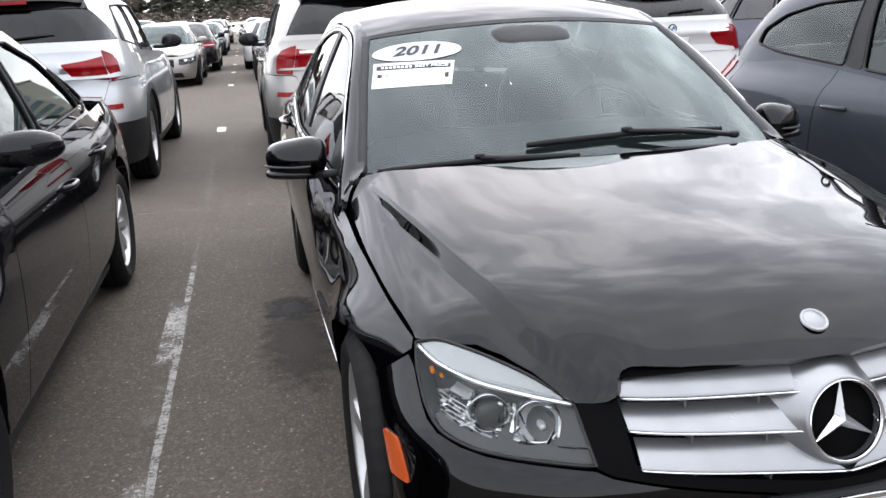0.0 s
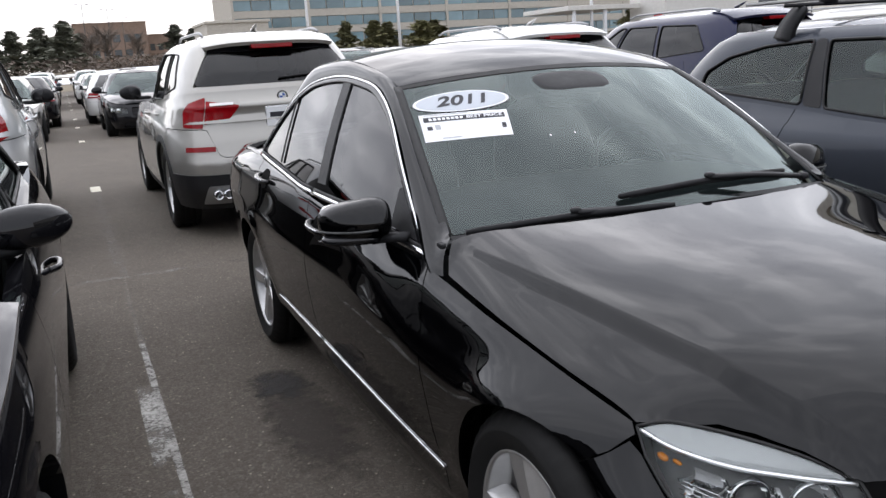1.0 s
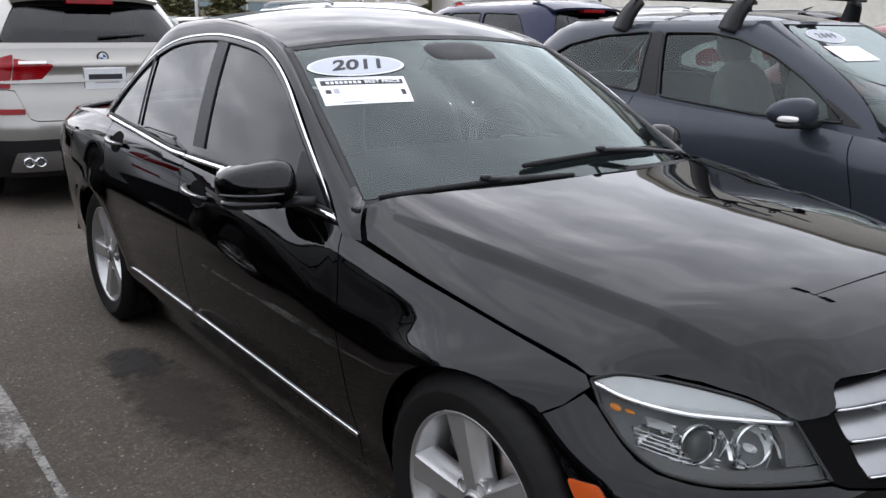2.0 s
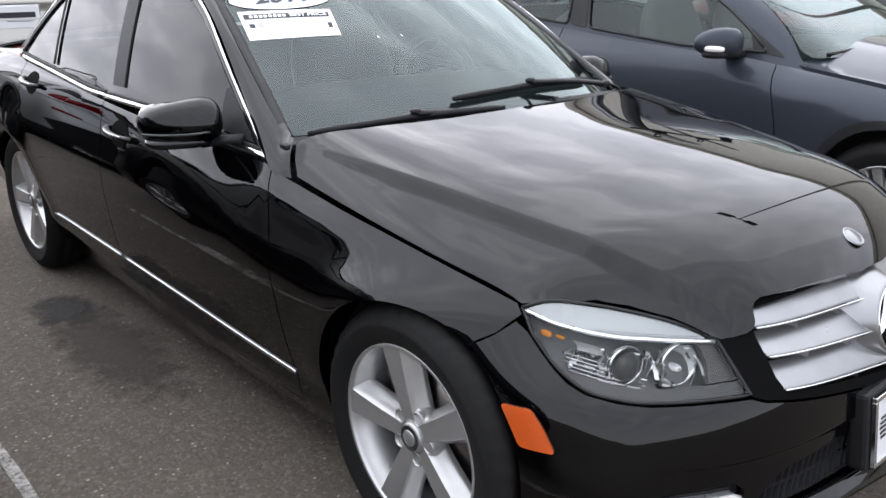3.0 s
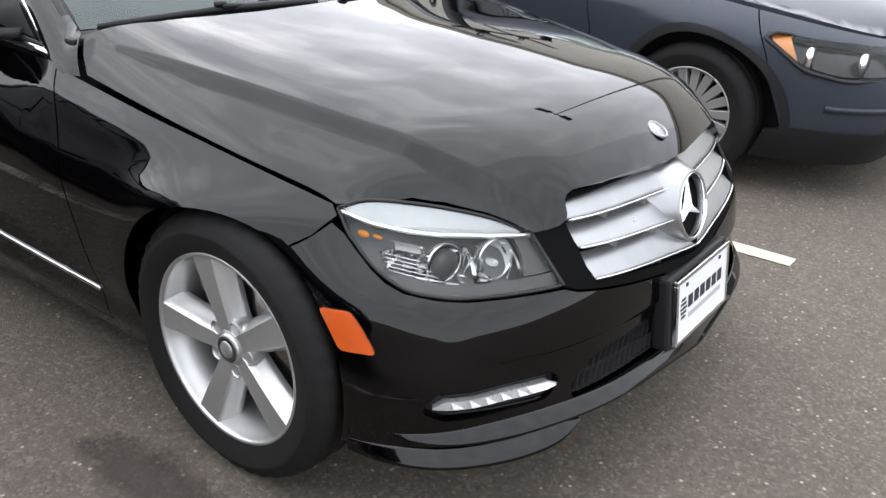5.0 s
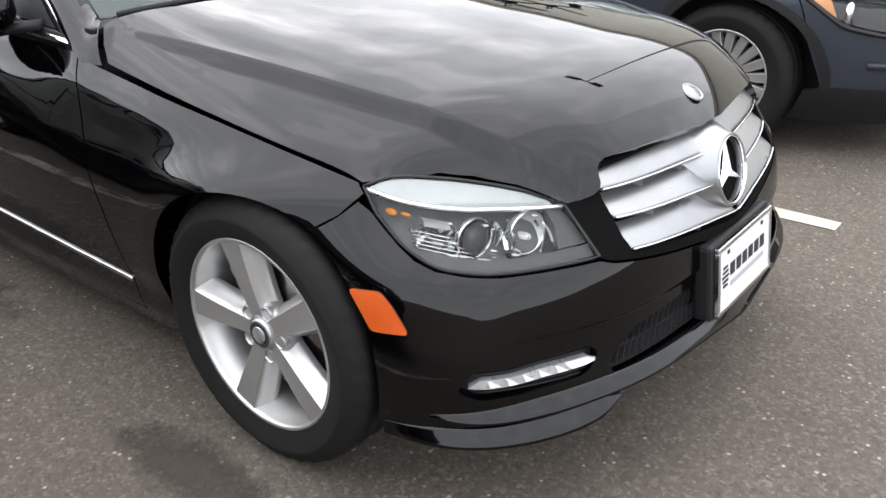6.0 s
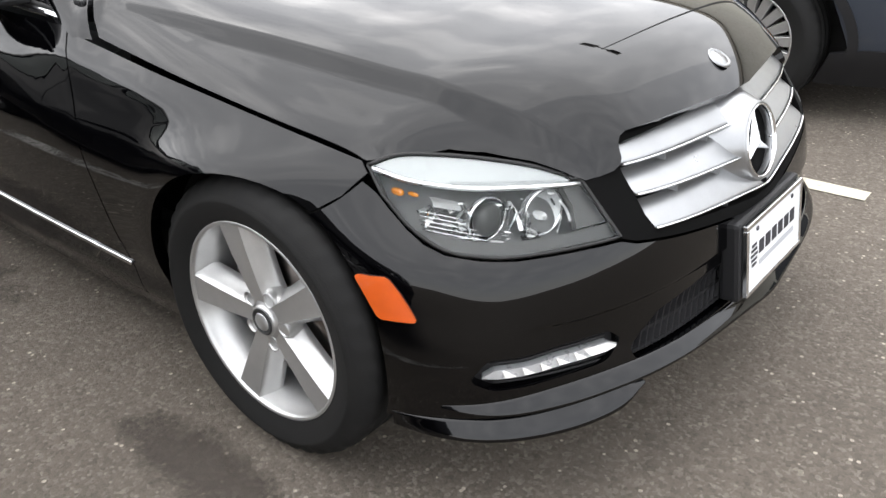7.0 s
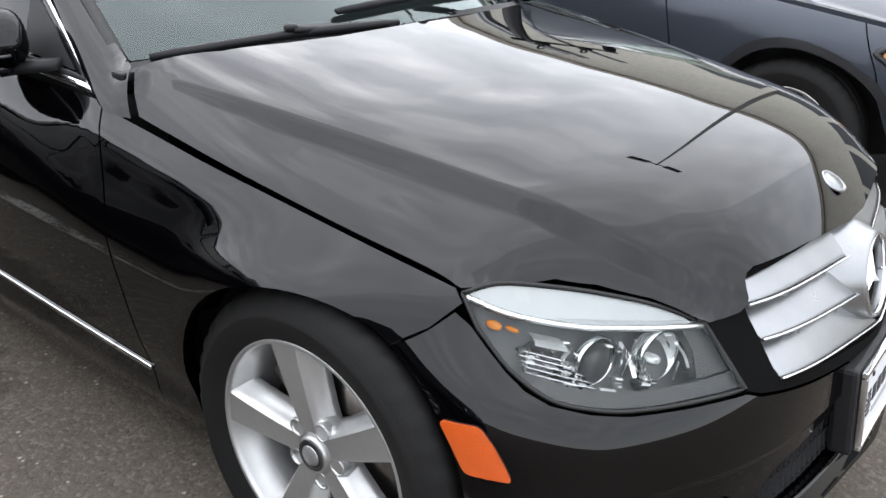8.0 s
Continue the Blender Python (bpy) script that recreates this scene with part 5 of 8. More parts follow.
    part("rear_window", panel_mesh(G, rounded([(va, rz0), (2 * G.U - va, rz0), (2 * G.U - vt, rz1), (vt, rz1)], 0.06), h, flange=0.006, heart=heart), glass_side, c)
    part("rear_shelf_panel", panel_mesh(G, [(va - 0.02, zl), (2 * G.U - va + 0.02, zl), (2 * G.U - va + 0.02, rz0 - 0.004), (va - 0.02, rz0 - 0.004)], h, flange=0.01, heart=heart), mat, c)
    def win_u(poly):
        """Along the wall, so that each corner comes to lie at its true distance back."""
        p, zr0 = np.array(rounded(poly, S.get("wround", 0.05))), S["zbelt"] + 0.15
        if S.get("true_y"):
            f_ = (G.mid - float(S["gyf"](zr0))) / (G.mid - S["gyf"](p[:, 1]))
            r_ = (float(S["gyr"](zr0)) - G.mid) / (S["gyr"](p[:, 1]) - G.mid)
            p[:, 0] = G.mid + (p[:, 0] - G.mid) * np.where(p[:, 0] < G.mid, f_, r_)
        return to_u(G, p)

    wins = [win_u(w) for w in S["windows"]]
    for pl in S.get("pillars", ()):
        both_sides("window_pillar", offset(G, 0.003, heart), win_u(pl), h, M_PLASTIC, c, flange=0.01, heart=heart)
    e = 0.008
    shell = [(ub + e, zl), (va - e, zl), (va - e, rz0), (vt - e, rz1), (vt - e, zr), (ut + e, zr), (ut + e, z1), (ub + e, z0)]
    both_sides("cabin_side", G, dense(shell, 0.2), h, mat, c, holes=wins, flange=0.02, heart=heart)
    frame = S.get("wframe", M_SEAL)
    for w in wins:
        both_sides("side_window", offset(G, -0.006, heart), w, h, glass_side, c, heart=heart)
        for s, PP in ((1, G), (-1, mirrored(G))) if not far else ():
            pth = dense(w, 0.05)
            pth = np.vstack([pth, pth[:1]])
            PP2 = offset(PP, 0.003, heart)
            swept("window_trim", PP2(pth[:, 0], pth[:, 1]), ring_section(0.007, 6), frame, c, up=(s, 0, 0.2))
    part("windscreen_header", panel_mesh(G, [(-ut - e + 0.01, z1 + e), (ut + e - 0.01, z1 + e), (ut, zr), (-ut, zr)], h, flange=0.02, heart=heart), mat, c)
    part("rear_header", panel_mesh(G, [(vt - e + 0.01, rz1 + e), (2 * G.U - vt + e - 0.01, rz1 + e), (2 * G.U - vt, zr), (vt, zr)], h, flange=0.02, heart=heart), S.get("header_shade_mat", mat), c)
    th = np.linspace(0, 2 * math.pi, 90, endpoint=False)
    px, py = G.plan(th, np.full_like(th, zr))
    ymid, hl_, hwid = (py.max() + py.min()) / 2, (py.max() - py.min()) / 2, px.max()
    def roofP(x, y):
        q = np.clip((np.abs(x / hwid) ** 2.6 + np.abs((y - ymid) / hl_) ** 3.2), 0, 1)
        return np.column_stack([x, y, zr + S["crown"] * (1 - q)])
    roof = part("roof", panel_mesh(roofP, np.column_stack([px, py]), h, flange=0.01, heart=(0, ymid, 0)), mat, c)
    if S.get("rails"):
        for s in (1, -1):
            ys = np.linspace(ymid - hl_ * 0.75, ymid + hl_ * 0.8, 14)
            z = zr + S["crown"] * 0.45 + 0.035 * np.clip(np.minimum(ys - ys[0], ys[-1] - ys) / 0.15, 0, 1)
            swept("roof_rail", np.column_stack([np.full(14, s * hwid * 0.88), ys, z]), ring_section(0.012, 8), S["rails"], roof)
    if S.get("spoiler"):
        yy = S["spoiler"]
        def spP(x, t):
            y = yy + 0.42 * t - 0.10 * (x / hwid) ** 2
            return np.column_stack([x, y, zr + S["crown"] * (0.55 - 0.5 * (x / hwid) ** 4) - 0.100 * t * t + 0.012])
        sp = part("roof_spoiler", panel_mesh(spP, rounded([(-hwid * 0.95, 0), (hwid * 0.95, 0), (hwid * 0.97, 0.95), (-hwid * 0.97, 0.95)], 0.05), 0.06, flange=0.030, heart=(0, yy, 0)), mat, roof)
        zl_ = zr + S["crown"] * 0.55 - 0.105
        part("brake_light", box_bm(-0.175, 0.175, yy + 0.27, yy + 0.392, zl_ - 0.030, zl_ + 0.006, 0.006), M_REDLENS, sp)
        fin = swept("antenna_fin", [(0, yy - 0.32, zr + S["crown"]), (0, yy - 0.22, zr + S["crown"] + 0.03), (0, yy - 0.15, zr + S["crown"] + 0.055)], ring_section(0.03, 8, 0.6), mat, roof, scale=[1, 0.7, 0.15])
    if S.get("rear_wiper"):
        zz = rz0 + 0.035
        yy = float(G.yr(zz)) + 0.02
        swept("rear_wiper", [(0.0, yy, zz), (-0.18, yy - 0.01, zz + 0.012), (-0.36, yy - 0.03, zz + 0.02)], ring_section(0.010, 6), M_PLASTIC, c)
    for s in (1, -1):
        x0 = s * 0.05 if s > 0 else -0.62
        yy, zz = yc + 0.02, S["zbelt"] + 0.02
        wy = float(G.yf(z0 + 0.03)) - 0.012
        swept("wiper", cat([(x0, wy + 0.02, z0 + 0.015), (x0 + 0.28, wy + 0.004, z0 + 0.028), (x0 + 0.56, wy + 0.05, z0 + 0.03)], 4), ring_section(0.009, 6), M_PLASTIC, c)
    # inside and below
    part("dashboard", blob_bm((0, yc + 0.42, S["zbelt"] - 0.12), (float(S["ghw"](S["zbelt"])) - 0.06, 0.28, 0.12), power=4), M_DASH, c)
    for s in (1, -1) if not far else ():
        seat(c, s * 0.37, S["seat_y"], 0.52 + S.get("seat_z", 0), seats)
    part("rear_bench", blob_bm((0, S["seat_y"] + 1.05, 0.75 + S.get("seat_z", 0)), (0.58, 0.14, 0.36), Matrix.Rotation(radians(-14), 3, "X")), seats, c)
    part("underbody", box_bm(-float(S["hw"](0.6)) + 0.30, float(S["hw"](0.6)) - 0.30, 0.22, L - 0.22, zb + 0.03, S["zbelt"] - 0.32, 0.03), M_UNDER, c)
    part("floor_pan", box_bm(-float(S["hw"](0.6)) + 0.06, float(S["hw"](0.6)) - 0.06, wf + ra + 0.03, wr - ra - 0.03, zb + 0.03, zb + 0.14, 0.01), M_UNDER, c)
    mirror_unit(c, float(S["ghw"](S["zbelt"] + 0.1)) + 0.06 + S.get("mirror_x", 0), S["mirror_y"], S["zbelt"] + S.get("mirror_z", 0.10), S.get("mirror_mat", mat), S.get("mirror_w", 0.115), S.get("mirror_h", 0.085), lamp=S.get("mirror_lamp", False))
    ws = wheel_set(R, S["rim"], 0.235, S.get("spokes", 5), S.get("wheel", "alloy"))
    for wy in wheels:
        for s in (1, -1):
            put_wheel(ws, c, (s * (float(S["hw"](0.5)) - 0.135), wy, R), s, 17 * wy + 20 * s, far=far)
    return c


def edge_x(B, top, L):
    ys = np.linspace(0, L, 240)
    u = B.uy(ys)
    zs = top(ys)
    # half width of the wall where it meets the top line, corrected for the slanted ends
    out = np.zeros(240)
    th = np.linspace(0.001, math.pi - 0.001, 1500)
    for i, (y, z) in enumerate(zip(ys, zs)):
        x, yy = B.plan(th, np.full_like(th, float(z)))
        out[i] = np.interp(y, yy, x, left=0.0, right=0.0)
    return out


def suv(L=4.65, W=0.94, H=1.70, wb=2.81, fo=0.87, R=0.365, **more):
    zr = H - 0.075
    b0 = 0.62 * H
    # black rear header: the shade under the roof spoiler, put into its colour
    S = dict(L=L, wb=wb, fo=fo, R=R, rim=0.235, zb=0.22, clad=0.545, category="suv", header_shade_mat=M_GLOSSPL, diffuser=(0.75, 0.31, 0.455), seam=((0.0, 0.668), (0.54, 0.676), (0.575, 0.70), (0.655, 0.895), (0.70, 0.905), (1.0, 0.91)),
             top=curve((0, 0.86), (0.25, 0.93), (1.1, 1.03), (1.4, b0 + 0.01), (L - 1.0, b0 + 0.07), (L - 0.3, 1.19), (L, 1.205)),
             yf=curve((0.2, 0.10), (0.45, 0.0), (0.7, 0.03), (0.95, 0.14), (1.2, 0.35)),
             yr=curve((0.2, L - 0.14), (0.45, L - 0.01), (0.62, L), (0.70, L - 0.02), (0.80, L - 0.045), (0.95, L - 0.085), (1.04, L - 0.085), (1.08, L - 0.075), (1.11, L - 0.095), (1.17, L - 0.125), (1.25, L - 0.14)),
             hw=curve((0.2, W - 0.07), (0.4, W - 0.02), (0.65, W), (0.85, W - 0.015), (1.0, W - 0.05), (1.12, W - 0.085), (1.25, W - 0.12)),
             zbelt=b0 + 0.02, zr=zr, crown=0.075, cowl=1.32,
             gyf=curve((b0 - 0.1, 1.18), (b0 + 0.1, 1.46), (zr - 0.06, 2.06), (zr, 2.22)),
             gyr=curve((b0 - 0.1, L - 0.07), (1.18, L - 0.135), (1.27, L - 0.18), (zr - 0.10, L - 0.38), (zr, L - 0.48)),
             ghw=curve((b0 - 0.1, W - 0.06), (b0 + 0.05, W - 0.10), (zr - 0.1, W - 0.245), (zr - 0.03, W - 0.30), (zr, W - 0.36)),
             doors=[1.52, 2.55, 3.42], windscreen=((0.74, b0 + 0.02), (0.60, zr - 0.035)), rear_window=((0.69, 1.248), (0.61, zr - 0.12)),
             windows=[[(1.72, b0 + 0.05), (2.50, b0 + 0.07), (2.50, zr - 0.085), (2.30, zr - 0.085)], [(2.56, b0 + 0.07), (3.34, b0 + 0.085), (3.34, zr - 0.09), (2.56, zr - 0.085)],
                      [(3.41, b0 + 0.12), (L - 0.62, b0 + 0.19), (L - 0.72, zr - 0.11), (3.41, zr - 0.09)]],
             headlight=[(0.52, None, 0.66), (None, 0.40, 0.68), (None, 0.46, 0.83), (0.50, None, 0.80)],
             grille=[[(-0.42, 0.62), (-0.03, 0.62), (-0.03, 0.84), (-0.42, 0.82)], [(0.03, 0.62), (0.42, 0.62), (0.42, 0.82), (0.03, 0.84)], [(-0.5, 0.32), (0.5, 0.32), (0.45, 0.46), (-0.45, 0.46)]],
             rear_split=0.70, taillight=[[(0.690, None, 0.915), (None, L - 0.20, 0.925), (None, L - 0.24, 1.06), (None, L - 0.18, 1.115), (0.690, None, 1.16)], [(0.683, None, 0.945), (0.683, None, 1.13), (0.40, None, 1.085), (0.425, None, 1.04), (0.485, None, 0.975)]], strip=0.84, reflector=(0.60, 0.815, 0.750),
             plate=0.975, badge=1.135, exhaust=(0.545, 0.625, -0.545, -0.625), rails=M_SATIN, spoiler=L - 0.70, rear_wiper=True, seat_y=2.02, seat_z=0.14, mirror_y=1.72, mirror_mat=M_PLASTIC)
    S.update(more)
    return S


def sedan(L=4.75, W=0.90, H=1.46, wb=2.80, fo=0.86, R=0.325, **more):
    zr = H - 0.06
    S = dict(L=L, wb=wb, fo=fo, R=R, rim=0.225, zb=0.17, category="car",
             top=curve((0, 0.66), (0.2, 0.73), (1.0, 0.87), (1.35, 0.90), (2.4, 0.93), (3.4, 0.965), (4.1, 0.98), (L, 0.95)),
             yf=curve((0.15, 0.10), (0.35, 0.0), (0.55, 0.02), (0.75, 0.14), (1.0, 0.4)), yr=curve((0.15, L - 0.12), (0.45, L), (0.6, L - 0.01), (0.8, L - 0.05), (1.0, L - 0.09)),
             hw=curve((0.15, W - 0.09), (0.3, W - 0.03), (0.6, W), (0.75, W - 0.01), (0.87, W - 0.04), (0.98, W - 0.09)),
             zbelt=0.92, zr=zr, crown=0.06, cowl=1.36,
             gyf=curve((0.8, 1.22), (1.0, 1.56), (zr - 0.05, 2.22), (zr, 2.36)), gyr=curve((0.8, L - 0.50), (1.0, L - 0.70), (zr - 0.05, L - 1.38), (zr, L - 1.52)),
             ghw=curve((0.8, W - 0.06), (0.95, W - 0.10), (zr - 0.1, W - 0.27), (zr - 0.03, W - 0.31), (zr, W - 0.37)),
             doors=[1.46, 2.48, 3.42], windscreen=((0.72, 0.93), (0.56, zr - 0.03)), rear_window=((0.62, 1.02), (0.52, zr - 0.04)),
             windows=[[(1.62, 0.945), (2.44, 0.975), (2.44, zr - 0.075), (2.30, zr - 0.075)], [(2.50, 0.975), (3.30, 1.00), (3.30, zr - 0.16), (2.95, zr - 0.07), (2.50, zr - 0.075)], [(3.36, 1.005), (L - 1.02, 1.02), (3.36, zr - 0.19)]],
             headlight=[(0.46, None, 0.50), (None, 0.42, 0.56), (None, 0.50, 0.69), (0.46, None, 0.64)],
             grille=[[(-0.36, 0.46), (-0.02, 0.46), (-0.02, 0.66), (-0.36, 0.64)], [(0.02, 0.46), (0.36, 0.46), (0.36, 0.64), (0.02, 0.66)], [(-0.6, 0.22), (0.6, 0.22), (0.52, 0.34), (-0.52, 0.34)]],
             rear_split=0.64, taillight=[(0.40, None, 0.74), (None, L - 0.36, 0.74), (None, L - 0.30, 0.90), (0.40, None, 0.86)], boot=L - 0.72, seat_y=1.95, mirror_y=1.66, nose=0.08, bonnet=0.07)
    S.update(more)
    return S


def hatch(L=4.25, W=0.89, H=1.475):
    zr = H - 0.06
    top = curve((0, 0.66), (0.2, 0.715), (0.55, 0.785), (1.0, 0.85), (1.36, 0.893), (1.55, 0.918), (1.9, 0.935), (2.4, 0.960), (2.7, 0.985), (3.4, 1.025), (L, 1.03))
    return sedan(L=L, W=W, H=H, wb=2.64, fo=0.87, R=0.314, rim=0.207, clad=0.30, arch_w=0.032, top=top, bonnet=0.105, roll=(top, 0.13, 0.105, 1.75),
                 yr=curve((0.15, L - 0.12), (0.45, L), (0.7, L - 0.02), (1.0, L - 0.12)),
                 hw=curve((0.15, W - 0.07), (0.3, W - 0.025), (0.55, W), (0.68, W - 0.002), (0.78, W - 0.010), (0.85, W - 0.024), (0.90, W - 0.052), (0.95, W - 0.098), (1.02, W - 0.140)),
                 zbelt=0.955, gyf=curve((0.85, 1.15), (1.05, 1.42), (zr - 0.07, 1.98), (zr, 2.12)), gyr=curve((0.85, L - 0.10), (1.05, L - 0.20), (zr - 0.05, L - 0.52), (zr, L - 0.62)), gnf=8.0,
                 ghw=curve((0.85, W - 0.09), (0.93, W - 0.115), (1.0, W - 0.137), (zr - 0.1, W - 0.245), (zr - 0.03, W - 0.285), (zr, W - 0.34)),
                 doors=[1.39, 2.83], windscreen=((0.66, 0.93), (0.53, zr - 0.025)), rear_window=((0.60, 1.06), (0.52, zr - 0.05)),
                 windows=[[(1.53, 0.945), (2.00, 0.952), (2.62, 1.005), (2.70, zr - 0.065), (2.38, zr - 0.065), (2.20, 1.318), (1.98, 1.240), (1.78, 1.130)], [(2.78, 1.018), (3.35, 1.065), (3.62, 1.11), (3.60, 1.19), (3.42, 1.275), (3.15, zr - 0.085), (2.80, zr - 0.060)]],
                 headlight=[(0.44, None, 0.560), (0.74, None, 0.545), (None, 0.44, 0.575), (None, 0.555, 0.690), (None, 0.52, 0.715), (0.44, None, 0.665)],
                 grille=[[(-0.34, 0.50), (0.34, 0.50), (0.38, 0.64), (-0.38, 0.64)], [(-0.62, 0.24), (0.62, 0.24), (0.55, 0.38), (-0.55, 0.38)]],
                 rear_split=0.62, taillight=[(0.62, None, 0.80), (None, L - 0.34, 0.80), (None, L - 0.34, 1.0), (0.64, None, 0.98)], handle=0.165,
                 cowl=1.38, spokes=18, wheel="many", amber=True, lamp_round=0.045, seat_y=2.0, mirror_y=1.66, mirror_z=0.035, mirror_x=0.03, mirror_w=0.125, mirror_h=0.075, mirror_lamp=True, wround=0.03, true_y=True, pillars=[[(2.635, 1.0), (2.765, 1.014), (2.79, zr - 0.055), (2.715, zr - 0.055)], [(1.44, 0.925), (1.60, 0.945), (1.66, 1.06)]])


def facing_us(x, y, turn=0.0):
    return pose(x, y, 0, 0, 0, turn)


def facing_away(x, y_rear, L, turn=0.0):
    return pose(x, y_rear + L, 0, 0, 0, 180 + turn)


del_boot = hatch()
del_boot.pop("boot")
grey = build_car("hatchback", "slate-grey metallic two-door hatchback with roof rack and 2009 sign", del_boot, M_GRAY, facing_us(2.74, 0.03), 0.05, M_SIDEGL, M_SEAT)

# black lower apron under the front bumper, with a grey insert strip above it
HB = Ring(del_boot["yf"], del_boot["yr"], del_boot["hw"], del_boot.get("nf", 5.0), del_boot.get("nr", 6.5), del_boot.get("zref", 0.65), del_boot.get("roll"))
ue = float(np.abs(to_u(HB, [(0.56, 0.25)])).max())
part("apron", panel_mesh(offset(HB, 0.008, (0, 2.1, 0.6)), [(-ue, 0.165), (ue, 0.165), (ue, 0.30), (ue - 0.12, 0.325), (-ue + 0.12, 0.325), (-ue, 0.30)], 0.05, flange=0.02, heart=(0, 2.1, 0.6)), M_PLASTIC, grey, "black plastic lower apron")
us = np.linspace(-ue + 0.22, ue - 0.22, 40)
swept("bumper_strip", offset(HB, 0.006, (0, 2.1, 0.6))(us, np.full(40, 0.425)), [(-0.006, -0.014), (0.006, -0.012), (0.006, 0.012), (-0.006, 0.014)], M_GRAY, grey, up=(0, -0.2, 1))

# roof rack: two bars on black feet, and a cycle tray along them
for yb in (2.27, 3.02):
    for sg in (1, -1):
        ft = cat([(sg * 0.615, yb + 0.03, 1.358), (sg * 0.60, yb + 0.01, 1.433), (sg * 0.565, yb - 0.02, 1.503), (sg * 0.53, yb - 0.035, 1.533)], 4)
        swept("rack_foot", ft, [(-0.055, -0.022), (0.055, -0.022), (0.045, 0.022), (-0.045, 0.022)], M_PLASTIC, grey, up=(sg, 0, 0.5), scale=np.linspace(1.15, 0.7, len(ft)))
    swept("rack_bar", [(-0.66, yb - 0.03, 1.545), (0, yb - 0.03, 1.550), (0.66, yb - 0.03, 1.545)], ring_section(0.016, 10, 0.7), M_PLASTIC, grey)
for xt in (-0.34, 0.20):
    swept("cycle_tray", [(xt, 1.95, 1.583), (xt, 2.7, 1.578), (xt, 3.60, 1.583)], [(-0.035, -0.010), (0.035, -0.010), (0.035, 0.010), (0.02, 0.0), (-0.02, 0.0), (-0.035, 0.010)], M_SATIN, grey)
    for yb in (2.24, 2.99):
        part("tray_clamp", blob_bm((xt, yb, 1.575), (0.055, 0.035, 0.03), power=4), M_PLASTIC, grey)
        swept("strap", cat([(xt - 0.03, yb, 1.598), (xt - 0.035, yb + 0.01, 1.643), (xt, yb + 0.02, 1.663), (xt + 0.035, yb + 0.01, 1.643), (xt + 0.03, yb, 1.598)], 4), ring_section(0.008, 6), M_PLASTIC, grey, up=(0, 1, 0))
swept("tray_arm", [(-0.34, 3.1, 1.588), (-0.33, 2.55, 1.618), (-0.36, 2.05, 1.603)], ring_section(0.012, 8), M_SATIN, grey)
GH = Ring(del_boot["gyf"], del_boot["gyr"], del_boot["ghw"], 8.0, 6.0, del_boot["zbelt"] + 0.15)
gc = (2.74, 0.03, 0.0)
th_ = np.linspace(0, 2 * math.pi, 36, endpoint=False)
for nm, k, d, mt in (("sign_border", 1.0, 0.003, M_PAPER), ("sign_face", 0.93, 0.004, M_STICKER)):
    me = panel_mesh(offset(GH, d), np.column_stack([-0.27 + 0.185 * k * np.cos(th_), 1.335 + 0.034 * k * np.sin(th_)]), 0.03)
    if nm == "sign_border":
        me.transform(Matrix.Translation(gc))
        sg9 = tagged(part("windscreen_sign", me, mt), "oval 2009 year sign on the grey hatchback's windscreen", "sign")
    else:
        me.transform(Matrix.Translation(gc))
        part(nm, me, mt, sg9)
me = panel_mesh(offset(GH, 0.003), [(-0.46, 1.285), (-0.10, 1.285), (-0.10, 1.215), (-0.46, 1.215)], 0.03)
me.transform(Matrix.Translation(gc))
tagged(part("price_label", me, M_PAPER), "white price label on the grey hatchback's windscreen", "label")
for i, ch in enumerate("2009"):
    u = np.array([-0.27 - 0.084 + 0.056 * i])
    p0, pu, pv = (offset(GH, 0.005)(u + a_, np.array([1.335 + b_]))[0] for a_, b_ in ((0, 0), (0.01, 0), (0, 0.01)))
    ex, ey = Vector(pu - p0).normalized(), Vector(pv - p0).normalized()
    ez = ex.cross(ey).normalized()
    mm = Matrix((ex, ez.cross(ex), ez)).transposed().to_4x4()
    mm.translation = Vector(p0) + Vector(gc)
    tm = text_mesh(ch, 0.066, 0.25, 0.0015)
    tm.transform(mm)
    part("numeral", tm, M_INK, sg9)
build_car("black_sedan", "black metallic sedan with alloy wheels parked beside the stall line", sedan(L=4.62, W=0.885, wb=2.78, fo=0.84, doors=[1.46, 2.50, 3.28], handle=0.145, spokes=10, wheel="many", mirror_x=-0.09, mirror_y=1.89, mirror_z=0.065, mirror_h=0.068), M_BLACK2, facing_us(-2.62, 0.08), 0.05, M_SIDEGL)
build_car("silver_suv", "silver-grey metallic suv seen from behind", suv(), M_SILVER, facing_away(0.03, 6.33, 4.65), 0.045)
build_car("pale_suv", "pale silver large suv seen from behind", suv(L=4.88, W=0.965, H=1.75, wb=2.93, fo=0.90, R=0.385, strip=0.18, clad=0.62, badge=None, diffuser=(0.70, 0.33, 0.47),
          seam=((0.0, 0.70), (0.60, 0.71), (0.66, 0.74), (0.755, 0.945), (0.80, 0.955), (1.0, 0.96)), rear_window=((0.80, 1.285), (0.68, 1.535)),
          taillight=[[(0.780, None, 0.955), (None, 4.66, 0.985), (None, 4.63, 1.10), (None, 4.68, 1.165), (0.780, None, 1.205)], [(0.772, None, 0.962), (0.772, None, 1.155), (0.62, None, 1.125), (0.43, None, 1.105), (0.50, None, 1.0)]]), M_PEARL, facing_away(-2.86, 6.20, 4.88), 0.05)
build_car("white_suv", "white suv with red brake light and roof rails", suv(L=4.66, W=0.94, H=1.64), M_WHITE, facing_away(2.92, 6.35, 4.66), 0.06)
build_car("navy_suv", "dark navy blue suv parked between other cars", suv(L=4.85, W=0.96, H=1.73), M_NAVY, facing_away(5.75, 6.4, 4.85), 0.06)
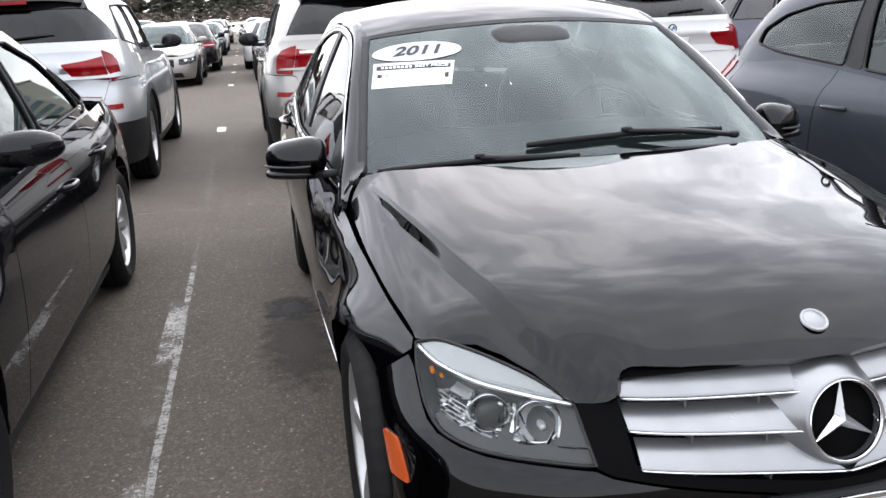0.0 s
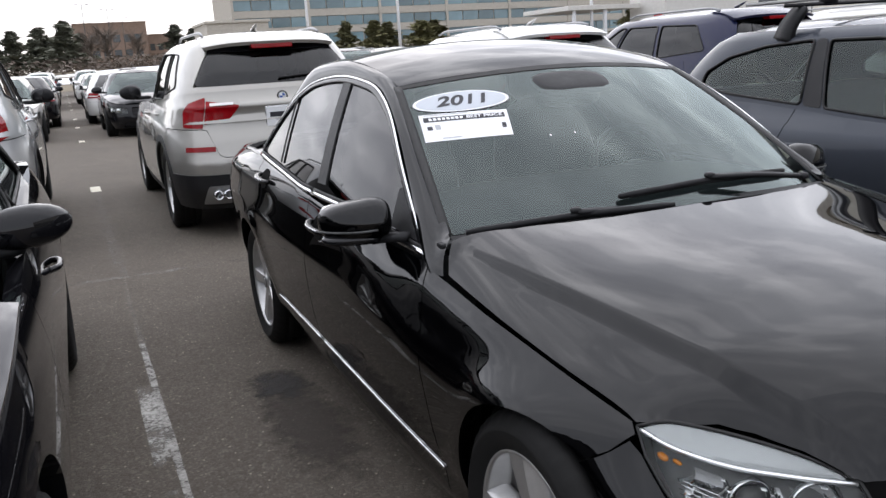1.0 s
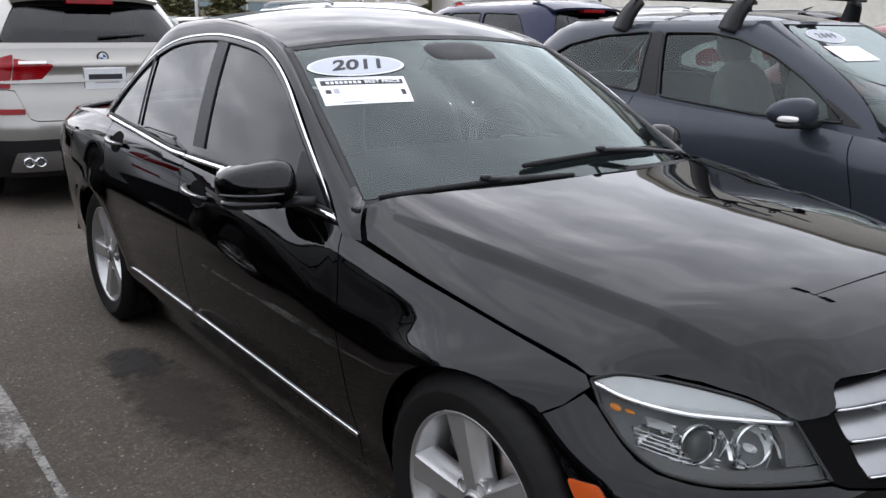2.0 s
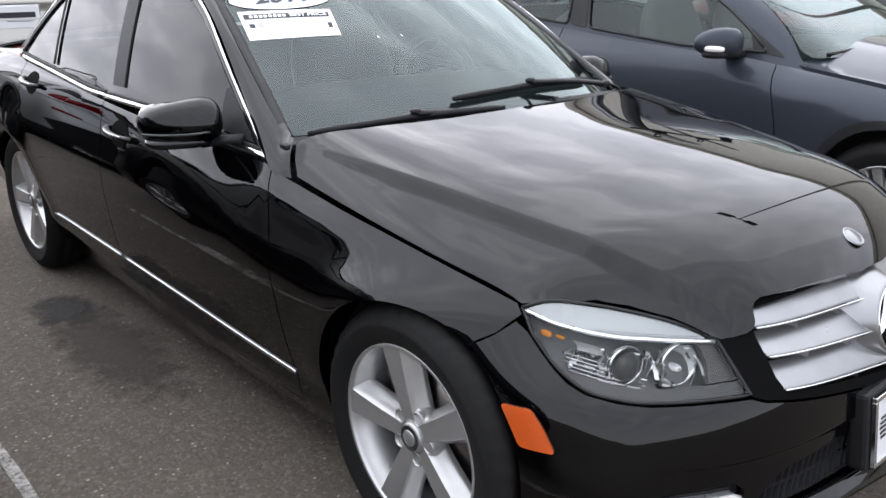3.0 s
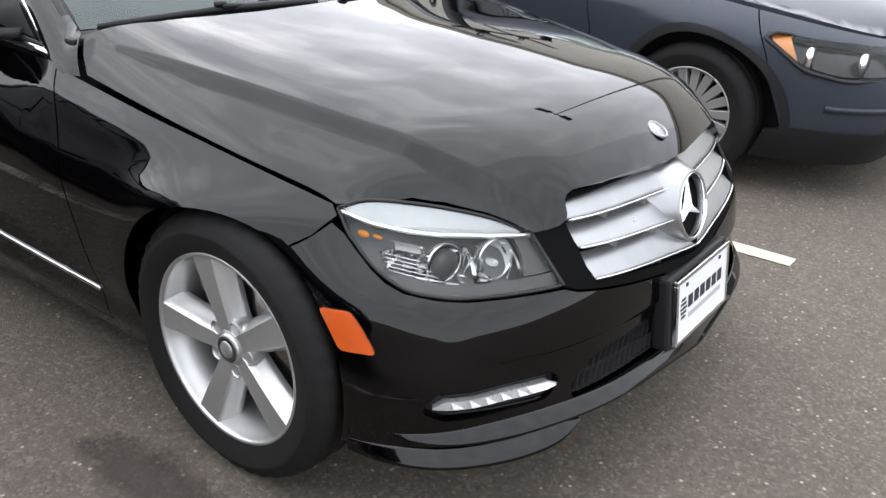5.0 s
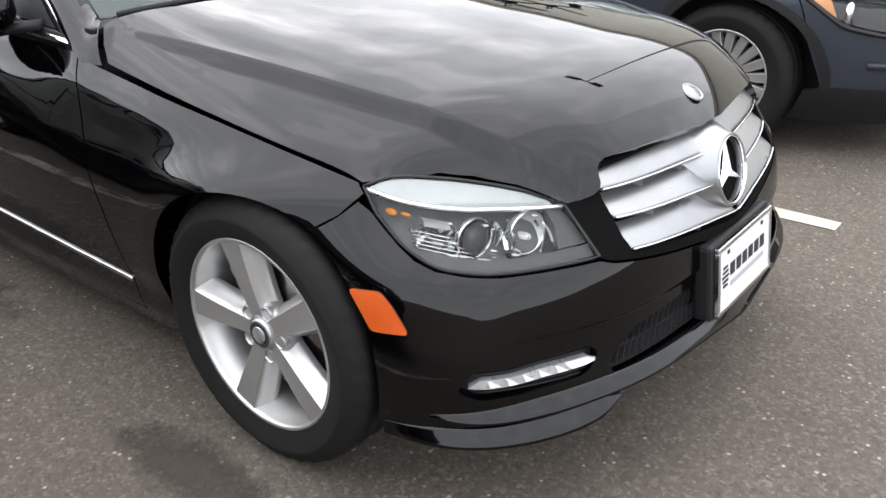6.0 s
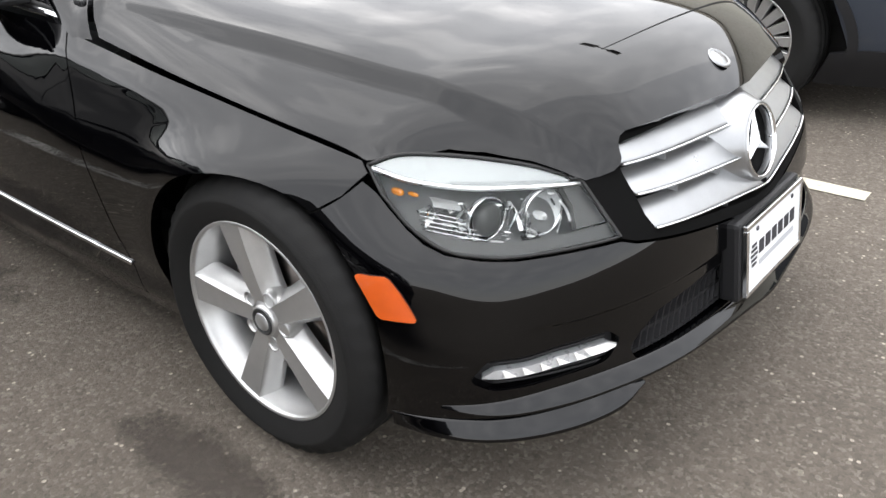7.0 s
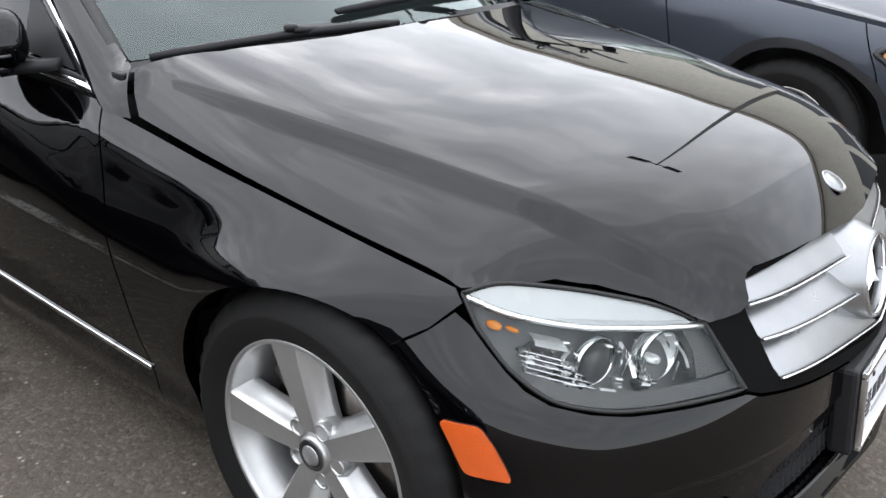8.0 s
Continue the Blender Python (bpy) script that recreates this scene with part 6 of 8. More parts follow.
build_car("red_car", "dark red car beside the grey hatchback", sedan(L=4.6, W=0.90), M_RED, facing_us(5.75, 0.2), 0.07, M_SIDEGL)

# ------------------------------------------------ further rows
S_FAR, U_FAR = sedan(L=4.85, W=0.92), suv()
first = {}


def far_car(kind, mat, tag, x, y, away):
    key = (kind, mat.name)
    L = (U_FAR if kind == "suv" else S_FAR)["L"]
    m = facing_away(x, y, L) if away else facing_us(x, y)
    if key in first:
        return copy_thing(first[key], m)
    first[key] = build_car("far_" + ("suv" if kind == "suv" else "sedan"), f"{tag} {'suv' if kind == 'suv' else 'sedan'} parked in a further row", U_FAR if kind == "suv" else S_FAR, mat, m, 0.11)
    return first[key]


PICK = [("sedan", M_SILVER, "silver"), ("sedan", M_BLACK2, "black"), ("suv", M_WHITE, "white"), ("sedan", M_WHITE, "white"), ("suv", M_BLACK2, "black"), ("suv", M_SILVER, "silver"), ("sedan", M_GRAY, "grey")]
ROW3 = {-7: 5, -5.6: 6, -2.98: 0, 0.05: 1, 2.75: 2, 5.5: 4, 8.2: 3, 10.9: 5, 13.7: 2}
for x, k in ROW3.items():
    far_car(*PICK[k], x, 19.3, False)
rng = np.random.RandomState(12)
for r, (y, away) in enumerate(((24.9, True), (38.2, False), (43.8, True), (57.2, False), (62.8, True))):
    for i in range(-3, 8):
        if r and rng.rand() < 0.12:
            continue
        k = [1, 3, 0, 4, 2, 6, 5][int(rng.randint(7))] if not (r == 0 and i in (-1, 0)) else (1 if i == -1 else 3)
        far_car(*PICK[k], -0.07 + 2.74 * i + rng.uniform(-0.12, 0.12), y + rng.uniform(-0.2, 0.2), away)
far_car(*PICK[2], 8.5, 6.4, True)
far_car(*PICK[4], 11.2, 6.3, True)
far_car(*PICK[1], -5.6, 6.4, True)
far_car(*PICK[6], -5.4, 0.0, False)


# ------------------------------------------------ the black saloon: its surfaces
class Sheet:
    """A smooth table of values over two coordinates."""

    def __init__(self, a, b, tab):
        self.a, self.b, self.t = a, b, tab

    def __call__(self, u, v):
        u, v = np.asarray(u, float), np.asarray(v, float)
        fu = (u - self.a[0]) / (self.a[1] - self.a[0])
        fv = (v - self.b[0]) / (self.b[1] - self.b[0])
        iu = np.clip(np.floor(fu).astype(int), 1, len(self.a) - 3)
        iv = np.clip(np.floor(fv).astype(int), 1, len(self.b) - 3)
        tu, tv = fu - iu, fv - iv

        def w(t):
            return (-0.5 * t + t * t - 0.5 * t ** 3, 1 - 2.5 * t * t + 1.5 * t ** 3, 0.5 * t + 2 * t * t - 1.5 * t ** 3, -0.5 * t * t + 0.5 * t ** 3)
        wu, wv = w(tu), w(tv)
        return sum(wu[i] * wv[j] * self.t[iu + i - 1, iv + j - 1] for i in range(4) for j in range(4))


def blurred(t, axis, n):
    k = np.array([1, 2, 1]) / 4.0
    for _ in range(n):
        p = np.concatenate([np.take(t, [0], axis) * 2 - np.take(t, [1], axis), t, np.take(t, [-1], axis) * 2 - np.take(t, [-2], axis)], axis)
        m = t.shape[axis]
        t = sum(c * np.take(p, range(i, i + m), axis) for i, c in enumerate(k))
    return t


# plan lines of the nose at rising heights: (half width, distance back)
NOSE_Z = [0.12, 0.20, 0.28, 0.36, 0.45, 0.53, 0.62, 0.70, 0.78]
NOSE = [
    ((0, .075), (.42, .135), (.60, .215), (.735, .36), (.795, .52), (.815, .74)),
    ((0, .060), (.42, .120), (.60, .200), (.745, .345), (.805, .50), (.822, .72)),
    ((0, .080), (.42, .133), (.60, .208), (.750, .340), (.812, .50), (.826, .72)),
    ((0, .092), (.42, .143), (.60, .215), (.750, .335), (.815, .50), (.828, .72)),
    ((0, .098), (.42, .155), (.60, .234), (.745, .365), (.812, .53), (.829, .74)),
    ((0, .110), (.42, .174), (.60, .260), (.742, .395), (.810, .55), (.829, .75)),
    ((0, .145), (.42, .232), (.60, .350), (.730, .505), (.798, .63), (.826, .77)),
    ((0, .195), (.42, .280), (.60, .420), (.715, .565), (.780, .70), (.815, .82)),
    ((0, .270), (.42, .360), (.58, .500), (.690, .660), (.755, .79), (.795, .90)),
]


def nose_tables():
    sg, zg = np.arange(-0.05, 1.66, 0.01), np.arange(0.10, 0.80, 0.01)
    X, Y = np.zeros((len(sg), len(NOSE))), np.zeros((len(sg), len(NOSE)))
    for k, row in enumerate(NOSE):
        x, y = np.array([p[0] for p in row]), np.array([p[1] for p in row])
        s = x + y - y[0]
        f = pchip(np.concatenate([[-s[1]], s]), np.concatenate([[-x[1]], x]))
        X[:, k] = f(sg)
        Y[:, k] = y[0]
        Y[:, k] += np.abs(sg) - np.abs(X[:, k])
    TX = np.array([pchip(NOSE_Z, X[i])(zg) for i in range(len(sg))])
    TY = np.array([pchip(NOSE_Z, Y[i])(zg) for i in range(len(sg))])
    # unfold to both sides before smoothing
    i0 = 5
    fx = np.concatenate([-TX[i0 + 1:][::-1], TX[i0:]])
    fy = np.concatenate([TY[i0 + 1:][::-1], TY[i0:]])
    full = np.concatenate([-sg[i0 + 1:][::-1], sg[i0:]])
    fx, fy = (blurred(blurred(t, 0, 36), 1, 14) for t in (fx, fy))
    return Sheet(full, zg, fx), Sheet(full, zg, fy)


NOSE_X, NOSE_Y = nose_tables()


def nose(s, z):
    s, z = np.asarray(s, float), np.asarray(z, float)
    # below a fine ledge the bumper steps back
    t = np.clip((0.428 - z) / 0.012, 0, 1) * np.clip((z - 0.30) / 0.05, 0, 1) * np.clip((0.84 - np.abs(s)) / 0.10, 0, 1)
    return np.column_stack([NOSE_X(s, z), NOSE_Y(s, z) + 0.011 * t, z])


WF, WR, WZ, ARCH = 0.82, 3.56, 0.317, 0.337         # axles, hub height, arch radius
GAP_Z = curve((0.20, 0.50), (0.45, 0.640), (0.576, 0.694), (0.64, 0.708), (0.76, 0.730), (0.89, 0.750), (1.03, 0.771), (1.14, 0.787), (1.345, 0.818), (1.43, 0.834), (1.6, 0.86))
GAP_X = curve((0.20, 0.705), (0.45, 0.722), (0.576, 0.731), (0.80, 0.757), (1.10, 0.772), (1.345, 0.774), (1.43, 0.788), (1.6, 0.80))
BELT_Z = curve((1.30, 0.838), (1.46, 0.845), (1.90, 0.868), (2.45, 0.902), (3.20, 0.950), (3.60, 0.968), (4.0, 0.958), (4.3, 0.938), (4.62, 0.88))
BELT_X = curve((1.30, 0.755), (1.46, 0.768), (1.90, 0.812), (2.45, 0.828), (3.10, 0.808), (3.75, 0.770), (4.3, 0.72), (4.62, 0.60))
PLAN = curve((0.40, 0.790), (0.55, 0.815), (0.68, 0.829), (0.90, 0.846), (1.30, 0.868), (1.8, 0.880), (2.5, 0.885), (3.2, 0.884), (3.7, 0.878), (4.1, 0.858), (4.4, 0.80), (4.55, 0.73), (4.64, 0.64))
SECT = curve((0.12, -0.11), (0.20, -0.072), (0.25, -0.050), (0.30, -0.046), (0.38, -0.026), (0.50, -0.009), (0.60, -0.001), (0.655, 0.0), (0.70, -0.009), (0.80, -0.028), (0.90, -0.056), (1.0, -0.095))


def side_table():
    yg, zg = np.arange(0.30, 4.72, 0.02), np.arange(0.10, 1.06, 0.01)
    Y, Z = np.meshgrid(yg, zg, indexing="ij")
    T = PLAN(Y) + SECT(Z - 0.035 * (Y - 1.6))
    # the shoulder rolls over to the bonnet gap in front, to the belt behind
    zt = np.where(Y < 1.44, GAP_Z(Y), BELT_Z(Y))
    xt = np.where(Y < 1.44, GAP_X(Y), BELT_X(Y) + 0.012)
    hs = np.interp(Y, [0.6, 0.85, 0.98, 1.10, 1.40, 1.60, 1.90], [0.085, 0.07, 0.09, 0.20, 0.22, 0.12, 0.07])
    soft_p = np.interp(Y, [0.55, 0.80, 1.00, 1.40, 1.70, 2.0], [1.8, 1.25, 1.30, 1.30, 1.6, 2.0])
    hump = np.exp(-((Y - 0.80) / 0.21) ** 2)
    T = T + 0.020 * hump * np.clip((Z - 0.45) / 0.15, 0, 1)
    tau = np.clip(1 - (zt - Z) / (hs + 0.035 * hump), 0, 1.6)
    # behind the wheel a narrow shelf lies along the bonnet gap, above a steep flank
    shelf = 0.036 * np.clip((Y - 0.90) / 0.20, 0, 1) * np.clip((1.60 - Y) / 0.2, 0, 1)
    T = T - (T - xt - shelf) * np.clip(tau, 0, 1) ** soft_p - shelf * np.clip(1 - (zt - Z) / 0.035, 0, 1) ** 1.6 - np.maximum(0, tau - 1) * 0.10
    # in front the wing runs into the skin of the nose
    near = np.clip((0.84 - Y) / 0.18, 0, 1)
    near = near * near * (3 - 2 * near)
    sn = np.linspace(0.3, 1.62, 500)
    N = np.zeros_like(T)
    for j, z in enumerate(np.clip(zg, 0.12, 0.775)):
        p = nose(sn, np.full(500, z))
        N[:, j] = np.interp(yg, p[:, 1], p[:, 0])
    T = T + (N - T) * near * np.clip((zt - Z) / 0.05, 0, 1)
    for w in (WF, WR):
        r = np.hypot(Y - w, Z - WZ)
        T += 0.015 * np.exp(-((r - ARCH - 0.004) / 0.050) ** 2) * np.clip((Z - 0.22) / 0.12, 0, 1) * (1 - near)
    return Sheet(yg, zg, blurred(blurred(T, 0, 14), 1, 5))


SIDE_X = side_table()


def side(y, z):
    y, z = np.asarray(y, float), np.asarray(z, float)
    return np.column_stack([SIDE_X(y, z), y, z])


HOOD_C = fair(0.035, (0.10, 0.60), (0.19, 0.712), (0.245, 0.757), (0.35, 0.795), (0.55, 0.838), (0.85, 0.889), (1.10, 0.924), (1.36, 0.955), (1.5, 0.97))
CREASE = fair(0.03, (0.1, 0.40), (0.2, 0.437), (0.28, 0.467), (0.33, 0.487), (0.40, 0.517), (0.50, 0.549), (0.60, 0.572), (0.75, 0.603), (0.90, 0.632), (1.05, 0.660), (1.20, 0.684), (1.27, 0.694), (1.45, 0.72), (1.6, 0.74))

HOOD_W = fair(0.035, (0.2, 0.80), (0.57, 0.80), (0.70, 0.66), (1.0, 0.45), (1.3, 0.20), (1.42, 0.15), (1.6, 0.15))
HOOD_N = fair(0.035, (0.2, 5), (0.57, 5), (0.70, 6), (1.0, 9), (1.3, 10), (1.42, 11), (1.6, 11))
STEP_D = fair(0.035, (0.1, 0.004), (0.20, 0.005), (0.34, 0.015), (0.55, 0.025), (0.95, 0.027), (1.15, 0.021), (1.30, 0.010), (1.40, 0.003), (1.5, 0.002))
STEP_W = fair(0.035, (0.1, 0.014), (0.20, 0.014), (0.5, 0.012), (1.0, 0.0095), (1.30, 0.005), (1.5, 0.005))


HOOD_E = fair(0.03, (0.10, 0.36), (0.19, 0.43), (0.235, 0.49), (0.292, 0.516), (0.35, 0.54), (0.425, 0.58), (0.478, 0.617), (0.517, 0.66), (0.552, 0.70), (0.60, 0.735), (0.80, 0.757), (1.10, 0.772), (1.5, 0.78))
HOOD_B = fair(0.03, (0.05, 0.0), (0.18, 0.0), (0.247, 0.007), (0.30, 0.025), (0.36, 0.032), (0.45, 0.034), (0.55, 0.031), (0.70, 0.024), (0.85, 0.015), (1.1, 0.003), (1.25, 0.0), (1.6, 0.0))


HOOD_D = fair(0.012, (0.0, 0.0), (0.33, 0.0), (0.36, 0.004), (0.385, 0.012), (0.405, 0.024), (0.424, 0.038), (0.452, 0.047), (0.480, 0.049), (0.499, 0.042), (0.516, 0.028), (0.54, 0.010), (0.57, 0.0), (0.9, 0.0))


def bonnet(x, y):
    x, y = np.asarray(x, float), np.asarray(y, float)
    e = np.clip(np.abs(x) / HOOD_E(y), 0, 1)
    full = (HOOD_B(y) + 0.034 * np.exp(-((y - 0.43) / 0.19) ** 2) * e * e) * (1 - e ** 7)
    a = np.abs(x)
    xg, zg, zc, xc = GAP_X(y), GAP_Z(y), HOOD_C(y), CREASE(y)
    q = a / xg
    w, n = HOOD_W(y), HOOD_N(y)
    z = zc - (zc - zg) * (w * q ** 2 + (1 - w) * q ** n)
    # a steep narrow step runs along each crease, deepest in the middle of its length
    deep, wide = STEP_D(y), STEP_W(y)
    t = np.clip((a - xc) / (2 * wide), 0, 1)
    t = 0.93 * t + 0.07 * t * t * (3 - 2 * t)
    lift = deep * (t - np.clip(a / np.maximum(xc, .1), 0, 1) ** 4 * 0.6)
    back = HOOD_D(a) * np.clip((0.40 - y) / 0.17, 0, 1.15) ** 1.6         # the corner beside the grille is drawn in
    return np.column_stack([x, y + back, z + full - lift * np.clip((1 - q) / 0.10, 0, 1)])


def screen(k, w):
    """The windscreen: k across from -1 to 1, w up from 0 to 1."""
    k, w = np.asarray(k, float), np.asarray(w, float)
    k2 = k * k
    x = k * (0.665 - 0.11 * w)
    y = (1.335 + 0.145 * k2) * (1 - w) + (2.19 + 0.075 * k2) * w
    z = (0.955 - 0.035 * k2) * (1 - w) + (1.405 - 0.040 * k2) * w + 0.075 * w * (1 - w)
    return np.column_stack([x, y, z])


ROOF_Z = curve((1.95, 1.292), (2.02, 1.328), (2.15, 1.376), (2.35, 1.418), (2.62, 1.444), (2.9, 1.441), (3.1, 1.424), (3.27, 1.395))
ROOF_D = curve((1.95, 0.085), (2.1, 0.072), (2.3, 0.062), (2.7, 0.055), (3.27, 0.05))


def roof(x, y):
    x, y = np.asarray(x, float), np.asarray(y, float)
    return np.column_stack([x, y, ROOF_Z(y) - ROOF_D(y) * (np.abs(x) / 0.577) ** 2.2])


def rear_screen(k, w):
    k, w = np.asarray(k, float), np.asarray(w, float)
    k2 = k * k
    x = k * (0.60 - 0.04 * w)
    y = (3.92 - 0.10 * k2) * (1 - w) + (3.27 - 0.06 * k2) * w
    return np.column_stack([x, y, (1.055 - 0.03 * k2) * (1 - w) + (1.395 - 0.05 * k2) * w + 0.06 * w * (1 - w)])


def glazing(y, z):
    """The side glass, leaning in towards the roof."""
    y, z = np.asarray(y, float), np.asarray(z, float)
    d = z - BELT_Z(y)
    return np.column_stack([BELT_X(y) - 0.40 * d - 0.25 * d * d, y, z])


# ------------------------------------------------ the black saloon
HEART = (0, 2.3, 0.6)
saloon = thing("black_saloon", "glossy black four-door saloon with a broad silver grille", "car")


def s_at(y, z):
    """Where the nose reaches a distance back, at a height."""
    s = np.linspace(0.3, 1.6, 400)
    return float(np.interp(y, nose(s, np.full(400, z))[:, 1], s))


def arch_front(z):
    return WF - math.sqrt(max(0.0, ARCH ** 2 - (z - WZ) ** 2))


# bonnet
half = [(0.727, 0.578), (0.700, 0.552), (0.660, 0.517), (0.617, 0.478), (0.580, 0.425), (0.540, 0.350), (0.516, 0.292), (0.499, 0.253), (0.480, 0.224), (0.452, 0.205), (0.430, 0.199), (0.416, 0.203), (0.410, 0.212), (0.407, 0.224), (0.403, 0.235), (0.395, 0.243), (0.380, 0.246), (0.340, 0.238), (0.285, 0.226), (0.20, 0.212), (0.15, 0.205), (0.05, 0.193)]
gy = np.linspace(1.335, 0.60, 18)
rear = [(0.58, 1.31), (0.44, 1.27), (0.309, 1.247), (0.15, 1.238)]
hood_half = [(0.721, 1.406), (0.748, 1.373)] + [(float(GAP_X(y)) - 0.007, float(y)) for y in gy] + [(a - 0.002, b) for a, b in half]
hood_out = [(a, b) for a, b in rear[::-1]] + hood_half
hood_poly = hood_out + [(-a, b) for a, b in hood_out[::-1]]
hood = part("bonnet", panel_mesh(bonnet, hood_poly, 0.019, flange=0.03, heart=(0, 0.9, 0), lines=[[(sg * (float(CREASE(y)) + d_), y) for y in np.linspace(0.24, 1.30, 44)] for sg in (1, -1) for d_ in (-0.005, 0.0, 0.006, 0.0115, 0.017, 0.022, 0.028)] + [[(sg * float(GAP_X(y)) * f_, y) for y in np.linspace(0.62, 1.32, 30)] for sg in (1, -1) for f_ in (0.945, 0.965, 0.982)]), M_BLACK, saloon, "long black bonnet with two raised creases")
v, f = lathe([(0.0, 0.0055), (0.019, 0.005), (0.0205, 0.0035), (0.0225, 0.0035), (0.0235, 0.0055), (0.0275, 0.004), (0.0285, 0.0)], 36, "z")
em = mesh_of("bonnet_emblem", v, f)
em.transform(Matrix.Translation((0, 0.247, float(bonnet(0, 0.247)[0][2]))) @ Matrix.Rotation(radians(31), 4, "X"))
part("bonnet_emblem", em, M_SATIN, hood, "small round silver emblem")

# front wings
SEAM = [(0.566, 0.680), (0.600, 0.640), (0.649, 0.608)]
wing = side_outline(0.70, 1.30, 0.20, GAP_Z, (WF,), ARCH, WZ, 0, 0.03)
gap_line = [(1.292, 0.205), (1.296, 0.33), (1.318, 0.50), (1.345, 0.665), (1.392, 0.78), (1.425, 0.833), (1.385, 0.825)]
arc = [(WF + ARCH * math.cos(a), WZ + ARCH * math.sin(a)) for a in np.linspace(-0.28, math.pi - 0.98, 26)]
arc = [p for p in arc if p[1] < 0.7]
wing = [(1.17, 0.205)] + gap_line + [(float(y), float(GAP_Z(y))) for y in np.linspace(1.345, 0.585, 26)] + SEAM + [p for p in arc[::-1] if p[0] > 0.650]
both_sides("front_wing", side, wing, 0.019, M_BLACK, saloon, flange=0.03, heart=HEART)

# doors and rear quarter
g = 0.005
chrome_z = curve((1.29, 0.304), (2.0, 0.334), (2.5, 0.345), (3.13, 0.351), (3.3, 0.352))
fd = [(1.292 + g, 0.215), (1.296 + g, 0.33), (1.318 + g, 0.50), (1.345 + g, 0.665), (1.392 + g, 0.78), (1.427 + g, 0.836), (1.445, 0.841)] + [(float(y), float(BELT_Z(y)) - 0.002) for y in np.linspace(1.46, 2.452, 22)] + [(2.440, 0.80), (2.432, 0.70), (2.430, 0.45), (2.434, 0.215)]
rd = [(2.434 + g, 0.215), (2.430 + g, 0.45), (2.432 + g, 0.70), (2.440 + g, 0.80), (2.452 + g, float(BELT_Z(2.455)))] + [(float(y), float(BELT_Z(y)) - 0.002) for y in np.linspace(2.48, 3.36, 18)]
rd += [(3.350, 0.85), (3.320, 0.74)] + [(WR + (ARCH + 0.05) * math.cos(a), WZ + (ARCH + 0.05) * math.sin(a)) for a in np.linspace(radians(128), radians(190), 12)] + [(3.175, 0.215)]
qp = [(3.175 + g, 0.215)] + [(WR + (ARCH + 0.045) * math.cos(a), WZ + (ARCH + 0.045) * math.sin(a)) for a in np.linspace(radians(190), radians(128), 12)] + [(3.325, 0.74), (3.355, 0.85), (3.365, 0.955)]
qp += [(float(y), float(BELT_Z(y)) - 0.002) for y in np.linspace(3.40, 4.60, 22)] + [(4.60, 0.66), (4.60, 0.25), (4.20, 0.22)] + [(WR + ARCH * math.cos(a), WZ + ARCH * math.sin(a)) for a in np.linspace(-0.28, math.pi + 0.28, 40)] + [(3.215, 0.215)]
fdoor = both_sides("front_door", side, fd, 0.032, M_BLACK, saloon, flange=0.03, heart=HEART)
rdoor = both_sides("rear_door", side, rd, 0.032, M_BLACK, saloon, flange=0.03, heart=HEART)
both_sides("rear_quarter", side, qp, 0.035, M_BLACK, saloon, flange=0.03, heart=HEART)
both_sides("side_skirt", offset(side, -0.004, HEART), [(1.14, 0.150), (3.20, 0.150), (3.19, 0.209), (1.15, 0.199)], 0.04, M_BLACK, saloon, flange=0.05, heart=HEART)
for s in (1, -1):
    PM = side if s > 0 else mirrored(side)
    for a, b, o in ((1.30, 1.425, fdoor), (1.431, 2.425, fdoor), (2.444, 3.15, rdoor)):
        ys = np.linspace(a, b, 22)
        pth = offset(PM, 0.003, HEART)(ys, chrome_z(ys))
        swept("sill_chrome", pth, [(-0.004, -0.005), (0.004, -0.005), (0.005, 0.004), (-0.002, 0.006)], M_CHROME, o[0 if s > 0 else 1], up=(s * 0.2, 0, 1))

# door handles: a dark bowl with a chrome-edged pull across it
for o, y0, z0 in ((fdoor, 2.285, 0.808), (rdoor, 3.205, 0.884)):
    for s, ob in ((1, o[0]), (-1, o[1])):
        PM = side if s > 0 else mirrored(side)
        a = np.linspace(0, 2 * math.pi, 28, endpoint=False)
        bowl = np.column_stack([y0 - 0.005 + 0.068 * np.cos(a), z0 + 0.005 + 0.043 * np.sin(a)])
        hd = part("handle_bowl", panel_mesh(offset(PM, 0.0015, HEART), bowl, 0.02, heart=HEART), M_GAP, ob)
        ys = np.linspace(y0 - 0.115, y0 + 0.085, 15)
        t = (ys - ys[0]) / (ys[-1] - ys[0])
        pth = offset(PM, 0.004, HEART)(ys, np.full(15, z0) + 0.016 * t) + np.outer(0.030 * np.sin(math.pi * t) ** 0.6, [s, 0, 0])
        swept("door_handle", pth, ring_section(0.013, 10, 0.75), M_BLACK, hd, up=(0, 0, 1))
        swept("handle_chrome", pth + np.outer(0.011 * np.sin(math.pi * t) ** 0.5, [s, 0, 0.75]), ring_section(0.0018, 8), M_CHROME, hd)

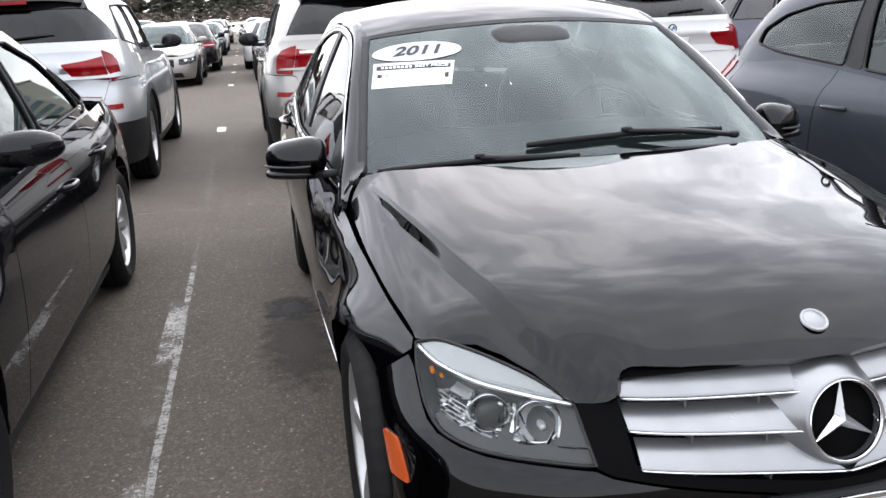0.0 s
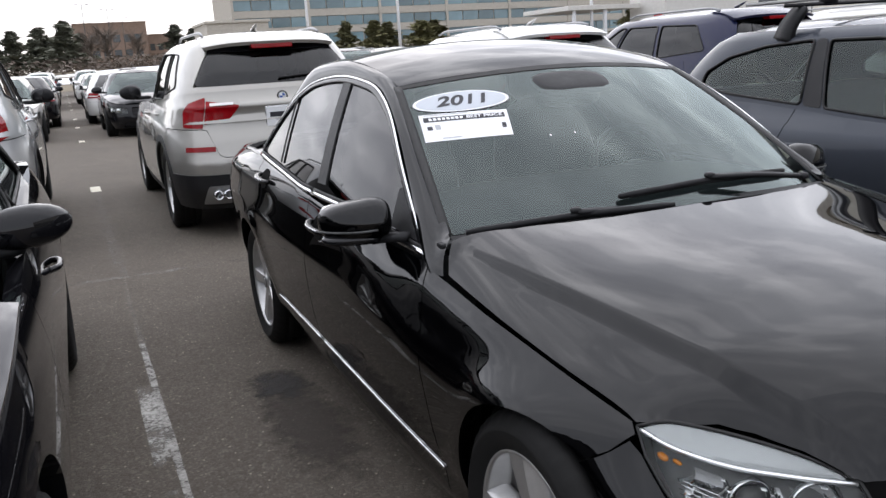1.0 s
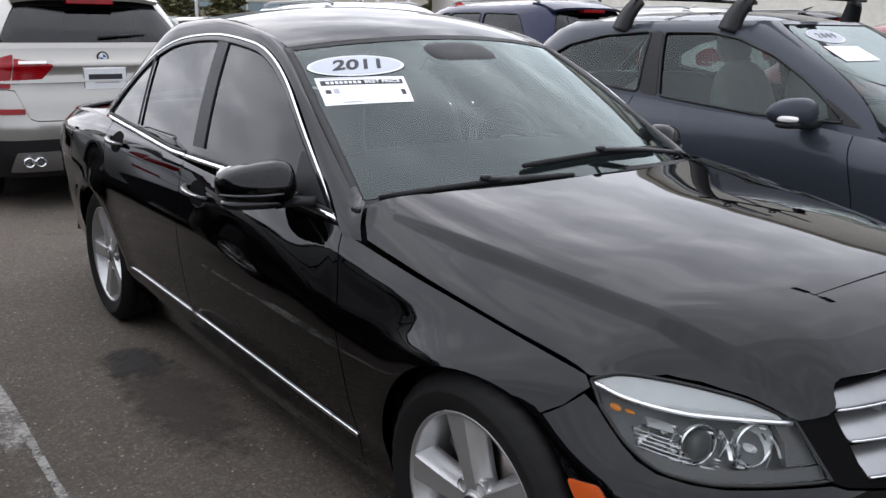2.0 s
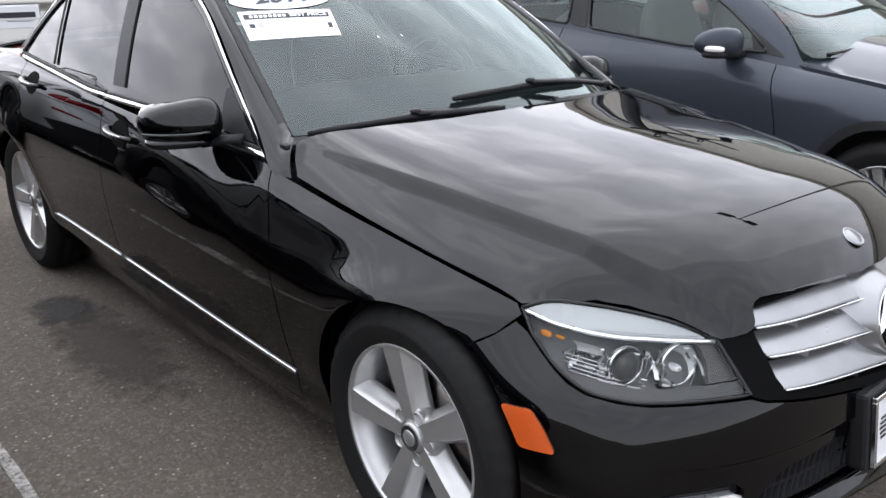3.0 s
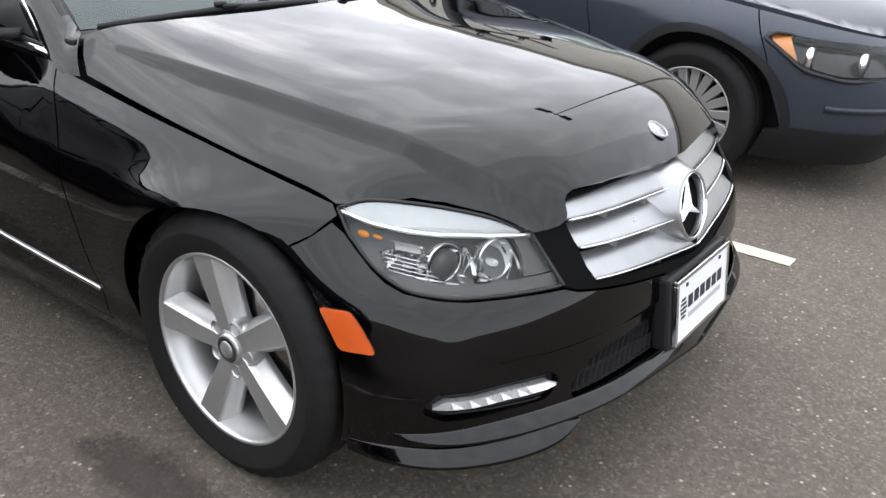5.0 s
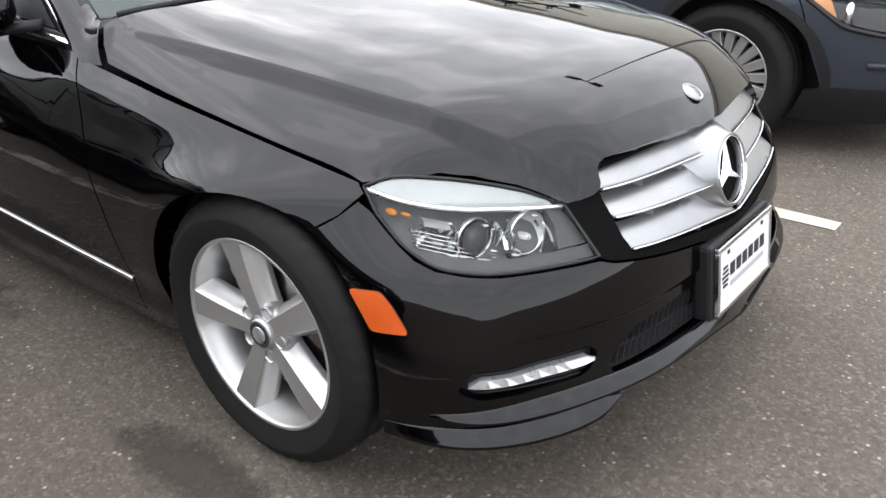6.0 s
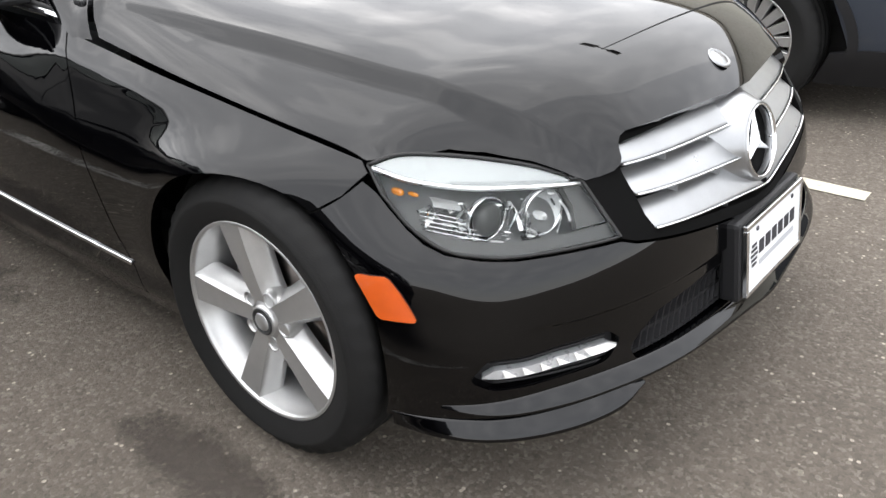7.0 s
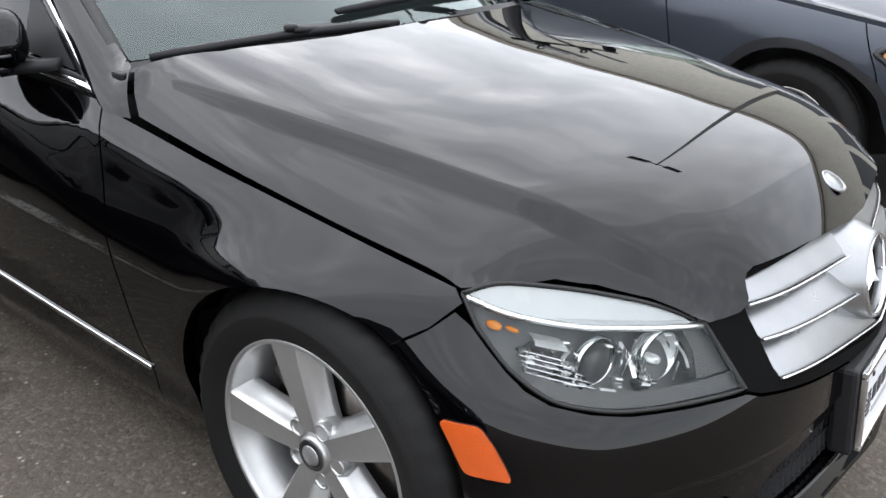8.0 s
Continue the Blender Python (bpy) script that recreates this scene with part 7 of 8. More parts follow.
# front bumper with its openings
top_r = [(s_at(y, z - 0.004), z - 0.004) for y, z in ((0.652, 0.606), (0.600, 0.640), (0.574, 0.668))] + [ (1.124, 0.648), (1.108, 0.622), (1.084, 0.594), (1.055, 0.573), (1.010, 0.558), (0.927, 0.548), (0.841, 0.543), (0.655, 0.543), (0.555, 0.541), (0.514, 0.530), (0.26, 0.496), (0.05, 0.468)]
side_r = [(s_at(arch_front(z), z), z) for z in np.linspace(0.225, 0.592, 16)]
bottom_r = [(0.0, 0.265), (0.30, 0.266), (0.55, 0.262), (0.68, 0.232), (0.91, 0.222), (1.10, 0.220)]
half_b = bottom_r + side_r + top_r
bump_poly = half_b + [(-s, z) for s, z in half_b[::-1] if s > 0]
intake = [(-0.546, 0.330), (-0.437, 0.379), (-0.268, 0.392), (0.268, 0.392), (0.437, 0.379), (0.546, 0.330), (0.535, 0.300), (-0.535, 0.300)]
recess = rounded([(1.00, 0.333), (0.945, 0.377), (0.60, 0.380), (0.562, 0.352), (0.62, 0.322), (0.94, 0.312)], 0.02)
recess_m = recess * np.array([-1, 1])
bumper = part("front_bumper", panel_mesh(nose, bump_poly, 0.021, holes=[rounded(intake, 0.02), recess, recess_m], flange=0.03, heart=HEART,
                                          lines=[[(float(a), z) for a in np.linspace(-0.86, 0.86, 60)] for z in (0.432, 0.428, 0.422, 0.416, 0.412)]), M_BLACK, saloon)
mesh_back = part("lower_grille", panel_mesh(offset(nose, -0.034, HEART), rounded(intake, 0.02), 0.03, heart=HEART), M_GAP, bumper, "black honeycomb lower grille")
for k in range(44):
    s0 = -0.53 + 1.06 * k / 43
    pts = np.column_stack([np.linspace(s0 - 0.04, s0 + 0.04, 7), np.linspace(0.292, 0.395, 7)])
    pts = pts[inside(np.array(intake), pts)]
    if len(pts) > 2:
        swept("slat", offset(nose, -0.022, HEART)(pts[:, 0], pts[:, 1]), [(-0.0028, -0.006), (0.0028, -0.006), (0.0028, 0.005), (-0.0028, 0.005)], M_PLASTIC, mesh_back, up=(0, -1, 0), smooth=False)
for z in (0.312, 0.343, 0.372):
    w = float(np.interp(z, [0.30, 0.33, 0.379, 0.392], [0.53, 0.54, 0.43, 0.27])) - 0.01
    ss = np.linspace(-w, w, 24)
    swept("slat", offset(nose, -0.020, HEART)(ss, np.full(24, z)), [(-0.004, -0.002), (0.004, -0.002), (0.004, 0.002), (-0.004, 0.002)], M_PLASTIC, mesh_back, up=(0, -1, 0), smooth=False)
for rc in (recess, recess_m):
    sg = 1 if rc[:, 0].mean() > 0 else -1
    well = part("lamp_recess", panel_mesh(offset(nose, -0.022, HEART), rc, 0.025, heart=HEART), M_PLASTIC, bumper)
    for zz in (0.322, 0.330, 0.364, 0.371):
        ss = np.linspace(0.60, 0.94, 14) * sg
        swept("slat", offset(nose, -0.016, HEART)(ss, np.full(14, zz)), ring_section(0.0025, 6), M_PLASTIC, well)
    bar = [(sg * a, b) for a, b in ((0.968, 0.338), (0.930, 0.354), (0.76, 0.355), (0.600, 0.354), (0.566, 0.344), (0.610, 0.338), (0.76, 0.337), (0.920, 0.335))]
    drl = part("daytime_lamp", panel_mesh(offset(nose, -0.004, HEART), rounded(bar, 0.006), 0.012, flange=0.018, heart=HEART), M_DRL, bumper, "clear daytime running lamp with bright facets")
    part("end_lens", panel_mesh(offset(nose, -0.002, HEART), rounded([(sg * 0.655, 0.3385), (sg * 0.675, 0.3555), (sg * 0.602, 0.352), (sg * 0.572, 0.342), (sg * 0.61, 0.3385)], 0.004), 0.012, flange=0.003, heart=HEART), M_WHITELENS, drl)
    for i in range(5):
        a0 = 0.905 - 0.052 * i
        fac = [(sg * (a0), 0.3385), (sg * (a0 - 0.030), 0.3390), (sg * (a0 - 0.002), 0.3525), (sg * (a0 + 0.005), 0.3520)]
        part("facet", panel_mesh(offset(nose, -0.001, HEART), fac, 0.012, flange=0.003, heart=HEART), M_WHITELENS, drl)
def lip_mesh(name, ss, low, high, out, under=0.045):
    """A thin lip along the bumper's foot between two height lines: it swells outward towards its lower edge, then turns under."""
    prof = [(-0.02, 0.000), (0.0, 0.10), (0.12, 0.22), (0.35, 0.46), (0.60, 0.74), (0.80, 0.93), (0.92, 1.0), (1.0, 0.95)]
    V, n, k = [], len(ss), len(prof) + 2
    rows = []
    for t, d in prof:
        z = high(np.abs(ss)) + (low(np.abs(ss)) - high(np.abs(ss))) * t
        p = nose(ss, z)
        nrm = offset(nose, 1.0, HEART)(ss, z) - p
        nrm[:, 2] = 0
        nrm /= np.linalg.norm(nrm, axis=1)[:, None]
        rows.append(p + nrm * (out(np.abs(ss)) * d)[:, None])
    last, nl = rows[-1], nrm
    rows.append(last - nl * 0.012 + np.array([0, 0, -0.002]))
    rows.append(last - nl * under + np.array([0, 0, 0.002]))
    rows = np.array(rows)
    V = rows.transpose(1, 0, 2).reshape(-1, 3)
    F = [(i * k + j, i * k + j + 1, (i + 1) * k + j + 1, (i + 1) * k + j) for i in range(n - 1) for j in range(k - 1)]
    return mesh_of(name, V, F)


# the upper lip runs under the intake and flicks up beside the lamps; a deeper one hangs below it at each corner
band_hi = fair(0.03, (0.0, 0.296), (0.30, 0.298), (0.50, 0.302), (0.62, 0.304), (0.75, 0.300), (0.90, 0.290), (1.02, 0.279), (1.12, 0.270))
band_lo = fair(0.03, (0.0, 0.262), (0.30, 0.270), (0.50, 0.272), (0.62, 0.272), (0.75, 0.266), (0.90, 0.262), (1.00, 0.264), (1.06, 0.267), (1.12, 0.268))
band_out = fair(0.03, (0.0, 0.020), (0.50, 0.019), (0.80, 0.017), (0.95, 0.015), (1.03, 0.008), (1.09, 0.001), (1.12, 0.0))
part("bumper_lip", lip_mesh("bumper_lip", np.linspace(-1.08, 1.08, 150), band_lo, band_hi, band_out), M_BLACK, bumper)
chin_hi = fair(0.02, (0.5, 0.272), (0.60, 0.268), (0.75, 0.258), (0.90, 0.250), (1.05, 0.243), (1.20, 0.236), (1.3, 0.232))
chin_lo = fair(0.012, (0.5, 0.266), (0.545, 0.258), (0.58, 0.240), (0.62, 0.228), (0.70, 0.220), (0.82, 0.213), (0.95, 0.209), (1.10, 0.207), (1.20, 0.208), (1.3, 0.212))
chin_out = fair(0.03, (0.5, 0.016), (0.60, 0.021), (0.80, 0.026), (1.00, 0.025), (1.12, 0.017), (1.21, 0.006), (1.3, 0.002))
for sg in (1, -1):
    part("corner_lip", lip_mesh("corner_lip", sg * np.linspace(0.535, 1.215, 64), chin_lo, chin_hi, chin_out), M_BLACK, bumper)
mk = rounded([(1.248, 0.516), (1.165, 0.520), (1.138, 0.490), (1.106, 0.442), (1.204, 0.439)], 0.012)
for q in (mk, mk * np.array([-1, 1])):
    part("side_marker", panel_mesh(offset(nose, 0.005, HEART), q, 0.015, flange=0.012, heart=HEART), M_AMBER, bumper, "orange side marker lens")

# headlights
hl = cat([(1.112, 0.690), (1.021, 0.706), (0.906, 0.704), (0.799, 0.694), (0.694, 0.676), (0.602, 0.646)], 4)
hl_low = cat([(0.553, 0.549), (0.655, 0.550), (0.841, 0.550), (0.927, 0.555), (1.008, 0.566), (1.074, 0.598), (1.111, 0.645)], 4)
hl_poly = np.vstack([hl, hl_low])
brow = np.vstack([hl + np.array([0, -0.003]), cat([(0.607, 0.643), (0.777, 0.650), (0.894, 0.654), (1.028, 0.669), (1.108, 0.687)], 4)])
brow_line = cat([(0.607, 0.643), (0.777, 0.649), (0.894, 0.653), (1.028, 0.667), (1.106, 0.686)], 6)


def bowl_at(c, r, parent, mat, d=0.05):
    """A round reflector bowl that faces the front, with a bulb cap."""
    v, f = lathe([(r, 0.0), (r * 0.97, -0.004), (r * 0.90, -0.01), (r * 0.75, -d * 0.6), (r * 0.45, -d * 0.9), (0.012, -d)], 32, "z")
    me = mesh_of("lamp_bowl", v, f)
    rot = Matrix.Rotation(radians(90), 4, "X") @ Matrix.Rotation(radians(16 if c[0] > 0 else -16), 4, "Y")
    me.transform(Matrix.Translation(c) @ rot)
    b = part("lamp_bowl", me, mat, parent)
    v, f = lathe([(r * 1.06, -0.008), (r * 1.06, 0.002), (r * 1.0, 0.003), (r * 0.98, -0.004)], 32, "z")
    me = mesh_of("bowl_ring", v, f)
    me.transform(Matrix.Translation(c) @ rot)
    part("bowl_ring", me, M_CHROME, b)
    return b


for sg in (1, -1):
    q = hl_poly * np.array([sg, 1])
    bez = part("headlight", panel_mesh(offset(nose, -0.062, HEART), q, 0.03, flange=-0.060, heart=HEART), M_LAMPGREY, saloon, "large clear headlight with twin round reflectors")
    lens = part("lens", panel_mesh(nose, q, 0.025, flange=0.006, heart=HEART), M_LENS, bez)
    lens.visible_shadow = False
    lamp_brow = part("brow", panel_mesh(offset(nose, -0.006, HEART), brow * np.array([sg, 1]), 0.02, flange=0.02, heart=HEART), M_FROST, bez, "frosted white upper strip")
    lamp_brow.visible_shadow = False
    bl = brow_line * np.array([sg, 1])
    swept("brow_edge", offset(nose, -0.004, HEART)(bl[:, 0], bl[:, 1]), ring_section(0.005, 6), M_STAR, bez)
    inner = offset(nose, -0.034, HEART)
    # the inner lamp is an open mirrored bowl, the outer one a glass projector in a chrome collar
    bowl_at(tuple(inner(np.array([sg * 0.715]), np.array([0.612]))[0]), 0.044, bez, M_BRIGHT, 0.045)
    proj = bowl_at(tuple(inner(np.array([sg * 0.868]), np.array([0.612]))[0]), 0.040, bez, M_SATIN, 0.03)
    part("projector_lens", blob_bm(offset(nose, -0.040, HEART)(np.array([sg * 0.868]), np.array([0.612]))[0], (0.031, 0.020, 0.031)), M_SMOKE, proj, "domed glass projector lens")
    part("bulb", blob_bm(offset(nose, -0.060, HEART)(np.array([sg * 0.715]), np.array([0.612]))[0], (0.008, 0.016, 0.008)), M_BRIGHT, bez)
    # the smoked trim along the foot and the inner end
    foot_p = np.vstack([cat([(0.560, 0.553), (0.655, 0.554), (0.841, 0.554), (0.927, 0.559), (1.000, 0.569), (1.040, 0.585)], 5), cat([(1.020, 0.592), (0.95, 0.581), (0.85, 0.574), (0.70, 0.574), (0.565, 0.576)], 5)]) * np.array([sg, 1])
    part("foot_trim", panel_mesh(offset(nose, -0.012, HEART), foot_p, 0.02, flange=0.018, heart=HEART), M_SMOKE, bez, "smoked grey trim inside the lamp")
    end_p = np.array([(0.568, 0.579), (0.655, 0.578), (0.642, 0.612), (0.650, 0.642), (0.605, 0.641), (0.585, 0.61)]) * np.array([sg, 1])
    part("end_trim", panel_mesh(offset(nose, -0.016, HEART), end_p, 0.02, flange=0.02, heart=HEART), M_SMOKE, bez, "smoked grey trim inside the lamp")
    # bright reflector boxes, each leaning back towards its top
    boxes = [(0.930, 0.998, 0.622, 0.640, 0.016, 0.046), (0.925, 0.950, 0.602, 0.612, 0.026, 0.040), (0.965, 0.992, 0.601, 0.608, 0.022, 0.034), (0.786, 0.797, 0.590, 0.634, 0.030, 0.042), (0.650, 0.658, 0.592, 0.626, 0.030, 0.042),
             (0.935, 0.965, 0.583, 0.589, 0.020, 0.032), (0.985, 1.012, 0.584, 0.590, 0.018, 0.030), (0.764, 0.784, 0.578, 0.585, 0.026, 0.036), (0.850, 0.885, 0.575, 0.580, 0.022, 0.032), (1.015, 1.032, 0.606, 0.613, 0.016, 0.026)]
    rng = np.random.RandomState(23)
    for k in range(26):                 # small mirror steps round the two lamps
        c0, ang = ((0.715, 0.868)[k % 2], rng.uniform(0, 6.28))
        a0, b0 = c0 + rng.uniform(0.050, 0.075) * math.cos(ang), 0.606 + rng.uniform(0.030, 0.040) * math.sin(ang)
        if 0.66 < a0 < 0.98 and 0.576 < b0 < 0.640:
            boxes.append((a0, a0 + rng.uniform(0.006, 0.018), b0, b0 + rng.uniform(0.002, 0.006), 0.026, rng.uniform(0.030, 0.044)))
    for a0, a1, b0, b1, d0, d1 in boxes:
        P0, P1 = offset(nose, -d0, HEART), offset(nose, -d1, HEART)
        uu, tt = np.meshgrid(np.linspace(a0, a1, 5), np.linspace(0, 1, 4), indexing="ij")
        uu, tt = uu.ravel(), tt.ravel()
        bulge = 0.004 * np.sin(math.pi * tt)[:, None] * np.array([0, -1, 0.3])
        zz_ = b0 + (b1 - b0) * tt + 0.10 * (uu - a0)
        pts = P0(sg * uu, zz_) * (1 - tt)[:, None] + P1(sg * uu, zz_) * tt[:, None] + bulge
        F = [(i * 4 + j, (i + 1) * 4 + j, (i + 1) * 4 + j + 1, i * 4 + j + 1) for i in range(4) for j in range(3)]
        part("reflector_box", mesh_of("reflector_box", pts, F if sg > 0 else [f_[::-1] for f_ in F]), M_BRIGHT, bez)
    shard = np.random.RandomState(41)
    for k in range(64):                 # mirror shards at all angles
        a0, b0 = 0.665 + 0.375 * shard.rand(), 0.581 + 0.052 * shard.rand()
        if min(math.hypot(a0 - 0.715, (b0 - 0.612) * 1.1), math.hypot(a0 - 0.868, (b0 - 0.612) * 1.1)) < 0.036 or b0 > 0.640 - 0.25 * max(0, a0 - 0.98):
            continue
        c0 = offset(nose, -shard.uniform(0.018, 0.040), HEART)(np.array([sg * a0]), np.array([b0]))[0]
        ang, w_, h_ = shard.uniform(-0.7, 0.7) if a0 > 0.92 else shard.uniform(0.6, 2.4), shard.uniform(0.008, 0.022), shard.uniform(0.0015, 0.0045)
        tl = shard.uniform(-0.2, 0.9)
        row = [(-w_, -h_), (w_, -h_ * 0.4), (w_ * 0.9, h_), (-w_ * 0.8, h_ * 0.7)]
        V = [(c0[0] + sg * (u * math.cos(ang) - v_ * math.sin(ang)), c0[1] + 0.55 * abs(u * math.cos(ang)) * 0.4 + tl * v_ + e_, c0[2] + u * math.sin(ang) + v_ * math.cos(ang)) for e_ in (0.0, 0.003) for u, v_ in row]
        F = [(0, 1, 2, 3), (7, 6, 5, 4)] + [(q_, 4 + q_, 4 + (q_ + 1) % 4, (q_ + 1) % 4) for q_ in range(4)]
        part("reflector_shard", mesh_of("reflector_shard", V, F, False), M_CAVITY, bez)
    for k in range(5):
        ss = np.linspace(0.885 + 0.012 * k, 1.045, 9) * sg
        swept("rib", offset(nose, -0.020, HEART)(ss, 0.581 + 0.0065 * k + 0.12 * (np.abs(ss) - 0.90)), ring_section(0.0012, 5), M_CHROME, bez)
    for zz_ in (0.6535, 0.6565, 0.6595):
        ss = np.linspace(0.65, 0.93, 16)
        swept("brow_rib", offset(nose, -0.0035, HEART)(sg * ss, zz_ - 0.009 + 0.014 * np.sin((ss - 0.6) * 3.5)), ring_section(0.0005, 5), M_DRL, bez)
    part("turn_lamp", blob_bm(offset(nose, -0.022, HEART)(np.array([sg * 1.072]), np.array([0.652]))[0], (0.006, 0.014, 0.007)), M_TURN, bez, "small orange indicator bulb")
    part("turn_lamp", blob_bm(offset(nose, -0.022, HEART)(np.array([sg * 1.035]), np.array([0.648]))[0], (0.004, 0.012, 0.004)), M_TURN, bez, "small orange indicator bulb")
    frame_pth = np.vstack([q, q[:1]])
    swept("lamp_seal", offset(nose, -0.001, HEART)(frame_pth[:, 0], frame_pth[:, 1]), ring_section(0.0035, 6), M_SEAL, bez)

# radiator grille
sat = [(0.474, 0.690), (0.487, 0.670), (0.487, 0.640), (0.478, 0.604), (0.468, 0.572), (0.456, 0.546), (0.25, 0.521), (0.06, 0.500)]
sat_top = [(0.0, 0.704), (0.15, 0.703), (0.30, 0.700), (0.42, 0.695)]
hole = sat_top + sat + [(-a, b) for a, b in sat[::-1]] + [(-a, b) for a, b in sat_top[:0:-1]]
sur = [(0.0, 0.707), (0.30, 0.708), (0.44, 0.705), (0.495, 0.690), (0.512, 0.652), (0.600, 0.646), (0.575, 0.590), (0.551, 0.546), (0.512, 0.535), (0.26, 0.501), (0.05, 0.473)]
sur_poly = sur + [(-a, b) for a, b in sur[::-1] if a > 0]
grille = part("radiator_grille", panel_mesh(nose, sur_poly, 0.022, holes=[np.array(hole)], flange=0.05, heart=HEART), M_GAP, saloon, "silver three-bar radiator grille in a black surround")
part("grille_backing", panel_mesh(offset(nose, -0.055, HEART), hole, 0.04, heart=HEART), M_GAP, grille)


def slat_surface(z0, z1, fore):
    """One broad bar: its face leans back, its lower edge is the foremost. t from 0 (lower edge) to 1."""
    def P(s, t):
        s, t = np.asarray(s, float), np.asarray(t, float)
        z = z0(s) + (z1(s) - z0(s)) * t
        p = nose(s, np.clip(z, 0.3, 0.76))
        p[:, 1] += 0.002 + 0.036 * t ** 1.15 - fore
        return p
    return P


def ln(a, b):
    return lambda s: a + (b - a) * np.clip(1 - np.abs(s) / 0.48, 0, 1)


for z0, z1, w0, nm in ((ln(0.656, 0.652), ln(0.717, 0.716), 0.484, "grille_bar"), (ln(0.604, 0.585), ln(0.640, 0.636), 0.478, "grille_bar"), (ln(0.545, 0.512), ln(0.585, 0.570), 0.453, "grille_bar")):
    P = slat_surface(z0, z1, 0.004)
    for sg in (1, -1):
        s1 = w0 - 0.004
        n = 26
        uu, tt = np.meshgrid(np.linspace(0, 1, n), np.linspace(0, 1, 8), indexing="ij")
        s0 = np.sqrt(np.maximum(0, 0.084 ** 2 - (z0(0.05) + (z1(0.05) - z0(0.05)) * tt - 0.606) ** 2))
        ss = s0 + (s1 - s0) * uu
        pts = P(sg * ss.ravel(), tt.ravel())
        k = 8
        V = [tuple(p) for p in pts]
        F = [(i * k + j, (i + 1) * k + j, (i + 1) * k + j + 1, i * k + j + 1) for i in range(n - 1) for j in range(k - 1)]
        lowrow = P(sg * ss[:, 0], np.zeros(n))
        base = len(V)
        V += [(p[0], p[1] + 0.030, p[2] - 0.002) for p in lowrow]
        F += [(i * k, base + i, base + i + 1, (i + 1) * k) for i in range(n - 1)]
        if sg < 0:
            F = [t[::-1] for t in F]
        bar = part("grille_bar", mesh_of("grille_bar", V, F), M_SATIN, grille)
        swept("bar_edge", lowrow + np.array([0, -0.001, 0.003]), [(-0.002, -0.002), (0.002, -0.002), (0.002, 0.002), (-0.002, 0.002)], M_CHROME, bar, up=(0, -0.4, 1))
        for xx in (0.17, 0.33):
            c0 = P(np.array([sg * xx]), np.array([0.0]))[0]
            part("strut", box_bm(c0[0] - 0.002, c0[0] + 0.002, c0[1] + 0.006, c0[1] + 0.03, c0[2] - 0.018, c0[2]), M_SATIN, bar)
# ring with a three-armed star in its middle
RC = nose(np.array([0.0]), np.array([0.604]))[0] + np.array([0, -0.004, 0])
ROT = Matrix.Rotation(radians(90 - 14), 4, "X")


def placed(v, f, name, smooth=True):
    me = mesh_of(name, v, f, smooth)
    me.transform(Matrix.Translation(RC) @ ROT)
    return me


v, f = lathe([(0.128, -0.062), (0.110, -0.040), (0.097, -0.020), (0.088, -0.006), (0.084, 0.002), (0.081, 0.007), (0.077, 0.007), (0.0745, 0.002), (0.074, -0.016)], 56, "z")
badge = part("grille_ring", placed(v, f, "grille_ring"), M_SATIN, grille, "satin silver ring in the grille")
v, f = lathe([(0.0, -0.014), (0.075, -0.014), (0.075, -0.036), (0, -0.036)], 40, "z")
part("ring_disc", placed(v, f, "ring_disc"), M_GAP, badge)
v, f = lathe([(0.0775, 0.006), (0.076, 0.0095), (0.0735, 0.006), (0.0735, 0.0)], 56, "z")
part("ring_edge", placed(v, f, "ring_edge"), M_CHROME, badge)
for i in range(3):
    a = radians(90 + 120 * i)
    d, n_ = np.array([math.cos(a), math.sin(a)]), np.array([-math.sin(a), math.cos(a)])
    tip, root = d * 0.069, 0.0
    vv = [(*(d * 0.075), -0.004), (*(n_ * 0.0125 + d * 0.0072), -0.012), (*(-n_ * 0.0125 + d * 0.0072), -0.012), (0, 0, 0.004)]
    part("star_arm", placed(vv, [(0, 1, 3), (0, 3, 2), (1, 2, 3), (0, 2, 1)], "star_arm", False), M_STAR, badge)

# front plate on its black carrier
rot = Matrix.Rotation(radians(-7), 4, "X")
pc = (0.0, 0.078, 0.398)
car = part("plate_carrier", moved(box_bm(-0.172, 0.172, 0.006, 0.05, -0.090, 0.088, 0.01), pc, rot), M_PLASTIC, bumper)
plate = part("licence_plate", moved(box_bm(-0.152, 0.152, -0.003, 0.003, -0.076, 0.076, 0.002), pc, rot), M_PLATE, saloon, "white dealer plate with grey bars in a chrome frame")
for a, b, c_, d_ in ((-0.158, 0.158, 0.070, 0.081), (-0.158, 0.158, -0.081, -0.072), (-0.158, -0.149, -0.072, 0.070), (0.149, 0.158, -0.072, 0.070)):
    part("plate_frame", moved(box_bm(a, b, -0.007, 0.005, c_, d_, 0.002), pc, rot), M_CHROME, plate)
for i in range(5):
    w = 0.018 - 0.003 * abs(i - 2)
    part("mark_bar", moved(box_bm(-0.115 - w, -0.115 + w, -0.0042, -0.002, 0.024 - 0.011 * i - 0.003, 0.024 - 0.011 * i + 0.003), pc, rot), M_INK, plate)
for i in range(6):
    part("letter_bar", moved(box_bm(-0.088 + 0.036 * i, -0.062 + 0.036 * i, -0.0042, -0.002, -0.006, 0.024), pc, rot), M_INK, plate)
part("line_bar", moved(box_bm(-0.085, 0.115, -0.0042, -0.002, -0.032, -0.020), pc, rot), M_INKGREY, plate)
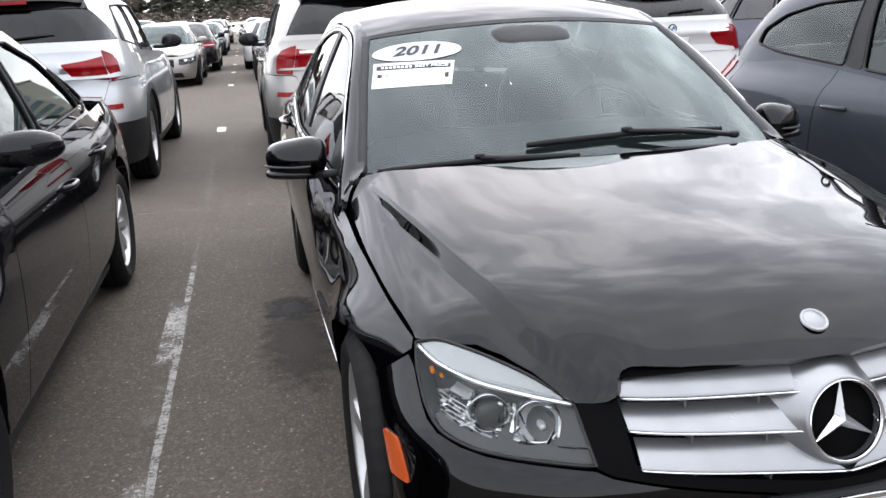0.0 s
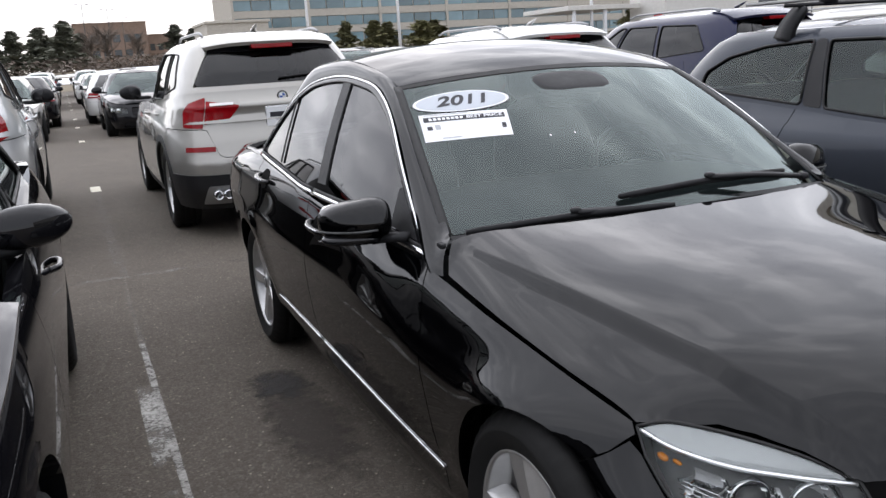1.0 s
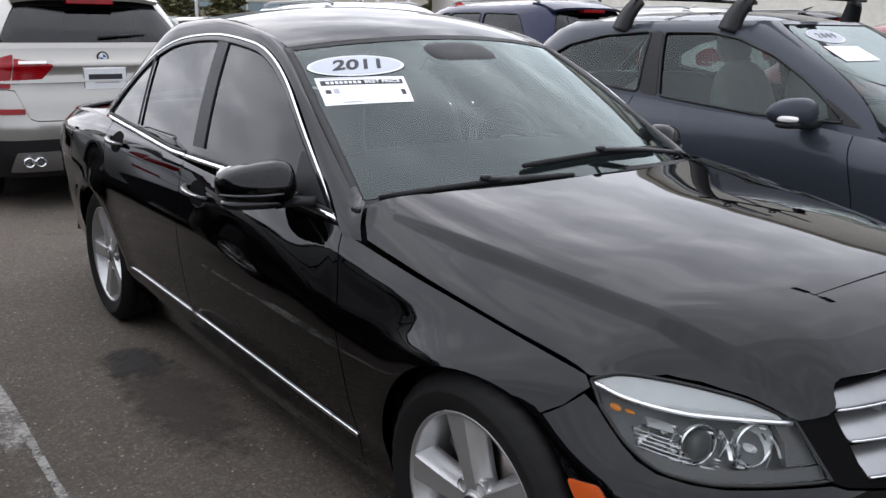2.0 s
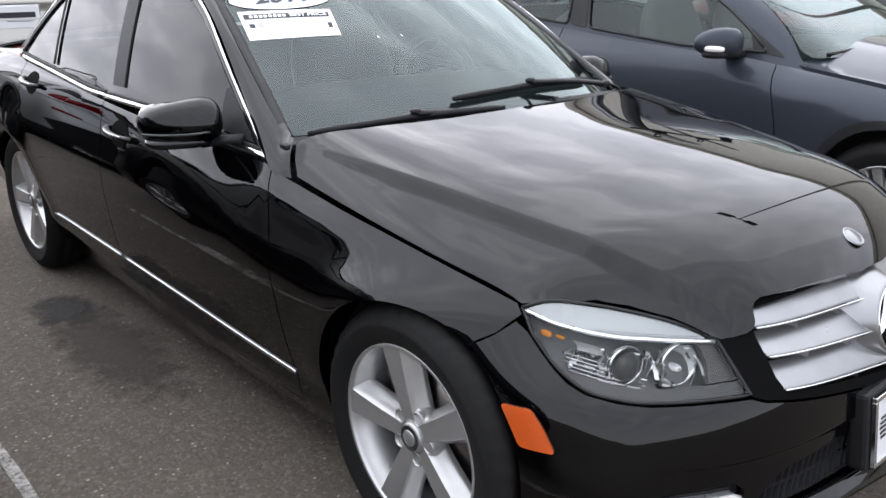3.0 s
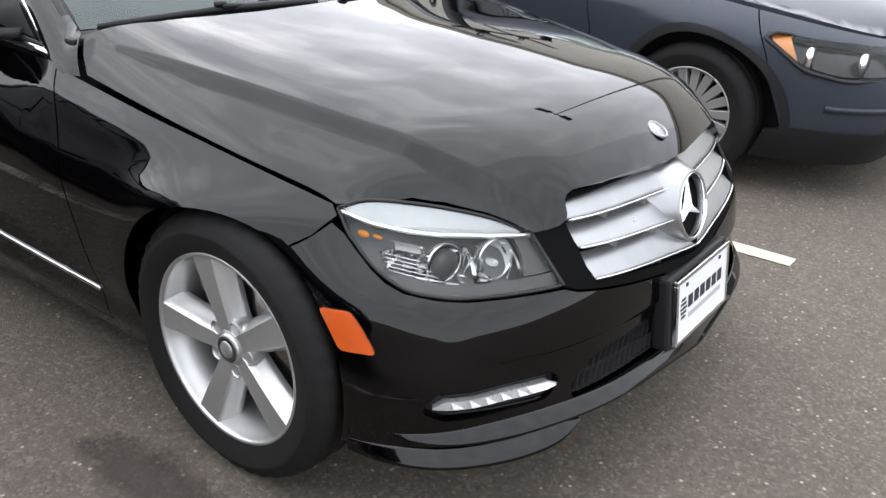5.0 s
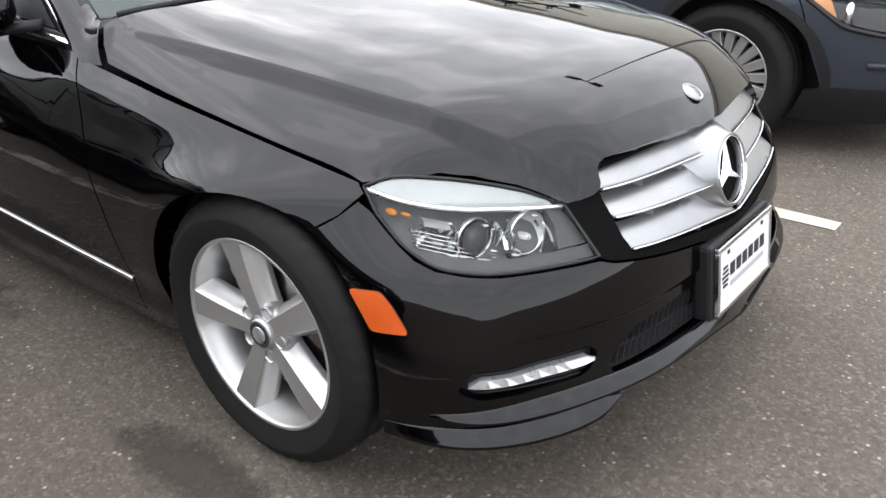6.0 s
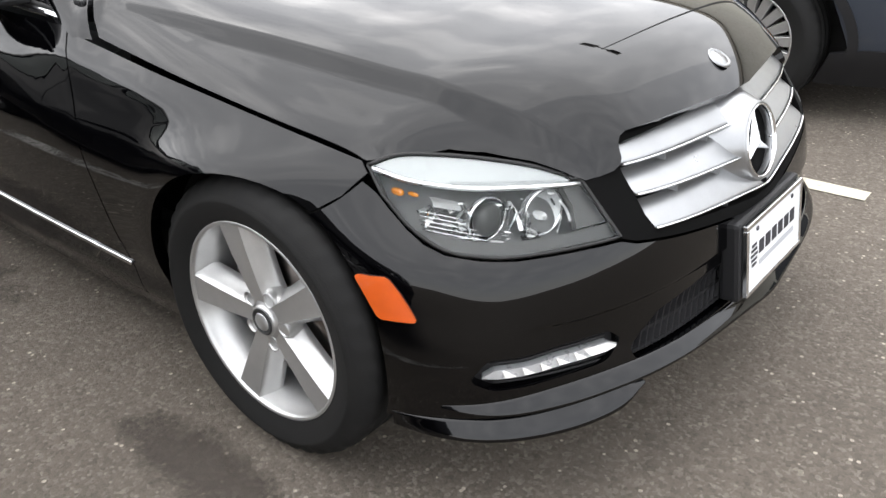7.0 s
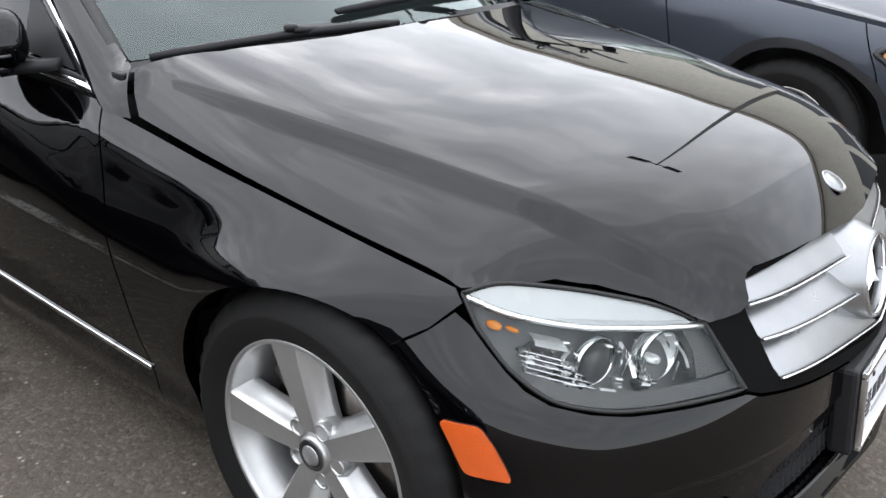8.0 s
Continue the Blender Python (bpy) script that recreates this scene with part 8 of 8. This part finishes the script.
for xx in (-0.1, 0.1):
    part("screw", moved(box_bm(xx - 0.005, xx + 0.005, -0.006, -0.002, 0.052, 0.061, 0.002), pc, rot), M_INK, plate)

# glass
sc_poly = rounded([(-1.05, -0.03), (-0.55, -0.045), (0, -0.05), (0.55, -0.045), (1.05, -0.03), (1.03, 0.40), (1.0, 0.795), (0.5, 0.800), (0, 0.802), (-0.5, 0.800), (-1.0, 0.795), (-1.03, 0.40)], 0.03)
ws = part("windscreen", panel_mesh(screen, sc_poly, 0.05, flange=0.005, heart=HEART), M_GLASS, saloon, "tall raked windscreen with a green-grey sheen")
ws.visible_shadow = False
band = [(-1.0, 0.790), (1.0, 0.790), (0.99, 0.815), (0.5, 0.822), (-0.5, 0.822), (-0.99, 0.815)]
part("screen_seal", panel_mesh(offset(screen, 0.002, HEART), band, 0.04, flange=0.006, heart=HEART), M_SEAL, saloon)
for sg in (1, -1):
    w = np.linspace(-0.03, 0.81, 20)
    kk = sg * np.interp(w, [-0.03, 0.4, 0.8], [1.055, 1.035, 1.005])
    swept("screen_seal", offset(screen, 0.002, HEART)(kk, w), [(-0.014, -0.003), (0.014, -0.003), (0.014, 0.003), (-0.014, 0.003)], M_SEAL, saloon, up=(0, -0.45, 0.9))
part("rear_window", panel_mesh(rear_screen, rounded([(-0.97, 0.02), (0.97, 0.02), (0.97, 0.98), (-0.97, 0.98)], 0.05), 0.08, flange=0.005, heart=HEART), M_TINT, saloon)
rp = [(x, y) for x, y in zip(np.linspace(-0.577, 0.577, 21), 2.035 + 0.085 * (np.linspace(-1, 1, 21)) ** 2)] + [(0.572, 2.6), (0.562, 3.0), (0.555, 3.20)] + [(x, 3.265 - 0.06 * (x / 0.56) ** 2) for x in np.linspace(0.54, -0.54, 12)] + [(-0.555, 3.20), (-0.562, 3.0), (-0.572, 2.6)]
part("roof", panel_mesh(roof, rp, 0.04, flange=0.01, heart=(0, 2.6, 0)), M_BLACK, saloon)

def cut(poly, side_of):
    """A polygon less the part where side_of is negative."""
    out = []
    for p, q in zip(poly, np.roll(poly, -1, 0)):
        a_, b_ = side_of(p), side_of(q)
        if a_ >= 0:
            out.append(p)
        if a_ * b_ < 0:
            out.append(p + (q - p) * a_ / (a_ - b_))
    return np.array(out)


# pillars and roof rails: one rounded band from the bonnet to the boot on each side
A3 = [np.array([0.724, 1.412, 0.906]), screen(np.array([1.045]), np.array([0.02]))[0] + np.array([0, -0.004, 0.002]), screen(np.array([1.04]), np.array([0.25]))[0], screen(np.array([1.025]), np.array([0.55]))[0], screen(np.array([1.005]), np.array([0.80]))[0]]
A3 += [roof(np.array([x]), np.array([y]))[0] for x, y in ((0.576, 2.30), (0.570, 2.65), (0.561, 3.0), (0.556, 3.18))] + [rear_screen(np.array([0.98]), np.array([w]))[0] for w in (0.75, 0.38, 0.0)]
DLO = [(1.468, 0.842), (1.700, 1.016), (1.953, 1.187), (2.166, 1.280), (2.361, 1.315), (2.628, 1.331), (2.934, 1.311), (3.120, 1.262), (3.250, 1.190), (3.380, 1.090), (3.485, 0.994)]
B2 = [(1.345, 0.82), (1.43, 0.836)] + [(a - 0.005, b + 0.006) for a, b in DLO[1:10]] + [(3.56, 0.980)]
B3 = glazing(np.array([p[0] for p in B2]), np.array([p[1] for p in B2]))
B3[0], B3[1] = (0.776, 1.350, 0.821), (0.790, 1.436, 0.838)
foot = np.array([0.756, 1.384, 0.868])
Ac, Bc = cat(A3, 8), cat(B3, 8)
for sg in (1, -1):
    V, F, k = [], [], 11
    for i, (a, b) in enumerate(zip(Ac, Bc)):
        m_ = (a + b) / 2 + np.array([0.030, -0.004, 0.034]) * min(1.0, np.linalg.norm(a - b) / 0.13)
        m_ = m_ + (2 * foot - (Ac[0] + Bc[0]) / 2 - (Ac[0] + Bc[0]) / 2 - np.array([0.030, -0.004, 0.034]) * min(1.0, np.linalg.norm(Ac[0] - Bc[0]) / 0.13)) * max(0.0, 1 - i / 12)
        for t in np.linspace(0, 1, k):
            p = (1 - t) ** 2 * a + 2 * t * (1 - t) * m_ + t * t * b
            V.append((sg * p[0], p[1], p[2]))
    for i in range(len(Ac) - 1):
        for j in range(k - 1):
            q = (i * k + j, i * k + j + 1, (i + 1) * k + j + 1, (i + 1) * k + j)
            F.append(q[::-1] if sg > 0 else q)
    part("pillar", mesh_of("pillar", V, F), M_BLACK, saloon, "black windscreen pillar and roof rail")
    PM = glazing if sg > 0 else mirrored(glazing)
    # windows
    glz = PM
    dlo = cat(DLO, 6)
    belt = np.column_stack([np.linspace(3.47, 1.50, 30), BELT_Z(np.linspace(3.47, 1.50, 30)) + 0.012])
    belt[:, 1] += 0.022 * np.clip((2.6 - belt[:, 0]) / 0.5, 0, 1) * np.clip((belt[:, 0] - 1.46) / 0.5, 0, 1)
    for nm, lo, hi in (("front_window", 1.40, 2.38), ("rear_door_window", 2.38, 3.032), ("quarter_window", 3.032, 3.60)):
        lean = 0.42 if nm != "front_window" else 0.42
        poly = cut(cut(np.vstack([dlo, belt]), lambda p: p[0] - lean * (p[1] - 0.95) - lo), lambda p: hi - p[0] + lean * (p[1] - 0.95))
        part(nm, panel_mesh(offset(glz, -0.004, HEART), poly, 0.05, flange=0.0, heart=HEART), M_TINT, saloon, "dark tinted side glass")
    pil = [(2.335 + 0.42 * (1.31 - 0.95), 1.318), (2.335, 0.955), (2.425, 0.955), (2.425 + 0.42 * (1.31 - 0.95), 1.322)]
    part("window_pillar", panel_mesh(offset(glz, 0.002, HEART), pil, 0.04, flange=0.008, heart=HEART), M_PLASTIC, saloon)
    swept("window_divider", offset(glz, 0.003, HEART)(np.linspace(3.032, 3.145, 8), np.linspace(0.975, 1.245, 8)), ring_section(0.010, 6, 0.4), M_SEAL, saloon, up=(sg, 0, 0))
    swept("window_chrome", offset(glz, 0.006, HEART)(dlo[:, 0], dlo[:, 1]), [(-0.0045, -0.003), (0.0045, -0.003), (0.0045, 0.001), (0.0, 0.002), (-0.0045, 0.001)], M_CHROME, saloon, up=(sg, 0, 0.4), label="chrome window surround")
    for a, b in ((1.475, 2.445), (2.458, 3.49)):
        ys = np.linspace(a, b, 18)
        zs = BELT_Z(ys) + 0.006 + 0.022 * np.clip((2.6 - ys) / 0.5, 0, 1) * np.clip((ys - 1.46) / 0.5, 0, 1)
        swept("belt_chrome", offset(glz, 0.007, HEART)(ys, zs), [(-0.009, -0.004), (0.009, -0.004), (0.007, 0.003), (-0.007, 0.004)], M_CHROME, saloon, up=(sg, 0, 0.4), label="chrome waist strip")
        swept("waist_seal", offset(glz, 0.003, HEART)(ys, zs + 0.013), ring_section(0.006, 6, 0.5), M_SEAL, saloon, up=(sg, 0, 0.4))
    # black frame between glass and chrome, seen as the window surround
    swept("window_frame", offset(glz, 0.001, HEART)(dlo[:, 0], dlo[:, 1] - 0.012), ring_section(0.013, 6, 0.35), M_GLOSSPL, saloon, up=(sg, 0, 0.4))
    # the dark triangle behind the mirror
    sail = [(1.50, 0.875), (1.72, 0.900), (1.74, 1.005), (1.71, 1.012)]
    part("mirror_sail", panel_mesh(offset(glz, 0.003, HEART), sail, 0.03, flange=0.006, heart=HEART), M_PLASTIC, saloon)

# boot lid and tail
BOOT_Z = curve((3.40, 0.99), (3.70, 1.012), (3.92, 1.020), (4.2, 0.998), (4.45, 0.972), (4.56, 0.945), (4.62, 0.90))
ys = np.linspace(3.42, 4.60, 30)
V, F, k = [], [], 33
for y in ys:
    e = float(side(np.array([y]), BELT_Z(np.array([y])) - 0.003)[0][0])
    z0, z1 = float(BELT_Z(y)) - 0.003, float(BOOT_Z(y))
    for t in np.linspace(0, math.pi, k):
        c, q = math.cos(t), math.sin(t)
        V.append((e * math.copysign(abs(c) ** 0.62, c), y, z0 + (z1 - z0) * q ** 0.8))
F = [(i * k + j, i * k + j + 1, (i + 1) * k + j + 1, (i + 1) * k + j) for i in range(len(ys) - 1) for j in range(k - 1)]
part("boot_lid", mesh_of("boot_lid", V, [f[::-1] for f in F]), M_BLACK, saloon)
part("tail_panel", panel_mesh(lambda x, z: np.column_stack([x, 4.66 - 0.12 * (np.abs(x) / 0.74) ** 2.5 - 0.10 * np.clip((z - 0.6) / 0.4, 0, 1) ** 2, z]), [(-0.72, 0.24), (0.72, 0.24), (0.66, 0.93), (-0.66, 0.93)], 0.08, flange=0.03, heart=(0, 2, 0.6)), M_BLACK, saloon)

# scuttle and wipers
def scuttle(x, t):
    x, t = np.asarray(x, float), np.asarray(t, float)
    y0 = np.interp(np.abs(x), [0, 0.15, 0.31, 0.44, 0.58, 0.72], [1.233, 1.236, 1.245, 1.268, 1.308, 1.40])
    s_ = screen(x / 0.672, np.full_like(x, -0.035))
    z0 = bonnet(np.clip(x, -0.7, 0.7), y0)[:, 2] - 0.018
    return np.column_stack([x, y0 + (s_[:, 1] - y0) * t, z0 + (s_[:, 2] - z0) * t - 0.012 * np.sin(math.pi * np.clip(t, 0, 1))])


part("scuttle", panel_mesh(scuttle, [(-0.70, 0.02), (0.70, 0.02), (0.70, 1.02), (-0.70, 1.02)], 0.05, flange=0.01, heart=(0, 1.3, 0)), M_PLASTIC, saloon, "black plastic scuttle below the windscreen")


def wiper(k0, w0, kp, wp, k1, w1, lift):
    pts = [(k0, w0), (kp, wp), (k1, w1)]
    ks, wsv = np.linspace(k0, k1, 14), np.interp(np.linspace(k0, k1, 14), [k0, kp, k1], [w0, wp, w1])
    on = offset(screen, lift, HEART)
    wp_ = new("wiper")
    wp_.parent = saloon
    swept("blade", on(ks, wsv), [(-0.009, -0.006), (0.009, -0.006), (0.008, 0.005), (0.002, 0.011), (-0.002, 0.011), (-0.008, 0.005)], M_PLASTIC, wp_, up=(0, -0.4, 0.9), scale=[0.75] + [1.0] * 12 + [0.75])
    c = on(np.array([kp]), np.array([wp]))[0]
    part("bracket", blob_bm(c + np.array([0, -0.004, 0.016]), (0.017, 0.013, 0.009)), M_PLASTIC, wp_)
    arm = cat([c + np.array([0, -0.010, 0.012]), c + np.array([0.18, -0.020, 0.000]), c + np.array([0.36, -0.022, -0.024])], 5)
    swept("arm", arm, [(-0.010, -0.005), (0.010, -0.005), (0.007, 0.006), (-0.007, 0.006)], M_PLASTIC, wp_, up=(0, -0.4, 0.9))
    part("pivot", blob_bm(arm[-1], (0.016, 0.016, 0.012)), M_PLASTIC, wp_)


wiper(-0.985, -0.038, -0.545, -0.035, -0.10, -0.052, 0.010)
wiper(-0.320, 0.010, 0.170, 0.026, 0.72, 0.024, 0.014)
for sg in (1, -1):
    c = screen(np.array([sg * 1.07]), np.array([-0.05]))[0]
    part("scuttle_cap", box_bm(c[0] - 0.035, c[0] + 0.03, c[1] - 0.055, c[1] - 0.02, c[2] - 0.012, c[2] + 0.006, 0.005), M_PLASTIC, saloon)

# door mirrors
for sg in (1, -1):
    c = Vector((sg * 0.892, 1.715, 0.926))
    b = blob_bm((0, 0, 0), (0.098, 0.062, 0.062), power=3.2, nu=32, nv=20)
    for v_ in b.verts:
        t = v_.co.x * sg / 0.098
        v_.co.z *= 1.0 - 0.16 * t
        v_.co.z += 0.004 - 0.006 * t
        v_.co.y += 0.036 * t + 0.020 * t * t
        if v_.co.y < 0:
            v_.co.y *= 1.15 - 0.25 * abs(v_.co.z) / 0.062
        v_.co += c
    mir = part("door_mirror", b, M_BLACK, saloon, "black door mirror with a slim indicator line")
    part("mirror_glass", blob_bm(c + Vector((sg * 0.005, 0.066, 0.0)), (0.084, 0.006, 0.050), Matrix.Rotation(radians(sg * 20), 3, "Z"), power=4), M_CHROME, mir)
    part("lower_shell", blob_bm(c + Vector((sg * 0.010, 0.008, -0.047)), (0.093, 0.056, 0.018), Matrix.Rotation(radians(sg * 20), 3, "Z"), power=3), M_GLOSSPL, mir)
    ln_ = cat([c + Vector((sg * 0.102, 0.035, -0.022)), c + Vector((sg * 0.075, -0.018, -0.020)), c + Vector((sg * 0.02, -0.066, -0.018)), c + Vector((-sg * 0.04, -0.082, -0.016))], 5)
    swept("indicator", ln_, ring_section(0.0035, 6), M_LAMPGREY, mir)
    swept("foot", [c + Vector((-sg * 0.06, -0.01, -0.055)), c + Vector((-sg * 0.10, -0.06, -0.045)), c + Vector((-sg * 0.125, -0.12, -0.035))], [(-0.035, -0.012), (0.035, -0.012), (0.03, 0.010), (-0.03, 0.010)], M_PLASTIC, mir)

# inside: dashboard, wheel, seats, rear-view mirror
part("dashboard", blob_bm((0, 1.74, 0.86), (0.66, 0.36, 0.10), power=4), M_DASH, saloon)
v, f = sweep([(0.36 + 0.185 * math.cos(a), 2.06 + 0.07 * math.sin(a), 0.90 + 0.172 * math.sin(a)) for a in np.linspace(0, 2 * math.pi, 33)], ring_section(0.016, 8), (0, -1, 0.4), False)
stw = part("steering_wheel", mesh_of("steering_wheel", v, f), M_DARKSEAT, saloon)
part("wheel_hub", blob_bm((0.36, 2.06, 0.89), (0.075, 0.03, 0.065)), M_DASH, stw)
for sg in (1, -1):
    part("wheel_spoke", blob_bm((0.36 + sg * 0.11, 2.06, 0.90), (0.08, 0.012, 0.020)), M_DASH, stw)
    seat(saloon, sg * 0.36, 2.42, 0.50, M_DARKSEAT)
part("rear_bench", blob_bm((0, 3.30, 0.74), (0.58, 0.13, 0.34), Matrix.Rotation(radians(-16), 3, "X")), M_DARKSEAT, saloon)
part("inner_mirror", blob_bm((0.0, 1.945, 1.225), (0.125, 0.022, 0.034), power=3), M_PLASTIC, saloon)
part("sensor_cover", blob_bm((0.0, 1.935, 1.272), (0.15, 0.075, 0.018), Matrix.Rotation(radians(27), 3, "X"), power=3.2), M_PLASTIC, saloon)
part("headlining", panel_mesh(lambda x, y: roof(x, y) - np.array([0, 0, 0.03]), [(-0.53, 2.10), (0.53, 2.10), (0.53, 3.15), (-0.53, 3.15)], 0.15, heart=(0, 2.6, 3)), M_SEAT, saloon)
part("cabin_floor", box_bm(-0.70, 0.70, 1.30, 3.90, 0.20, 0.36, 0.02), M_UNDER, saloon)
part("bulkhead", box_bm(-0.66, 0.66, 1.33, 1.42, 0.30, 0.86, 0.02), M_GAP, saloon)
part("parcel_shelf", box_bm(-0.60, 0.60, 3.35, 3.90, 0.90, 0.96, 0.02), M_DASH, saloon)
part("underbody", box_bm(-0.58, 0.58, 0.32, 4.40, 0.17, 0.56, 0.04), M_UNDER, saloon)
part("crash_beam", box_bm(-0.36, 0.36, 0.27, 0.36, 0.24, 0.50, 0.03), M_GAP, saloon)
for sg in (1, -1):
    for wy in (WF, WR):
        a = np.linspace(-0.25, math.pi + 0.25, 26)
        V = [(sg * x, wy + r * math.cos(t), WZ + r * math.sin(t)) for t in a for x, r in ((0.775, ARCH + 0.012), (0.56, ARCH + 0.020))]
        F = [(2 * i, 2 * i + 1, 2 * i + 3, 2 * i + 2) for i in range(25)]
        part("arch_liner", mesh_of("arch_liner", V, F), M_UNDER, saloon)

# signs inside the windscreen
def on_screen(k, w):
    k, w = np.array([k]), np.array([w])
    P = offset(screen, 0.002, HEART)
    p = P(k, w)[0]
    ex = P(k + 0.01, w)[0] - P(k - 0.01, w)[0]
    ey = P(k, w + 0.01)[0] - P(k, w - 0.01)[0]
    ex, ey = Vector(ex).normalized(), Vector(ey).normalized()
    ez = ex.cross(ey).normalized()
    ey = ez.cross(ex)
    m = Matrix((ex, ey, ez)).transposed().to_4x4()
    m.translation = Vector(p)
    return m


a = np.linspace(0, 2 * math.pi, 48, endpoint=False)
oc = (-0.716, 0.640)
tilt = -0.075


def oval(ra, rb):
    return np.column_stack([oc[0] + ra * np.cos(a) + 0.02 * np.sin(a), oc[1] + rb * np.sin(a) + tilt * ra * np.cos(a)])


sign = tagged(part("windscreen_sign", panel_mesh(offset(screen, 0.0015, HEART), oval(0.262, 0.068), 0.03, flange=0.001, heart=HEART), M_INK), "oval 2011 year sign stuck on a windscreen", "sign")
part("sign_border", panel_mesh(offset(screen, 0.0022, HEART), oval(0.258, 0.0665), 0.03, heart=HEART), M_PAPER, sign)
part("sign_face", panel_mesh(offset(screen, 0.0028, HEART), oval(0.243, 0.060), 0.03, heart=HEART), M_STICKER, sign)
for i, ch in enumerate("2011"):
    tm = text_mesh(ch, 0.080, 0.28, 0.0022)
    k = oc[0] - 0.105 + 0.070 * i
    tm.transform(on_screen(k, oc[1] + tilt * (k - oc[0])) @ Matrix.Translation((0, 0, 0.0016)) @ Matrix.Rotation(radians(1), 4, "Z") @ Matrix.Diagonal((1.1, 1.0, 1, 1)))
    part("numeral", tm, M_INK, sign, "dark grey numeral")
quad = [(-0.970, 0.590), (-0.520, 0.543), (-0.572, 0.392), (-0.992, 0.423)]
lab = tagged(part("price_label", panel_mesh(offset(screen, 0.0018, HEART), quad, 0.03, flange=0.001, heart=HEART), M_PAPER), "white price label with dark bars on a windscreen", "label")


def in_quad(u, v):
    q = np.array(quad)
    return tuple((1 - v) * ((1 - u) * q[0] + u * q[1]) + v * ((1 - u) * q[3] + u * q[2]))


for nm, u0, u1, v0, v1, mt in (("title_bar", 0.04, 0.96, 0.12, 0.30, M_INK), ("mark_bar", 0.06, 0.12, 0.46, 0.60, M_INK), ("mark_bar", 0.15, 0.21, 0.42, 0.60, M_INKGREY), ("mark_bar", 0.90, 0.95, 0.52, 0.72, M_INK), ("foot_bar", 0.20, 0.42, 0.90, 0.94, M_INKGREY), ("head_bar", 0.06, 0.55, 0.03, 0.06, M_INKGREY)):
    part(nm, panel_mesh(offset(screen, 0.0026, HEART), [in_quad(u0, v0), in_quad(u1, v0), in_quad(u1, v1), in_quad(u0, v1)], 0.03, heart=HEART), mt, lab)
for i in range(8):
    u0 = 0.10 + 0.05 * i
    part("letter_bar", panel_mesh(offset(screen, 0.0032, HEART), [in_quad(u0, 0.165), in_quad(u0 + 0.034, 0.165), in_quad(u0 + 0.034, 0.255), in_quad(u0, 0.255)], 0.03, heart=HEART), M_PAPER, lab)
tm = text_mesh("BEST PRICE", 0.0235, 0.0, 0.0004)
tm.transform(on_screen(*in_quad(0.725, 0.215)) @ Matrix.Translation((0, 0, 0.0022)) @ Matrix.Rotation(radians(-8), 4, "Z"))
part("lettering", tm, M_PAPER, lab, "white words on a black bar")
for k, w in ((-0.40, 0.355), (-0.27, 0.352)):
    tagged(part("paint_chip", panel_mesh(offset(screen, 0.002, HEART), [(k, w), (k + 0.004, w), (k + 0.003, w + 0.011), (k - 0.001, w + 0.011)], 0.02, heart=HEART), M_PAPER), "tiny white mark on a windscreen", "mark")

# wheels
MAIN_W = wheel_set(0.317, 0.226, 0.205, 5, face=0.009)
FX = 0.1025 * 0.86 - 0.0135
cup, cupf = lathe([(0.0195, -0.016), (0.0185, -0.002), (0.0170, 0.001), (0.0150, 0.0), (0.0138, -0.010), (0.0134, -0.024)], 18)
lug, lugf = lathe([(0.0, -0.012), (0.0085, -0.012), (0.0095, -0.015), (0.0115, -0.018), (0.0134, -0.024)], 12)
dot, dotf = lathe([(0.0, 0.0), (0.0036, 0.0), (0.0042, -0.002)], 8)
for wy in (WF, WR):
    for sg in (1, -1):
        w = put_wheel(MAIN_W, saloon, (sg * 0.745, wy, WZ), sg, 15 if wy == WF else 20)
        for i in range(5):
            t = 2 * math.pi * (i + 0.5) / 5
            at = (0.056 * math.sin(t), 0.056 * math.cos(t))
            part("bolt_cup", mesh_of("bolt_cup", [(x + FX - 0.003, y + at[0], z + at[1]) for x, y, z in cup], cupf), M_ALLOY, w)
            part("lug_bolt", mesh_of("lug_bolt", [(x + FX - 0.003, y + at[0], z + at[1]) for x, y, z in lug], lugf), M_STEEL, w)
            for dt in (-0.36, 0.36):
                part("pin_hole", mesh_of("pin_hole", [(x + FX - 0.0030, y + 0.062 * math.sin(t + dt), z + 0.059 * math.cos(t + dt)) for x, y, z in dot], dotf), M_GAP, w)
        v, f = lathe([(0.0, 0.0), (0.026, 0.0), (0.027, 0.002), (0.029, 0.002), (0.031, 0.0)], 30)
        part("cap_ring", mesh_of("cap_ring", [(x + FX + 0.0055, y, z) for x, y, z in v], f), M_LAMPGREY, w)
        v, f = lathe([(0.0, 0.0015), (0.019, 0.001), (0.0205, -0.001)], 24)
        part("cap_disc", mesh_of("cap_disc", [(x + FX + 0.0075, y, z) for x, y, z in v], f), M_ALLOY, w)
        t = radians(-82)
        part("valve", blob_bm((FX - 0.020, 0.190 * math.sin(t), 0.190 * math.cos(t)), (0.014, 0.006, 0.006)), M_SEAL, w)
        cal = Matrix.Rotation(radians(-25 if sg > 0 else 35), 4, "X")
        part("brake_caliper", moved(box_bm(-0.005, 0.030, -0.030, 0.030, 0.120, 0.180, 0.012), (0, 0, 0), cal), M_STEEL, w, "grey brake caliper")
